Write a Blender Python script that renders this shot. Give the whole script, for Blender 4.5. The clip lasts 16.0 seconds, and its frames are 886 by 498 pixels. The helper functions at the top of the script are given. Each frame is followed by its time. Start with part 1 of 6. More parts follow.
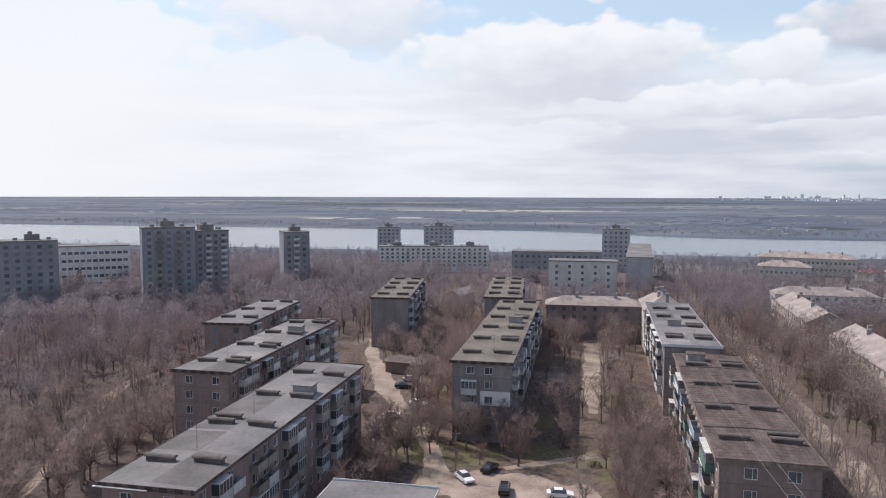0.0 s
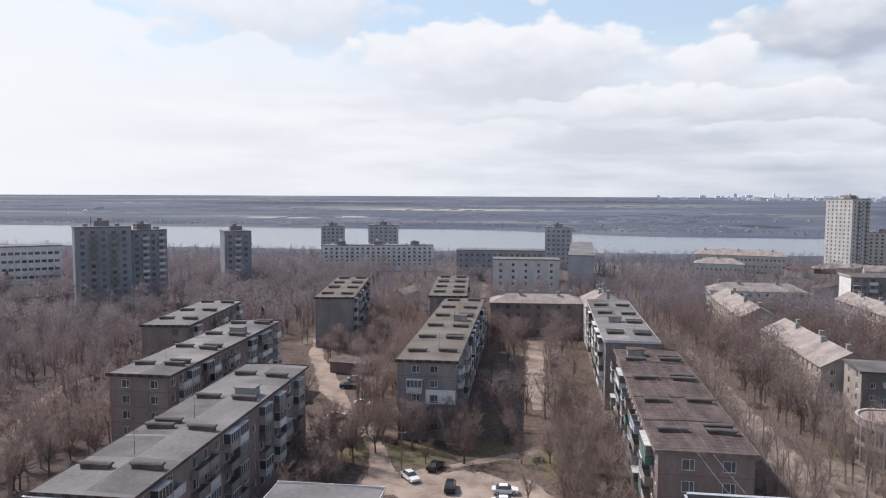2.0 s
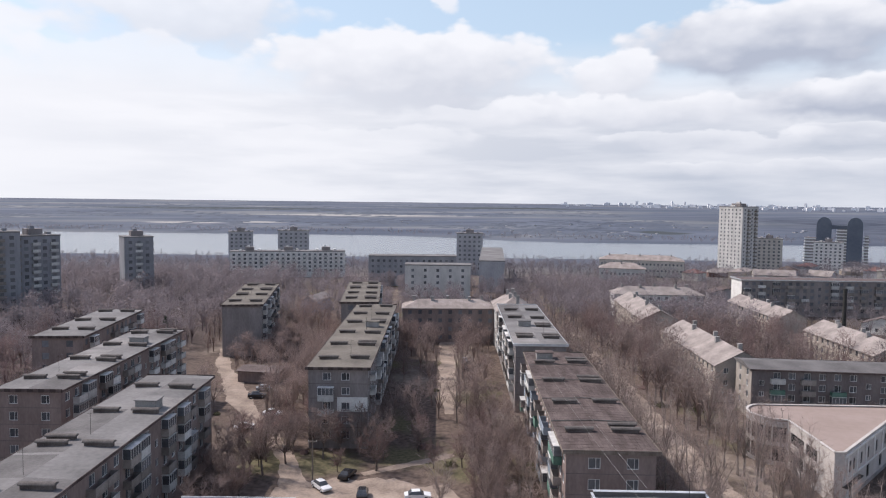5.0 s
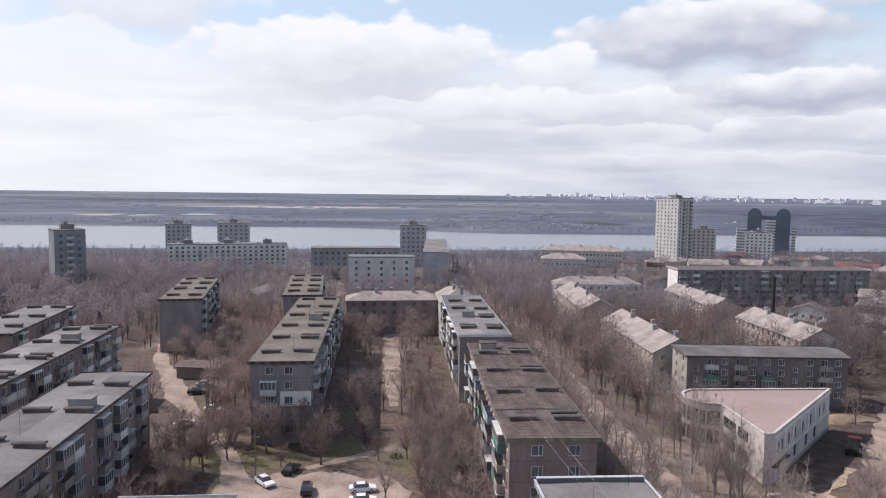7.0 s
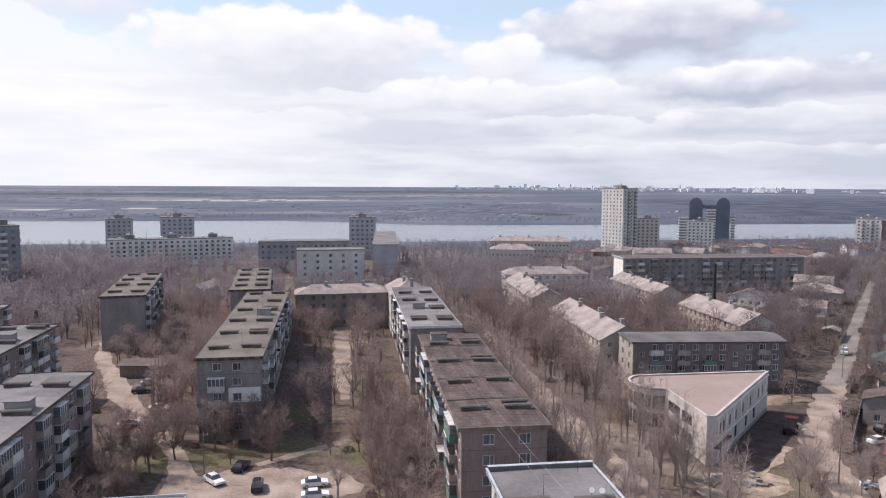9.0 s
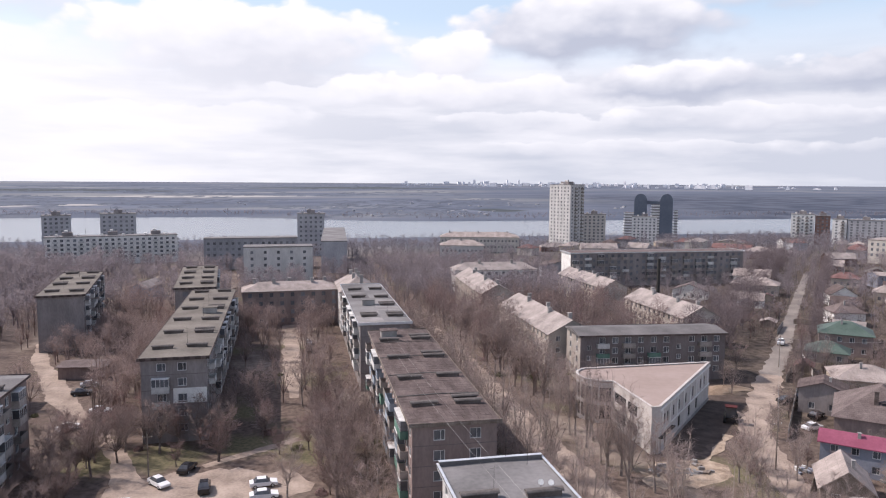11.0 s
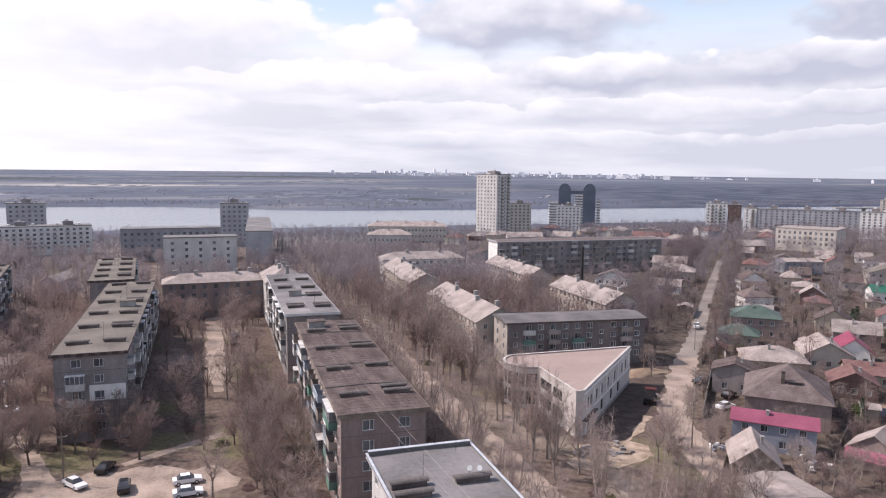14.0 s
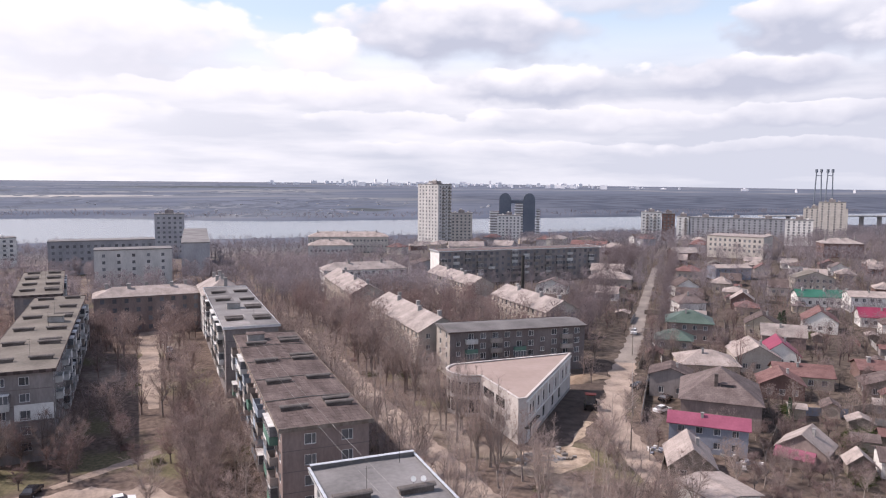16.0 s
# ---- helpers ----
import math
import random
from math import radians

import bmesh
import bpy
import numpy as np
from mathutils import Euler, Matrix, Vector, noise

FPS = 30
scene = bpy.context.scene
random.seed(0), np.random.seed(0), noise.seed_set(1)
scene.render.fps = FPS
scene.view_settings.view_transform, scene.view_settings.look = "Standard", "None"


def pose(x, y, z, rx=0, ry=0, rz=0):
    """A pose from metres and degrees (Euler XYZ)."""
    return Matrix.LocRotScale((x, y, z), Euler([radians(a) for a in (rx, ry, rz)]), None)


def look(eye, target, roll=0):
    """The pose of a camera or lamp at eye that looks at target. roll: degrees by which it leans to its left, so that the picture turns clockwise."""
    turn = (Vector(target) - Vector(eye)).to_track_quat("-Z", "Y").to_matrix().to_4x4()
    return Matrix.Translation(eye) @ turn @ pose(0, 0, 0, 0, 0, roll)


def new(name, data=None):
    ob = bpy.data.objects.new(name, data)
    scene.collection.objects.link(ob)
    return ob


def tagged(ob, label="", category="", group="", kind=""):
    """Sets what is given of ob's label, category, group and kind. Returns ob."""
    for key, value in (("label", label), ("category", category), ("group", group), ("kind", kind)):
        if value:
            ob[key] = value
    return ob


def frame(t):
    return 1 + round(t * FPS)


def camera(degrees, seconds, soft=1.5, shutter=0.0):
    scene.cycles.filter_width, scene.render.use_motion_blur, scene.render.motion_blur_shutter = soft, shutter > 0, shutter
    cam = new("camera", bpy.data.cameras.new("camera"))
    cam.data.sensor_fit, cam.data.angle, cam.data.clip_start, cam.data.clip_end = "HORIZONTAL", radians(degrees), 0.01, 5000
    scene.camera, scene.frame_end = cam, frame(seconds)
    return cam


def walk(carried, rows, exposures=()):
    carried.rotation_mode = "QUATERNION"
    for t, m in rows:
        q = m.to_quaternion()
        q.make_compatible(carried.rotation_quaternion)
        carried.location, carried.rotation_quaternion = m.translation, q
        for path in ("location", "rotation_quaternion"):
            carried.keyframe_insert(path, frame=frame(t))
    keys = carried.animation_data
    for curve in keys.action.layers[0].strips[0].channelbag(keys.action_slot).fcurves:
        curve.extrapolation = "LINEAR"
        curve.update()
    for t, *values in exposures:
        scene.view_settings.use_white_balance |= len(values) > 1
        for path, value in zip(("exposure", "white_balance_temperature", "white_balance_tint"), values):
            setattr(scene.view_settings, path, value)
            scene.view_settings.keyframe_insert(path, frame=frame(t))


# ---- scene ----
cam = camera(63.75, 16.0, soft=1.14)
CAM_H = 48.0
PATH = [
    (0, pose(0, 0, CAM_H, 85.721, -0.170, 11.711)),
    (0.5, pose(0, 0, CAM_H, 85.537, -0.266, 10.991)),
    (1, pose(0, 0, CAM_H, 85.406, -0.330, 9.994)),
    (1.5, pose(0, 0, CAM_H, 85.448, -0.243, 8.985)),
    (2, pose(0, 0, CAM_H, 85.650, -0.248, 7.268)),
    (2.5, pose(0, 0, CAM_H, 85.934, -0.295, 5.737)),
    (3, pose(0, 0, CAM_H, 86.198, -0.339, 4.186)),
    (3.5, pose(0, 0, CAM_H, 86.168, -0.427, 2.995)),
    (4, pose(0, 0, CAM_H, 86.177, -0.461, 2.077)),
    (6.5, pose(0, 0, CAM_H, 85.868, -0.778, -3.116)),
    (7, pose(0, 0, CAM_H, 85.545, -0.643, -4.320)),
    (7.5, pose(0, 0, CAM_H, 85.331, -0.534, -5.260)),
    (8, pose(0, 0, CAM_H, 85.172, -0.404, -6.298)),
    (8.5, pose(0, 0, CAM_H, 84.996, -0.278, -7.241)),
    (9, pose(0, 0, CAM_H, 84.919, -0.252, -8.415)),
    (11.5, pose(0, 0, CAM_H, 84.464, -0.347, -13.482)),
    (12, pose(0, 0, CAM_H, 84.227, -0.371, -14.541)),
    (12.5, pose(0, 0, CAM_H, 84.060, -0.414, -15.517)),
    (13, pose(0, 0, CAM_H, 83.858, -0.512, -16.534)),
    (13.5, pose(0, 0, CAM_H, 83.820, -0.543, -17.331)),
    (14, pose(0, 0, CAM_H, 83.812, -0.546, -18.263)),
    (14.5, pose(0, 0, CAM_H, 83.871, -0.536, -19.068)),
    (15, pose(0, 0, CAM_H, 84.178, -0.639, -20.288)),
    (15.5, pose(0, 0, CAM_H, 84.356, -0.628, -21.732)),
    (16, pose(0, 0, CAM_H, 84.643, -0.497, -22.963)),
]
walk(cam, PATH, [(0.0, -0.16, 6230, 12), (4.0, -0.15, 6240, 13), (6.7, -0.12, 6250, 14), (8.7, -0.05, 6290, 15), (12.5, 0.06, 6370, 18), (16.0, 0.10, 6420, 19)])

# ---- world and sun ----
SUN_TO = Vector((-0.8, 0.45, 1.0)).normalized()
world = bpy.data.worlds.new("sky")
scene.world = world
world.use_nodes = True
# clouds from back to front: azimuth to the left, elevation, half width, half height, density, depth of the grey base
CLOUDS = [
    (42.0, 9.0, 14.0, 6.0, 0.85, 0.05), (20.6, 13.6, 10.5, 3.0, 0.85, 0.75), (24.0, 9.2, 10.0, 2.4, 0.6, 0.25), (0.2, 15.3, 1.7, 0.8, 0.8, 0.1), (-36.5, 14.2, 8.5, 1.9, 0.75, 0.55),
    (-50.5, 11.0, 8.0, 2.6, 0.95, 0.95), (-61.0, 9.0, 9.0, 4.0, 0.9, 0.9), (-24.3, 11.5, 11.2, 3.1, 0.98, 1.0), (2.6, 10.1, 12.6, 3.5, 0.98, 0.62), (-12.9, 9.6, 4.4, 2.1, 0.97, 0.4),
    (-13.5, 7.0, 11.5, 1.4, 0.85, 0.5), (-30.3, 7.3, 8.6, 1.7, 0.92, 0.95), (-45.2, 7.7, 7.4, 1.7, 0.92, 0.95), (8.0, 4.7, 10.0, 1.4, 0.5, 0.2), (-36.0, 4.9, 11.0, 0.9, 0.55, 0.6),
    (-20.0, 4.6, 10.0, 0.8, 0.5, 0.45), (-50.0, 5.0, 9.0, 0.9, 0.6, 0.7), (-4.0, 6.8, 5.5, 1.0, 0.5, 0.35), (-27.0, 2.6, 14.0, 0.7, 0.4, 0.5), (-48.0, 2.7, 10.0, 0.7, 0.45, 0.6),
]


def build_sky():
    nt = world.node_tree
    nt.nodes.clear()
    N, L = nt.nodes.new, nt.links.new

    def put(v, socket):
        if isinstance(v, (int, float)):
            socket.default_value = v
        elif isinstance(v, tuple):
            socket.default_value = (*v, 1)
        else:
            L(v, socket)

    def math_node(op, a, b=None, clamp=False):
        n = N("ShaderNodeMath")
        n.operation, n.use_clamp = op, clamp
        put(a, n.inputs[0])
        if b is not None:
            put(b, n.inputs[1])
        return n.outputs[0]

    def span(v, a, b, c=0.0, d=1.0, soft=False):
        r = N("ShaderNodeMapRange")
        r.interpolation_type = "SMOOTHSTEP" if soft else "LINEAR"
        for k, x in enumerate((v, a, b, c, d)):
            put(x, r.inputs[k])
        return r.outputs[0]

    def blend(f, a, b):
        x = N("ShaderNodeMix")
        x.data_type = "RGBA"
        put(f, x.inputs[0])
        put(a, x.inputs[6])
        put(b, x.inputs[7])
        return x.outputs[2]

    def noise_at(vector, scale, detail, rough=0.5):
        n = N("ShaderNodeTexNoise")
        n.inputs["Scale"].default_value, n.inputs["Detail"].default_value, n.inputs["Roughness"].default_value = scale, detail, rough
        L(vector, n.inputs["Vector"])
        return n

    def stretched(z):
        mp = N("ShaderNodeMapping")
        mp.inputs["Scale"].default_value = (1, 1, z)
        L(coord.outputs["Generated"], mp.inputs[0])
        return mp.outputs[0]

    sky = N("ShaderNodeTexSky")
    sky.sky_type = "NISHITA"
    sky.sun_disc = False
    sky.sun_elevation = math.asin(SUN_TO.z)
    sky.sun_rotation = math.atan2(SUN_TO.x, SUN_TO.y)
    sky.air_density, sky.dust_density, sky.ozone_density = 1.0, 2.0, 1.5
    dim = N("ShaderNodeVectorMath")
    dim.operation = "SCALE"
    L(sky.outputs[0], dim.inputs[0])
    dim.inputs["Scale"].default_value = 0.15
    clear = dim.outputs[0]
    coord = N("ShaderNodeTexCoord")
    sep = N("ShaderNodeSeparateXYZ")
    L(coord.outputs["Generated"], sep.inputs[0])
    round_, flat = stretched(1.8), stretched(7.0)
    wob = N("ShaderNodeSeparateColor")
    L(noise_at(round_, 13.0, 4).outputs["Color"], wob.inputs[0])
    true_az = math_node("MULTIPLY", math_node("ARCTAN2", math_node("MULTIPLY", sep.outputs[0], -1.0), sep.outputs[1]), 57.2958)
    true_el = math_node("MULTIPLY", math_node("ARCSINE", sep.outputs[2]), 57.2958)
    az = math_node("ADD", true_az, math_node("MULTIPLY", math_node("ADD", wob.outputs[0], -0.5), 5.0))
    el = math_node("ADD", true_el, math_node("MULTIPLY", math_node("ADD", wob.outputs[1], -0.5), 2.6))
    puff = noise_at(round_, 26.0, 5, 0.55).outputs[0]
    heads = N("ShaderNodeTexVoronoi")  # rounded heads along the cloud tops
    heads.feature = "SMOOTH_F1"
    heads.inputs["Scale"].default_value, heads.inputs["Detail"].default_value, heads.inputs["Smoothness"].default_value = 17.0, 2, 0.6
    L(round_, heads.inputs["Vector"])
    lumps = math_node("ADD", math_node("MULTIPLY", math_node("ADD", heads.outputs[0], -0.7), 0.4), math_node("MULTIPLY", math_node("ADD", puff, -0.5), 0.3))
    streak = noise_at(flat, 4.5, 5).outputs[0]
    away = span(true_az, 42.0, -4.0)  # 0 towards the sun's glare
    # thin layered cloud and haze behind the heaps
    veil_grey = math_node("MULTIPLY", math_node("ADD", math_node("ADD", span(streak, 0.38, 0.66, 0.0, 0.6), span(true_el, 7.0, 1.0, 0.0, 0.22)), span(true_az, 0.0, -50.0, 0.0, 0.6)), math_node("MULTIPLY", away, span(true_el, 7.0, 12.0, 1.0, 0.15)), True)
    veil = blend(veil_grey, (1.0, 1.0, 1.0), (0.61, 0.65, 0.715))
    veil = blend(span(true_el, 8.0, 12.5), veil, (0.74, 0.9, 1.0))
    cover = math_node("MAXIMUM", span(true_el, 6.5, 13.5, 1.0, 0.58, True), span(true_az, 20.0, 44.0, 0.0, 0.9, True))
    colour = blend(cover, clear, veil)
    for a, e, ra, re_, dense, deep in CLOUDS:
        u = math_node("DIVIDE", math_node("SUBTRACT", az, float(a)), ra)
        v = math_node("DIVIDE", math_node("SUBTRACT", el, float(e)), re_)
        r = math_node("SQRT", math_node("ADD", math_node("MULTIPLY", u, u), math_node("MULTIPLY", v, v)))
        inside = math_node("SUBTRACT", math_node("SUBTRACT", 1.12, r), lumps)
        rim = span(v, -0.3, 0.5, 0.6, 0.2)
        alpha = math_node("MULTIPLY", span(math_node("DIVIDE", inside, rim), 0.0, 1.0, 0.0, 1.0, True), dense)
        base = math_node("ADD", math_node("MULTIPLY", math_node("SUBTRACT", 0.62, v), 0.8), math_node("MULTIPLY", lumps, 1.2))
        shade = math_node("MULTIPLY", math_node("MULTIPLY", math_node("ADD", base, span(true_az, -8.0, -50.0, 0.0, 0.34)), deep, True), away)
        colour = blend(alpha, colour, blend(shade, (1.0, 1.0, 1.0), (0.515, 0.555, 0.64)))
    overhead = blend(span(streak, 0.42, 0.6, 0.3, 0.0), clear, (0.95, 0.96, 1.0))  # broken cloud overhead
    colour = blend(span(sep.outputs[2], 0.30, 0.55), colour, overhead)
    lit = N("ShaderNodeBackground")
    L(colour, lit.inputs[0])
    lit.inputs[1].default_value = 1.04
    out = N("ShaderNodeOutputWorld")
    L(lit.outputs[0], out.inputs[0])


build_sky()
sun = new("sun", bpy.data.lights.new("sun", "SUN"))
sun.data.energy, sun.data.angle, sun.data.color = 4.8, radians(0.6), (1.0, 0.91, 0.81)
sun.matrix_world = look(SUN_TO * 100, (0, 0, 0))


# ---- materials ----
def surface(name, dark, light, scale=1.0, rough=0.8, bump=0.0, metal=0.0, fine=8.0, vary=0.0, stretch=(1, 1, 1), spec=0.12):
    """Two colours mixed by noise at two scales, in metres; vary: value shift from object to object."""
    m = bpy.data.materials.new(name)
    m.use_nodes = True
    nt = m.node_tree
    N, L = nt.nodes.new, nt.links.new
    bsdf = nt.nodes["Principled BSDF"]
    bsdf.inputs["Roughness"].default_value = rough
    bsdf.inputs["Metallic"].default_value = metal
    bsdf.inputs["Specular IOR Level"].default_value = spec
    coord, mapping = N("ShaderNodeTexCoord"), N("ShaderNodeMapping")
    mapping.inputs["Scale"].default_value = stretch
    L(coord.outputs["Object"], mapping.inputs[0])
    a, b = N("ShaderNodeTexNoise"), N("ShaderNodeTexNoise")
    for n, s, d in ((a, scale, 5), (b, scale * fine, 4)):
        n.inputs["Scale"].default_value, n.inputs["Detail"].default_value = s, d
        L(mapping.outputs[0], n.inputs["Vector"])
    add = N("ShaderNodeMath")
    add.operation = "MULTIPLY_ADD"
    L(b.outputs[0], add.inputs[0])
    add.inputs[1].default_value = 0.45
    L(a.outputs[0], add.inputs[2])
    ramp = N("ShaderNodeMapRange")
    L(add.outputs[0], ramp.inputs[0])
    ramp.inputs[1].default_value, ramp.inputs[2].default_value = 0.5, 0.95
    mix = N("ShaderNodeMix")
    mix.data_type = "RGBA"
    L(ramp.outputs[0], mix.inputs[0])
    mix.inputs[6].default_value, mix.inputs[7].default_value = (*dark, 1), (*light, 1)
    colour = mix.outputs[2]
    if vary:
        info, hsv, rng = N("ShaderNodeObjectInfo"), N("ShaderNodeHueSaturation"), N("ShaderNodeMapRange")
        L(info.outputs["Random"], rng.inputs[0])
        rng.inputs[3].default_value, rng.inputs[4].default_value = 1 - vary, 1 + vary
        L(rng.outputs[0], hsv.inputs["Value"])
        L(colour, hsv.inputs["Color"])
        colour = hsv.outputs[0]
    L(colour, bsdf.inputs["Base Color"])
    if bump:
        bp = N("ShaderNodeBump")
        bp.inputs["Strength"].default_value, bp.inputs["Distance"].default_value = bump, 0.05
        L(b.outputs[0], bp.inputs["Height"])
        L(bp.outputs[0], bsdf.inputs["Normal"])
    return m


M = {}
M["panel_grey"] = surface("weathered_panel", (0.185, 0.165, 0.163), (0.29, 0.262, 0.257), 0.35, 0.9, 0.2, stretch=(1, 1, 0.35))
M["panel_brown"] = surface("brown_brick_wall", (0.185, 0.142, 0.132), (0.285, 0.228, 0.212), 0.35, 0.9, 0.2, stretch=(1, 1, 0.4))
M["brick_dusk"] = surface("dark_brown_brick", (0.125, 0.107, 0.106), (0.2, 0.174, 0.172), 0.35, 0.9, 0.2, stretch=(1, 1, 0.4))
M["panel_light"] = surface("pale_panel", (0.42, 0.41, 0.40), (0.60, 0.58, 0.56), 0.3, 0.9, 0.1, stretch=(1, 1, 0.4))
M["brick_red"] = surface("red_brick", (0.125, 0.078, 0.07), (0.2, 0.135, 0.12), 0.4, 0.9, 0.2)
M["brick_buff"] = surface("buff_brick", (0.36, 0.30, 0.24), (0.50, 0.43, 0.35), 0.4, 0.9, 0.2)
M["plaster_white"] = surface("white_plaster", (0.56, 0.54, 0.52), (0.76, 0.745, 0.72), 0.4, 0.9, 0.1)
M["plaster_yellow"] = surface("yellow_plaster", (0.36, 0.318, 0.28), (0.5, 0.448, 0.4), 0.3, 0.9, 0.1)
M["plaster_blue"] = surface("blue_grey_siding", (0.21, 0.225, 0.27), (0.29, 0.305, 0.36), 0.5, 0.8, 0.1)
M["plaster_sand"] = surface("sand_stone_cladding", (0.42, 0.388, 0.368), (0.55, 0.512, 0.49), 0.3, 0.9, 0.1)
M["roof_bitumen"] = surface("bitumen_roof", (0.13, 0.125, 0.125), (0.235, 0.225, 0.225), 0.12, 0.85, 0.2, fine=14)
M["roof_green"] = surface("mossy_bitumen_roof", (0.112, 0.1, 0.088), (0.2, 0.18, 0.157), 0.15, 0.85, 0.2, fine=14)
M["roof_slate"] = surface("brown_corrugated_roof", (0.066, 0.05, 0.048), (0.15, 0.118, 0.112), 0.2, 0.9, 0.3, fine=10, stretch=(0.6, 1.6, 1))
M["roof_sheet"] = surface("brown_corrugated_sheets", (0.066, 0.05, 0.048), (0.155, 0.122, 0.115), 0.25, 0.9, 0.3, fine=12, stretch=(2.0, 0.5, 1))
M["roof_pale"] = surface("pale_asbestos_roof", (0.208, 0.181, 0.171), (0.374, 0.328, 0.308), 0.25, 0.9, 0.2, fine=9)
M["roof_asbestos"] = surface("weathered_asbestos_roof", (0.229, 0.195, 0.181), (0.4, 0.343, 0.318), 0.35, 0.9, 0.2, fine=9)
M["roof_pink"] = surface("pink_membrane_roof", (0.285, 0.222, 0.196), (0.34, 0.27, 0.243), 0.1, 0.8, 0.05)
M["roof_magenta"] = surface("crimson_metal_roof", (0.2, 0.035, 0.068), (0.27, 0.055, 0.095), 0.3, 0.45, 0.05)
M["roof_rose"] = surface("faded_rose_metal_roof", (0.21, 0.062, 0.098), (0.28, 0.09, 0.137), 0.3, 0.5, 0.05)
M["roof_darkgreen"] = surface("green_metal_roof", (0.062, 0.09, 0.077), (0.1, 0.135, 0.117), 0.3, 0.5, 0.05)
M["roof_teal"] = surface("teal_metal_roof", (0.03, 0.115, 0.083), (0.05, 0.16, 0.12), 0.3, 0.5, 0.05)
M["roof_rust"] = surface("maroon_tile_roof", (0.13, 0.072, 0.068), (0.21, 0.125, 0.118), 0.5, 0.85, 0.2)
M["roof_umber"] = surface("umber_tile_roof", (0.105, 0.082, 0.079), (0.185, 0.15, 0.143), 0.5, 0.85, 0.2)
M["dark_wall"] = surface("dark_slate_cladding", (0.105, 0.12, 0.15), (0.155, 0.17, 0.2), 0.05, 0.6)
M["steel"] = surface("blue_grey_steel", (0.12, 0.14, 0.17), (0.18, 0.20, 0.23), 0.1, 0.6)
M["vent_brick"] = surface("dark_vent_brick", (0.075, 0.06, 0.055), (0.16, 0.135, 0.125), 1.0, 0.9, 0.1)
# skyline panels whitened in colour to stand for haze
M["haze_block"] = surface("haze_paled_panel", (0.66, 0.66, 0.69), (0.84, 0.83, 0.85), 0.02, 0.9)
M["twig_grey"] = surface("grey_mauve_twigs", (0.156, 0.126, 0.129), (0.255, 0.209, 0.212), 0.05, 0.95)
M["twig_mauve"] = surface("reddish_mauve_twigs", (0.172, 0.124, 0.124), (0.276, 0.204, 0.204), 0.05, 0.95)
# far tower panel with the pale blue of haze put into its colour
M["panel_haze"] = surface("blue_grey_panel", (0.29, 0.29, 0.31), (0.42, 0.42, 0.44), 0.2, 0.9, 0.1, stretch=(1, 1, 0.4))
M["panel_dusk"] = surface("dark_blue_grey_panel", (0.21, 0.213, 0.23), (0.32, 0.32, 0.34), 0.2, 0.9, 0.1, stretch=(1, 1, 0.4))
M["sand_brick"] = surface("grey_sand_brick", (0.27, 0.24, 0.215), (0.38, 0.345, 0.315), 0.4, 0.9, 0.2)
M["plaster_cream"] = surface("cream_brick", (0.42, 0.385, 0.35), (0.56, 0.52, 0.475), 0.3, 0.9)
M["vent_cap"] = surface("grey_vent_cap", (0.085, 0.075, 0.071), (0.17, 0.152, 0.145), 1.0, 0.9)
M["twig_dark"] = surface("dark_thicket_twigs", (0.088, 0.072, 0.068), (0.165, 0.136, 0.128), 0.1, 0.95)
M["leaf"] = surface("olive_green_leaves", (0.042, 0.056, 0.022), (0.105, 0.115, 0.052), 0.8, 0.8)
M["leaf_dull"] = surface("budding_leaves", (0.09, 0.085, 0.05), (0.16, 0.15, 0.09), 0.8, 0.9)
# scrub colour blued for distance haze
M["far_clump"] = surface("haze_blued_scrub", (0.078, 0.09, 0.118), (0.13, 0.142, 0.17), 0.004, 0.95)
# mauve twigs lightened in colour for sun and haze
M["twig_light"] = surface("sun_paled_mauve_twigs", (0.208, 0.162, 0.155), (0.333, 0.267, 0.255), 0.05, 0.95)
# twig colour lifted to imitate the haze of distance
M["twig_haze"] = surface("haze_paled_twigs", (0.234, 0.202, 0.212), (0.348, 0.301, 0.314), 0.03, 0.95)
M["joint"] = surface("dark_panel_joint", (0.13, 0.11, 0.105), (0.19, 0.165, 0.16), 0.6, 0.95)
M["roof_dark"] = surface("dark_bitumen_strip", (0.10, 0.095, 0.095), (0.18, 0.17, 0.17), 0.2, 0.9, 0.2, fine=14)
M["roof_light"] = surface("faded_bitumen_strip", (0.17, 0.16, 0.158), (0.29, 0.275, 0.27), 0.2, 0.9, 0.2, fine=14)
M["dark_glass"] = surface("dark_shop_glass", (0.02, 0.022, 0.026), (0.05, 0.055, 0.06), 0.3, 0.15, spec=0.5)
M["white_paint"] = surface("white_paint", (0.62, 0.62, 0.62), (0.80, 0.80, 0.79), 2.0, 0.6, 0.0, vary=0.12)
M["window_frame"] = surface("dusty_window_frame", (0.44, 0.435, 0.43), (0.66, 0.65, 0.64), 1.5, 0.7, 0.0, vary=0.2)
M["metal_edge"] = surface("galvanised_flashing", (0.50, 0.51, 0.53), (0.70, 0.71, 0.73), 1.0, 0.45, 0.0, 0.5)
M["concrete"] = surface("concrete", (0.22, 0.21, 0.205), (0.36, 0.345, 0.335), 0.6, 0.9, 0.2)
M["dark_metal"] = surface("dark_iron", (0.03, 0.03, 0.03), (0.07, 0.065, 0.06), 2.0, 0.6)
M["glass"] = surface("window_glass", (0.07, 0.075, 0.085), (0.15, 0.155, 0.17), 0.2, 0.12, 0.0, vary=0.5, spec=0.5)
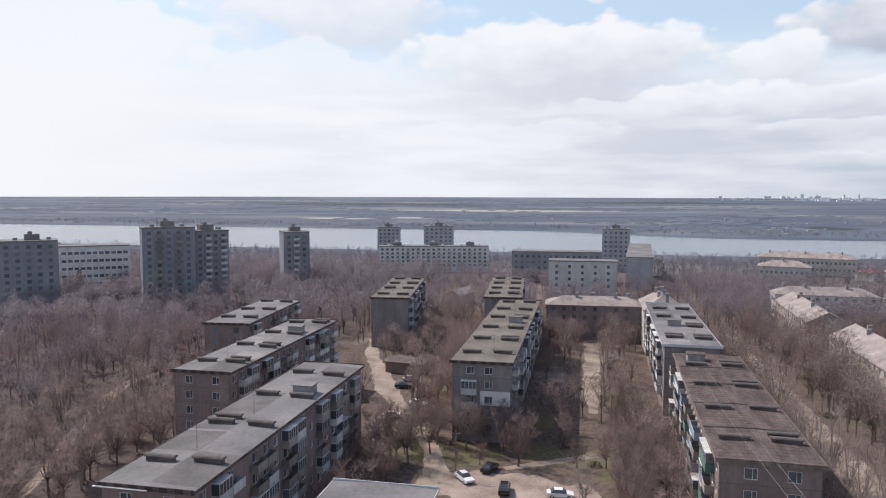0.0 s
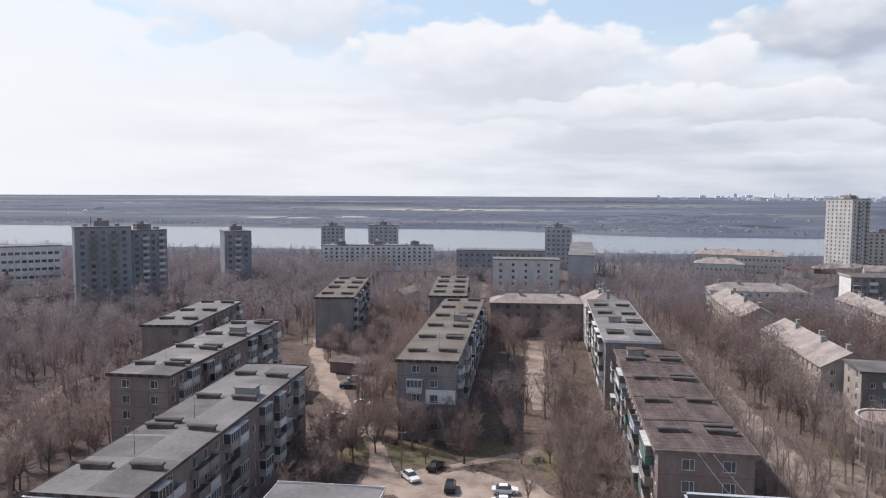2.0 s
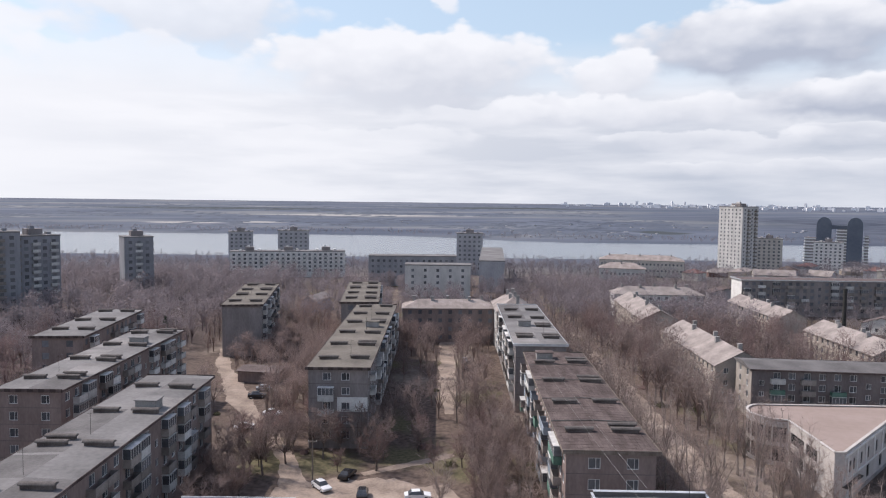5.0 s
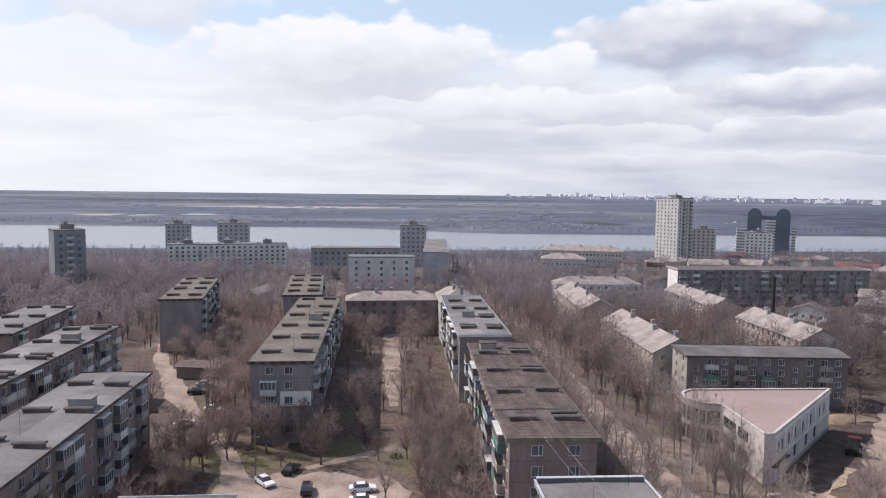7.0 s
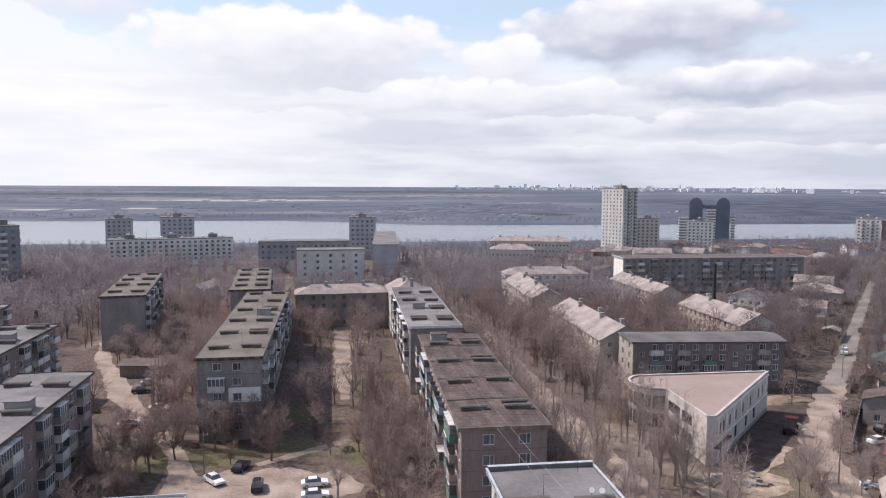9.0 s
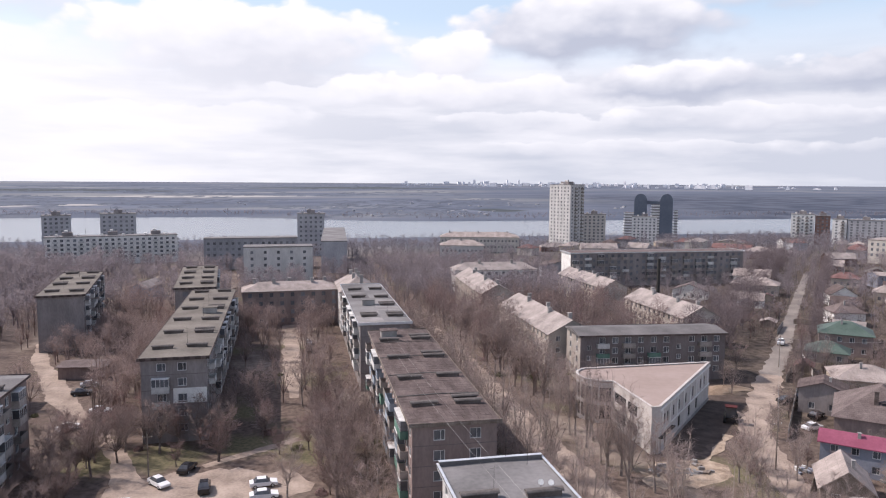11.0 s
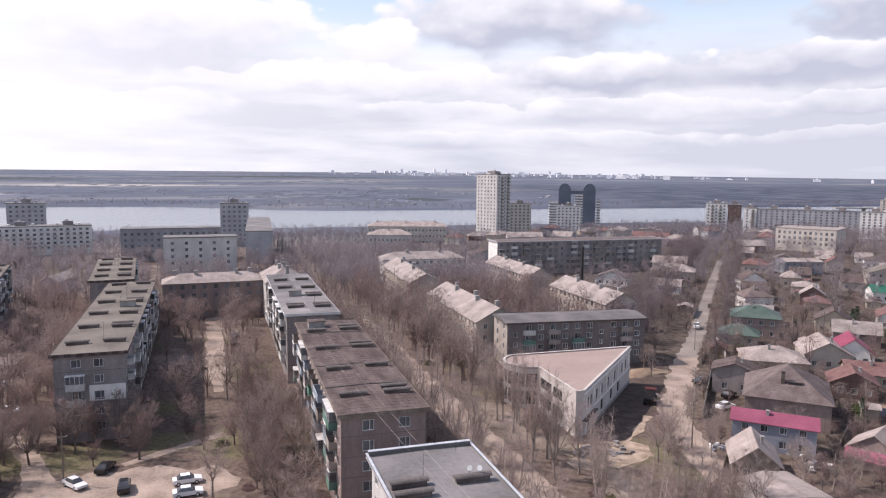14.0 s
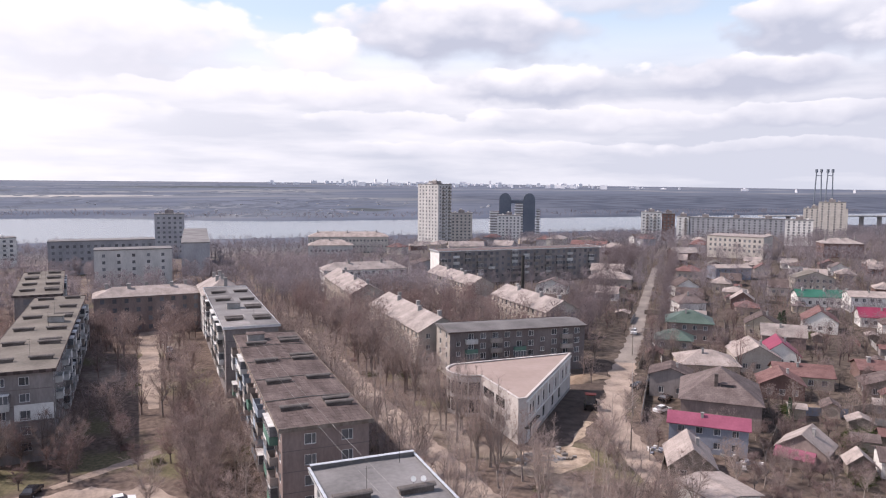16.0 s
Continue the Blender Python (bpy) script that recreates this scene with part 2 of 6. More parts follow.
# lighter pane colour imitates the low contrast of haze
M["far_glass"] = surface("haze_paled_glass", (0.12, 0.125, 0.14), (0.19, 0.195, 0.21), 0.2, 0.2, vary=0.4, spec=0.5)
M["balcony_white"] = surface("white_balcony_front", (0.38, 0.375, 0.365), (0.6, 0.59, 0.575), 0.8, 0.8, vary=0.2)
M["balcony_green"] = surface("green_balcony_front", (0.085, 0.17, 0.135), (0.15, 0.25, 0.205), 0.8, 0.7, vary=0.2)
M["balcony_blue"] = surface("blue_balcony_front", (0.2, 0.235, 0.28), (0.3, 0.34, 0.39), 0.8, 0.7, vary=0.2)
M["balcony_tan"] = surface("brown_balcony_front", (0.19, 0.165, 0.15), (0.31, 0.28, 0.26), 0.8, 0.8, vary=0.3)
M["bark"] = surface("bark", (0.115, 0.09, 0.08), (0.215, 0.178, 0.16), 2.0, 0.95, 0.3, vary=0.3)
M["bark_pale"] = surface("pale_poplar_bark", (0.2, 0.168, 0.152), (0.39, 0.335, 0.305), 2.0, 0.95, 0.3, vary=0.2)
M["twig"] = surface("bare_twigs", (0.203, 0.154, 0.143), (0.322, 0.254, 0.237), 0.3, 0.95, 0, vary=0.25)
M["twig_red"] = surface("budding_red_twigs", (0.208, 0.145, 0.137), (0.322, 0.234, 0.223), 0.3, 0.95, 0, vary=0.2)
M["twig_pale"] = surface("pale_poplar_twigs", (0.26, 0.204, 0.187), (0.426, 0.34, 0.31), 0.3, 0.95, 0, vary=0.2)
M["needles"] = surface("conifer_needles", (0.018, 0.035, 0.022), (0.045, 0.075, 0.045), 0.6, 0.9, 0, vary=0.2)
# bank trees: distance haze is mixed into this paler, bluer colour
M["woods"] = surface("haze_paled_far_woods", (0.187, 0.167, 0.181), (0.302, 0.271, 0.287), 0.03, 0.95, 0, fine=12)
M["dirt"] = surface("packed_dirt", (0.2, 0.158, 0.132), (0.4, 0.325, 0.272), 0.22, 0.95, 0.3, fine=10)
M["asphalt"] = surface("dusty_asphalt", (0.175, 0.152, 0.137), (0.275, 0.243, 0.218), 0.12, 0.95, 0.2, fine=12)
M["sand"] = surface("orange_sand", (0.19, 0.137, 0.1), (0.31, 0.24, 0.18), 0.3, 0.95, 0.4)
M["tan_earth"] = surface("dry_tan_earth", (0.2, 0.15, 0.112), (0.48, 0.39, 0.305), 0.5, 0.95, 0.5)
# soil darkened in colour where building shadows fall
M["shadow_soil"] = surface("shadow_darkened_soil", (0.06, 0.046, 0.04), (0.115, 0.09, 0.077), 0.5, 0.95, 0.5)
M["car_white"] = surface("white_car_paint", (0.70, 0.70, 0.71), (0.78, 0.78, 0.79), 0.5, 0.25, spec=0.5)
M["car_black"] = surface("black_car_paint", (0.015, 0.015, 0.018), (0.03, 0.03, 0.035), 0.5, 0.25, spec=0.5)
M["car_silver"] = surface("silver_car_paint", (0.36, 0.37, 0.39), (0.45, 0.46, 0.48), 0.5, 0.3, 0, 0.4)
M["rust_red"] = surface("worn_red_paint", (0.06, 0.018, 0.018), (0.11, 0.03, 0.028), 0.8, 0.6)
M["tyre"] = surface("tyre_rubber", (0.015, 0.015, 0.015), (0.035, 0.035, 0.035), 3.0, 0.9)
M["wood"] = surface("grey_timber", (0.14, 0.115, 0.095), (0.26, 0.22, 0.19), 1.0, 0.9, 0.2, stretch=(1, 1, 0.3))


def let_through(m, share=0.45):
    """Sprays of twigs pass part of the light on to the side away from it."""
    nt = m.node_tree
    bsdf, out = nt.nodes["Principled BSDF"], nt.nodes["Material Output"]
    thin, mix = nt.nodes.new("ShaderNodeBsdfTranslucent"), nt.nodes.new("ShaderNodeMixShader")
    nt.links.new(bsdf.inputs["Base Color"].links[0].from_socket, thin.inputs[0])
    mix.inputs[0].default_value = share
    nt.links.new(bsdf.outputs[0], mix.inputs[1])
    nt.links.new(thin.outputs[0], mix.inputs[2])
    nt.links.new(mix.outputs[0], out.inputs[0])


for key in ("twig_grey", "twig_mauve", "twig_light", "twig_haze", "twig", "twig_red", "twig_pale", "woods", "twig_dark"):
    let_through(M[key])


def slate_rows(m, contrast, sheet=(1.1, 0.95)):
    """Courses of sheets with dark laps, over the mottled colour."""
    nt = m.node_tree
    bsdf = nt.nodes["Principled BSDF"]
    source = bsdf.inputs["Base Color"].links[0].from_socket
    brick, mul, coord = nt.nodes.new("ShaderNodeTexBrick"), nt.nodes.new("ShaderNodeMix"), nt.nodes.new("ShaderNodeTexCoord")
    turn = nt.nodes.new("ShaderNodeMapping")
    turn.inputs["Rotation"].default_value = (0, 0, radians(90))
    nt.links.new(coord.outputs["Object"], turn.inputs[0])
    nt.links.new(turn.outputs[0], brick.inputs["Vector"])
    brick.inputs["Scale"].default_value = 1.0
    brick.inputs["Brick Width"].default_value, brick.inputs["Row Height"].default_value = sheet
    brick.inputs["Mortar Size"].default_value = 0.03
    brick.inputs["Color1"].default_value, brick.inputs["Color2"].default_value = (1 + contrast, 1 + contrast, 1 + contrast, 1), (1 - contrast, 1 - contrast, 1 - contrast, 1)
    brick.inputs["Mortar"].default_value = (1 - 2.5 * contrast, 1 - 2.5 * contrast, 1 - 2.5 * contrast, 1)
    mul.data_type, mul.blend_type = "RGBA", "MULTIPLY"
    mul.inputs[0].default_value = 1.0
    nt.links.new(source, mul.inputs[6])
    nt.links.new(brick.outputs[0], mul.inputs[7])
    nt.links.new(mul.outputs[2], bsdf.inputs["Base Color"])


def island_tint(m, spread):
    """Each loose piece of a mesh a little lighter or darker than the next."""
    nt = m.node_tree
    bsdf = nt.nodes["Principled BSDF"]
    source = bsdf.inputs["Base Color"].links[0].from_socket
    geo, rng, hsv = nt.nodes.new("ShaderNodeNewGeometry"), nt.nodes.new("ShaderNodeMapRange"), nt.nodes.new("ShaderNodeHueSaturation")
    rng.inputs[3].default_value, rng.inputs[4].default_value = 1 - spread, 1 + spread
    nt.links.new(geo.outputs["Random Per Island"], rng.inputs[0])
    nt.links.new(rng.outputs[0], hsv.inputs["Value"])
    nt.links.new(source, hsv.inputs["Color"])
    nt.links.new(hsv.outputs[0], bsdf.inputs["Base Color"])


island_tint(M["roof_sheet"], 0.13)
slate_rows(M["roof_slate"], 0.16)
slate_rows(M["roof_pale"], 0.05)
slate_rows(M["roof_rust"], 0.08, (0.7, 0.4))
slate_rows(M["roof_umber"], 0.08, (0.7, 0.4))
slate_rows(M["roof_asbestos"], 0.06, (0.9, 1.3))


def water_material():
    m = surface("river_water", (0.10, 0.12, 0.15), (0.14, 0.16, 0.19), 0.004, 0.22, 0.0, spec=0.5)
    nt = m.node_tree
    n, bp, c = nt.nodes.new("ShaderNodeTexNoise"), nt.nodes.new("ShaderNodeBump"), nt.nodes.new("ShaderNodeTexCoord")
    n.inputs["Scale"].default_value, n.inputs["Detail"].default_value = 0.25, 4
    bp.inputs["Strength"].default_value, bp.inputs["Distance"].default_value = 0.25, 0.4
    nt.links.new(c.outputs["Object"], n.inputs["Vector"])
    nt.links.new(n.outputs[0], bp.inputs["Height"])
    nt.links.new(bp.outputs[0], nt.nodes["Principled BSDF"].inputs["Normal"])
    return m


M["water"] = water_material()


# on the far bank: x, y, half width, half depth, pale slope or dark wood
FAR_PATCHES = [(-637, 1749, 120, 60, True), (-469, 1800, 90, 45, True), (455, 1502, 75, 90, False), (-900, 2900, 700, 260, False), (-250, 2300, 420, 110, True), (300, 3300, 700, 200, False)]


def ground_material():
    """Leaf litter, dry grass and green patches near; haze-tinted fields and bare woods on the far bank."""
    m = bpy.data.materials.new("ground_cover")
    m.use_nodes = True
    nt = m.node_tree
    N, L = nt.nodes.new, nt.links.new
    bsdf = nt.nodes["Principled BSDF"]
    bsdf.inputs["Roughness"].default_value = 0.95
    bsdf.inputs["Specular IOR Level"].default_value = 0.1
    coord = N("ShaderNodeTexCoord")

    def noise_at(scale, detail=5, stretch=(1, 1, 1)):
        mp, n = N("ShaderNodeMapping"), N("ShaderNodeTexNoise")
        mp.inputs["Scale"].default_value = stretch
        n.inputs["Scale"].default_value, n.inputs["Detail"].default_value = scale, detail
        L(coord.outputs["Object"], mp.inputs[0])
        L(mp.outputs[0], n.inputs["Vector"])
        return n.outputs[0]

    def span(v, a, b):
        r = N("ShaderNodeMapRange")
        L(v, r.inputs[0])
        r.inputs[1].default_value, r.inputs[2].default_value = a, b
        return r.outputs[0]

    def blend(f, a, b):
        x = N("ShaderNodeMix")
        x.data_type = "RGBA"
        L(f, x.inputs[0])
        for i, v in ((6, a), (7, b)):
            if isinstance(v, tuple):
                x.inputs[i].default_value = (*v, 1)
            else:
                L(v, x.inputs[i])
        return x.outputs[2]

    litter = blend(span(noise_at(0.9, 6), 0.35, 0.65), (0.088, 0.066, 0.056), (0.165, 0.127, 0.108))
    grass = blend(span(noise_at(1.5, 5), 0.35, 0.65), (0.1, 0.092, 0.055), (0.17, 0.15, 0.095))
    bare = blend(span(noise_at(0.5, 6), 0.35, 0.65), (0.17, 0.138, 0.115), (0.28, 0.235, 0.20))
    near = blend(span(noise_at(0.045, 4), 0.57, 0.66), litter, grass)
    near = blend(span(noise_at(0.06, 6, (1, 0.6, 1)), 0.56, 0.66), near, bare)
    floor = blend(span(noise_at(0.7, 6), 0.35, 0.65), (0.07, 0.056, 0.052), (0.125, 0.1, 0.093))
    # woods, field and pines below take the blue of distance haze into their colours
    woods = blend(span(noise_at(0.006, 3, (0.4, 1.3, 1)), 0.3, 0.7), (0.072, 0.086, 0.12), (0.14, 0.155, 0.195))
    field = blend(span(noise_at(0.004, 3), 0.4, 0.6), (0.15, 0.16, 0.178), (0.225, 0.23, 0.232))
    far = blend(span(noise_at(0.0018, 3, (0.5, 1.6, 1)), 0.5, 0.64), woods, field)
    sep = N("ShaderNodeSeparateXYZ")
    L(coord.outputs["Object"], sep.inputs[0])
    for gx, gy, gr in ((6, 127, 9), (-7, 131, 6), (-21, 127.5, 7), (-33, 127, 7), (-36, 138, 5), (135, 101, 9)):  # lawns
        dist = N("ShaderNodeVectorMath")
        dist.operation = "DISTANCE"
        L(coord.outputs["Object"], dist.inputs[0])
        dist.inputs[1].default_value = (gx, gy, 0)
        wear = N("ShaderNodeMath")
        wear.operation = "MULTIPLY_ADD"
        L(noise_at(0.35, 5), wear.inputs[0])
        wear.inputs[1].default_value = 9.0
        L(dist.outputs["Value"], wear.inputs[2])
        near = blend(span(wear.outputs[0], gr + 5.5, gr + 1.5), near, grass)
    # brown garden soil, its colour darkened also for shadows between the houses
    yard = blend(span(noise_at(0.5, 6), 0.35, 0.65), (0.05, 0.04, 0.034), (0.135, 0.108, 0.09))
    near = blend(span(sep.outputs[0], 90.0, 104.0), near, yard)
    near = blend(span(sep.outputs[0], -66.0, -86.0), near, floor)
    for gx, gy, wx, wy, pale in FAR_PATCHES:
        shift, near_by = N("ShaderNodeMapping"), N("ShaderNodeVectorMath")
        shift.inputs["Location"].default_value = (-gx / wx, -gy / wy, 0)
        shift.inputs["Scale"].default_value = (1 / wx, 1 / wy, 0)
        L(coord.outputs["Object"], shift.inputs[0])
        near_by.operation = "LENGTH"
        L(shift.outputs[0], near_by.inputs[0])
        rag = N("ShaderNodeMath")
        rag.operation = "MULTIPLY_ADD"
        L(noise_at(0.012, 4, (0.5, 1.5, 1)), rag.inputs[0])
        rag.inputs[1].default_value = 1.3
        L(near_by.outputs["Value"], rag.inputs[2])
        far = blend(span(rag.outputs[0], 1.5, 1.15), far, (0.36, 0.345, 0.33) if pale else (0.06, 0.07, 0.075))
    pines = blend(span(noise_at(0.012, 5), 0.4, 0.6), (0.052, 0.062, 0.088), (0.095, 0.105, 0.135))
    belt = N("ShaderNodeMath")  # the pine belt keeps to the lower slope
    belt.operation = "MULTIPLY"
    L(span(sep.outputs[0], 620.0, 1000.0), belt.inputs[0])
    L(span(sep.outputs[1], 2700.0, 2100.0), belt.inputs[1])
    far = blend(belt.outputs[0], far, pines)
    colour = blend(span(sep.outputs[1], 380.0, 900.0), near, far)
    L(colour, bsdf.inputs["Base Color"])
    return m


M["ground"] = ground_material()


# ---- mesh tools ----
class Shape:
    def __init__(self):
        self.v, self.f = [], []

    def face(self, *pts):
        n = len(self.v)
        self.v.extend(tuple(p) for p in pts)
        self.f.append(tuple(range(n, n + len(pts))))

    def box(self, x0, x1, y0, y1, z0, z1):
        n = len(self.v)
        self.v += [(x0, y0, z0), (x1, y0, z0), (x1, y1, z0), (x0, y1, z0), (x0, y0, z1), (x1, y0, z1), (x1, y1, z1), (x0, y1, z1)]
        self.f += [tuple(n + i for i in q) for q in ((0, 3, 2, 1), (4, 5, 6, 7), (0, 1, 5, 4), (1, 2, 6, 5), (2, 3, 7, 6), (3, 0, 4, 7))]
        return self

    def prism(self, pts, z0, z1):
        """An upright prism over a counter-clockwise outline."""
        n, k = len(self.v), len(pts)
        self.v += [(x, y, z0) for x, y in pts] + [(x, y, z1) for x, y in pts]
        self.f.append(tuple(range(n + k - 1, n - 1, -1)))
        self.f.append(tuple(range(n + k, n + 2 * k)))
        self.f += [(n + i, n + (i + 1) % k, n + k + (i + 1) % k, n + k + i) for i in range(k)]
        return self

    def tube(self, p0, p1, r0, r1, sides=5):
        p0, p1 = Vector(p0), Vector(p1)
        d = (p1 - p0).normalized()
        a = d.orthogonal().normalized()
        b = d.cross(a)
        n = len(self.v)
        for p, r in ((p0, r0), (p1, r1)):
            for i in range(sides):
                t = 2 * math.pi * i / sides
                self.v.append(tuple(p + (a * math.cos(t) + b * math.sin(t)) * r))
        self.f += [(n + i, n + (i + 1) % sides, n + sides + (i + 1) % sides, n + sides + i) for i in range(sides)]
        self.f += [tuple(range(n + sides - 1, n - 1, -1)), tuple(range(n + sides, n + 2 * sides))]
        return self

    def mesh(self, name, material):
        me = bpy.data.meshes.new(name)
        me.from_pydata(self.v, [], self.f)
        me.materials.append(material)
        me.update()
        return me


def part(name, shape, material, parent=None, label="", at=None):
    """One mesh object under a thing or a part; shape may be a finished mesh."""
    me = shape if isinstance(shape, bpy.types.Mesh) else shape.mesh(name, material)
    ob = new(name, me)
    if parent is not None:
        ob.parent = parent
    if at is not None:
        ob.matrix_basis = at
    if label:
        ob["label"] = label
    return ob


def thing(name, m, label, category, group="", kind=""):
    ob = new(name)
    ob.matrix_basis = m
    return tagged(ob, label, category, group, kind)


def wall_face(shape, o, u, n, length, height, holes, depth=0.18):
    """An upright wall from o along the unit vector u, facing n, with real openings (u0, u1, z0, z1) and their reveals."""
    o, u, n = Vector(o), Vector(u), Vector(n)
    us = sorted({0.0, length, *(h[0] for h in holes), *(h[1] for h in holes)})
    zs = sorted({0.0, height, *(h[2] for h in holes), *(h[3] for h in holes)})
    flip = u.cross(Vector((0, 0, 1))).dot(n) < 0

    def P(a, z, d=0.0):
        return o + u * a + Vector((0, 0, z)) - n * d

    def quad(*p):
        shape.face(*(p[::-1] if flip else p))

    open_cells = set()
    for h in holes:
        for i in range(len(us) - 1):
            if us[i] >= h[0] - 1e-6 and us[i + 1] <= h[1] + 1e-6:
                for j in range(len(zs) - 1):
                    if zs[j] >= h[2] - 1e-6 and zs[j + 1] <= h[3] + 1e-6:
                        open_cells.add((i, j))
    for j in range(len(zs) - 1):
        i = 0
        while i < len(us) - 1:
            if (i, j) in open_cells:
                i += 1
                continue
            k = i
            while k + 1 < len(us) - 1 and (k + 1, j) not in open_cells:
                k += 1
            quad(P(us[i], zs[j]), P(us[k + 1], zs[j]), P(us[k + 1], zs[j + 1]), P(us[i], zs[j + 1]))
            i = k + 1
    for a, b, z0, z1 in holes:
        quad(P(a, z0), P(b, z0), P(b, z0, depth), P(a, z0, depth))
        quad(P(a, z1, depth), P(b, z1, depth), P(b, z1), P(a, z1))
        quad(P(a, z0), P(a, z0, depth), P(a, z1, depth), P(a, z1))
        quad(P(b, z0, depth), P(b, z0), P(b, z1), P(b, z1, depth))


MESHES = {}


def lattice(xs, zs, open_cells, y0, y1):
    """A flat frame in one piece: a grid of cells of which some are open, from y0 to y1 thick."""
    s = Shape()
    k = len(xs)
    n = k * len(zs)
    s.v = [(x, y, z) for y in (y0, y1) for z in zs for x in xs]
    solid = lambda i, j: 0 <= i < k - 1 and 0 <= j < len(zs) - 1 and (i, j) not in open_cells
    for j in range(len(zs) - 1):
        for i in range(k - 1):
            if not solid(i, j):
                continue
            a, b, c, d = j * k + i, j * k + i + 1, (j + 1) * k + i + 1, (j + 1) * k + i
            s.f += [(a, b, c, d), (d + n, c + n, b + n, a + n)]
            for p, q, ni, nj in ((a, b, i, j - 1), (b, c, i + 1, j), (c, d, i, j + 1), (d, a, i - 1, j)):
                if not solid(ni, nj):
                    s.f.append((q, p, p + n, q + n))
    return s


def window_meshes(w, h):
    """A white frame with a mullion, and its panes; local x across, y into the wall, z up."""
    key = (round(w, 2), round(h, 2))
    if key not in MESHES:
        t = 0.09
        bars = [w * 0.62] if w < 1.8 else [w * 0.34, w * 0.67]
        xs = [0, t, *(e for b in bars for e in (b - 0.04, b + 0.04)), w - t, w]
        fr = lattice(xs, [0, t, h - t, h], {(i, 1) for i in range(1, len(xs) - 2, 2)}, 0.06, 0.14)
        MESHES[key] = (fr.mesh("window", M["window_frame"]), Shape().box(0, w, 0.15, 0.18, 0, h).mesh("pane", M["glass"]))
    return MESHES[key]


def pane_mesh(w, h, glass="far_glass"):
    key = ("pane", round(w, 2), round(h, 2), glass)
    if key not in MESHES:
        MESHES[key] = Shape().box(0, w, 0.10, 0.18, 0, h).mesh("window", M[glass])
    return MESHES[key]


def frame_on(o, u, n, a, z):
    """The pose of a window at a along a wall: x along u, y into the wall."""
    o, u, n = Vector(o), Vector(u), Vector(n)
    x, y = u, -n
    if x.cross(y).z < 0:
        x = -u
    m = Matrix((x, y, Vector((0, 0, 1)))).transposed().to_4x4()
    m.translation = o + u * a + Vector((0, 0, z))
    return m, x == u


def put_windows(parent, o, u, n, holes, full=True, glass="far_glass"):
    for a, b, z0, z1 in holes:
        m, same = frame_on(o, u, n, a, z0)
        if not same:
            m.translation = Vector(o) + Vector(u) * b + Vector((0, 0, z0))
        if full:
            fm, pm = window_meshes(b - a, z1 - z0)
            part("pane", pm, None, part("window", fm, None, parent, at=m))
        else:
            part("window", pane_mesh(b - a, z1 - z0, glass), None, parent, at=m)


def sides_of(w, L):
    """The four walls of a box: start, direction, outward normal, length."""
    return {"near": ((0, 0, 0), (1, 0, 0), (0, -1, 0), w), "far": ((0, L, 0), (1, 0, 0), (0, 1, 0), w),
            "left": ((0, 0, 0), (0, 1, 0), (-1, 0, 0), L), "right": ((w, 0, 0), (0, 1, 0), (1, 0, 0), L)}


def grid_holes(length, floors, floor_h, base, step, w, h, margin=1.0, skip=()):
    n = max(1, int((length - 2 * margin) / step))
    s = (length - 2 * margin) / n
    return [(margin + s * (i + 0.5) - w / 2, margin + s * (i + 0.5) + w / 2, base + k * floor_h, base + k * floor_h + h)
            for k in range(floors) for i in range(n) if (i, k) not in skip]


# ---- ground ----
def smooth(a, b, t):
    t = min(1.0, max(0.0, (t - a) / (b - a)))
    return t * t * (3 - 2 * t)


WATER_Z = -20.0


def far_bank(x):
    return 1400 - 185 * smooth(-150, 230, x)


def ground_z(x, y):
    z = -19.0 * smooth(340, 830, y) - 6.0 * smooth(845, 900, y)
    fb = far_bank(x)
    if y > fb - 60:
        z += 7.0 * smooth(fb - 60, fb + 25, y)
        t = max(0.0, min(1.0, (y - fb) / (4650 - fb)))
        z += 56.0 * t ** 0.9
        if t > 0.02:
            z += 5.0 * noise.noise((x * 0.0016, y * 0.0022, 3.0)) * min(1, t * 6) * (1 - t)
    return z


def build_ground():
    xs = sorted({round(s * a, 1) for s in (-1, 1) for a in (*range(0, 700, 50), *range(700, 1600, 90), *range(1600, 5300, 260))})
    ys = [-700, -300, *range(-100, 820, 40), *range(820, 920, 12), *range(920, 1130, 30), *range(1130, 1480, 14), *range(1480, 2200, 60), *range(2200, 4700, 140), 4650, 4700]
    ys = sorted(set(ys))
    sh = Shape()
    sh.v = [(x, y, ground_z(x, y)) for y in ys for x in xs]
    k = len(xs)
    sh.f = [(j * k + i, j * k + i + 1, (j + 1) * k + i + 1, (j + 1) * k + i) for j in range(len(ys) - 1) for i in range(k - 1)]
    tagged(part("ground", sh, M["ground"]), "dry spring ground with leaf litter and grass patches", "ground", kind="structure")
    w = Shape()
    w.face((-4000, 800, WATER_Z), (4000, 800, WATER_Z), (4000, 1520, WATER_Z), (-4000, 1520, WATER_Z))
    tagged(part("water", w, M["water"]), "wide pale river reflecting the bright sky", "river", kind="structure")


build_ground()
BLOCKED = []  # outlines that trees keep clear of: centre, axes, half sizes


def block_area(x, y, yaw, w, L, pad=2.5):
    c, s = math.cos(radians(yaw)), math.sin(radians(yaw))
    BLOCKED.append((x, y, c, s, w, L, pad))


def is_free(x, y, extra=0.0):
    for bx, by, c, s, w, L, pad in BLOCKED:
        dx, dy = x - bx, y - by
        u, v = dx * c + dy * s, -dx * s + dy * c
        p = pad + extra
        if -p < u < w + p and -p < v < L + p:
            return False
    return True


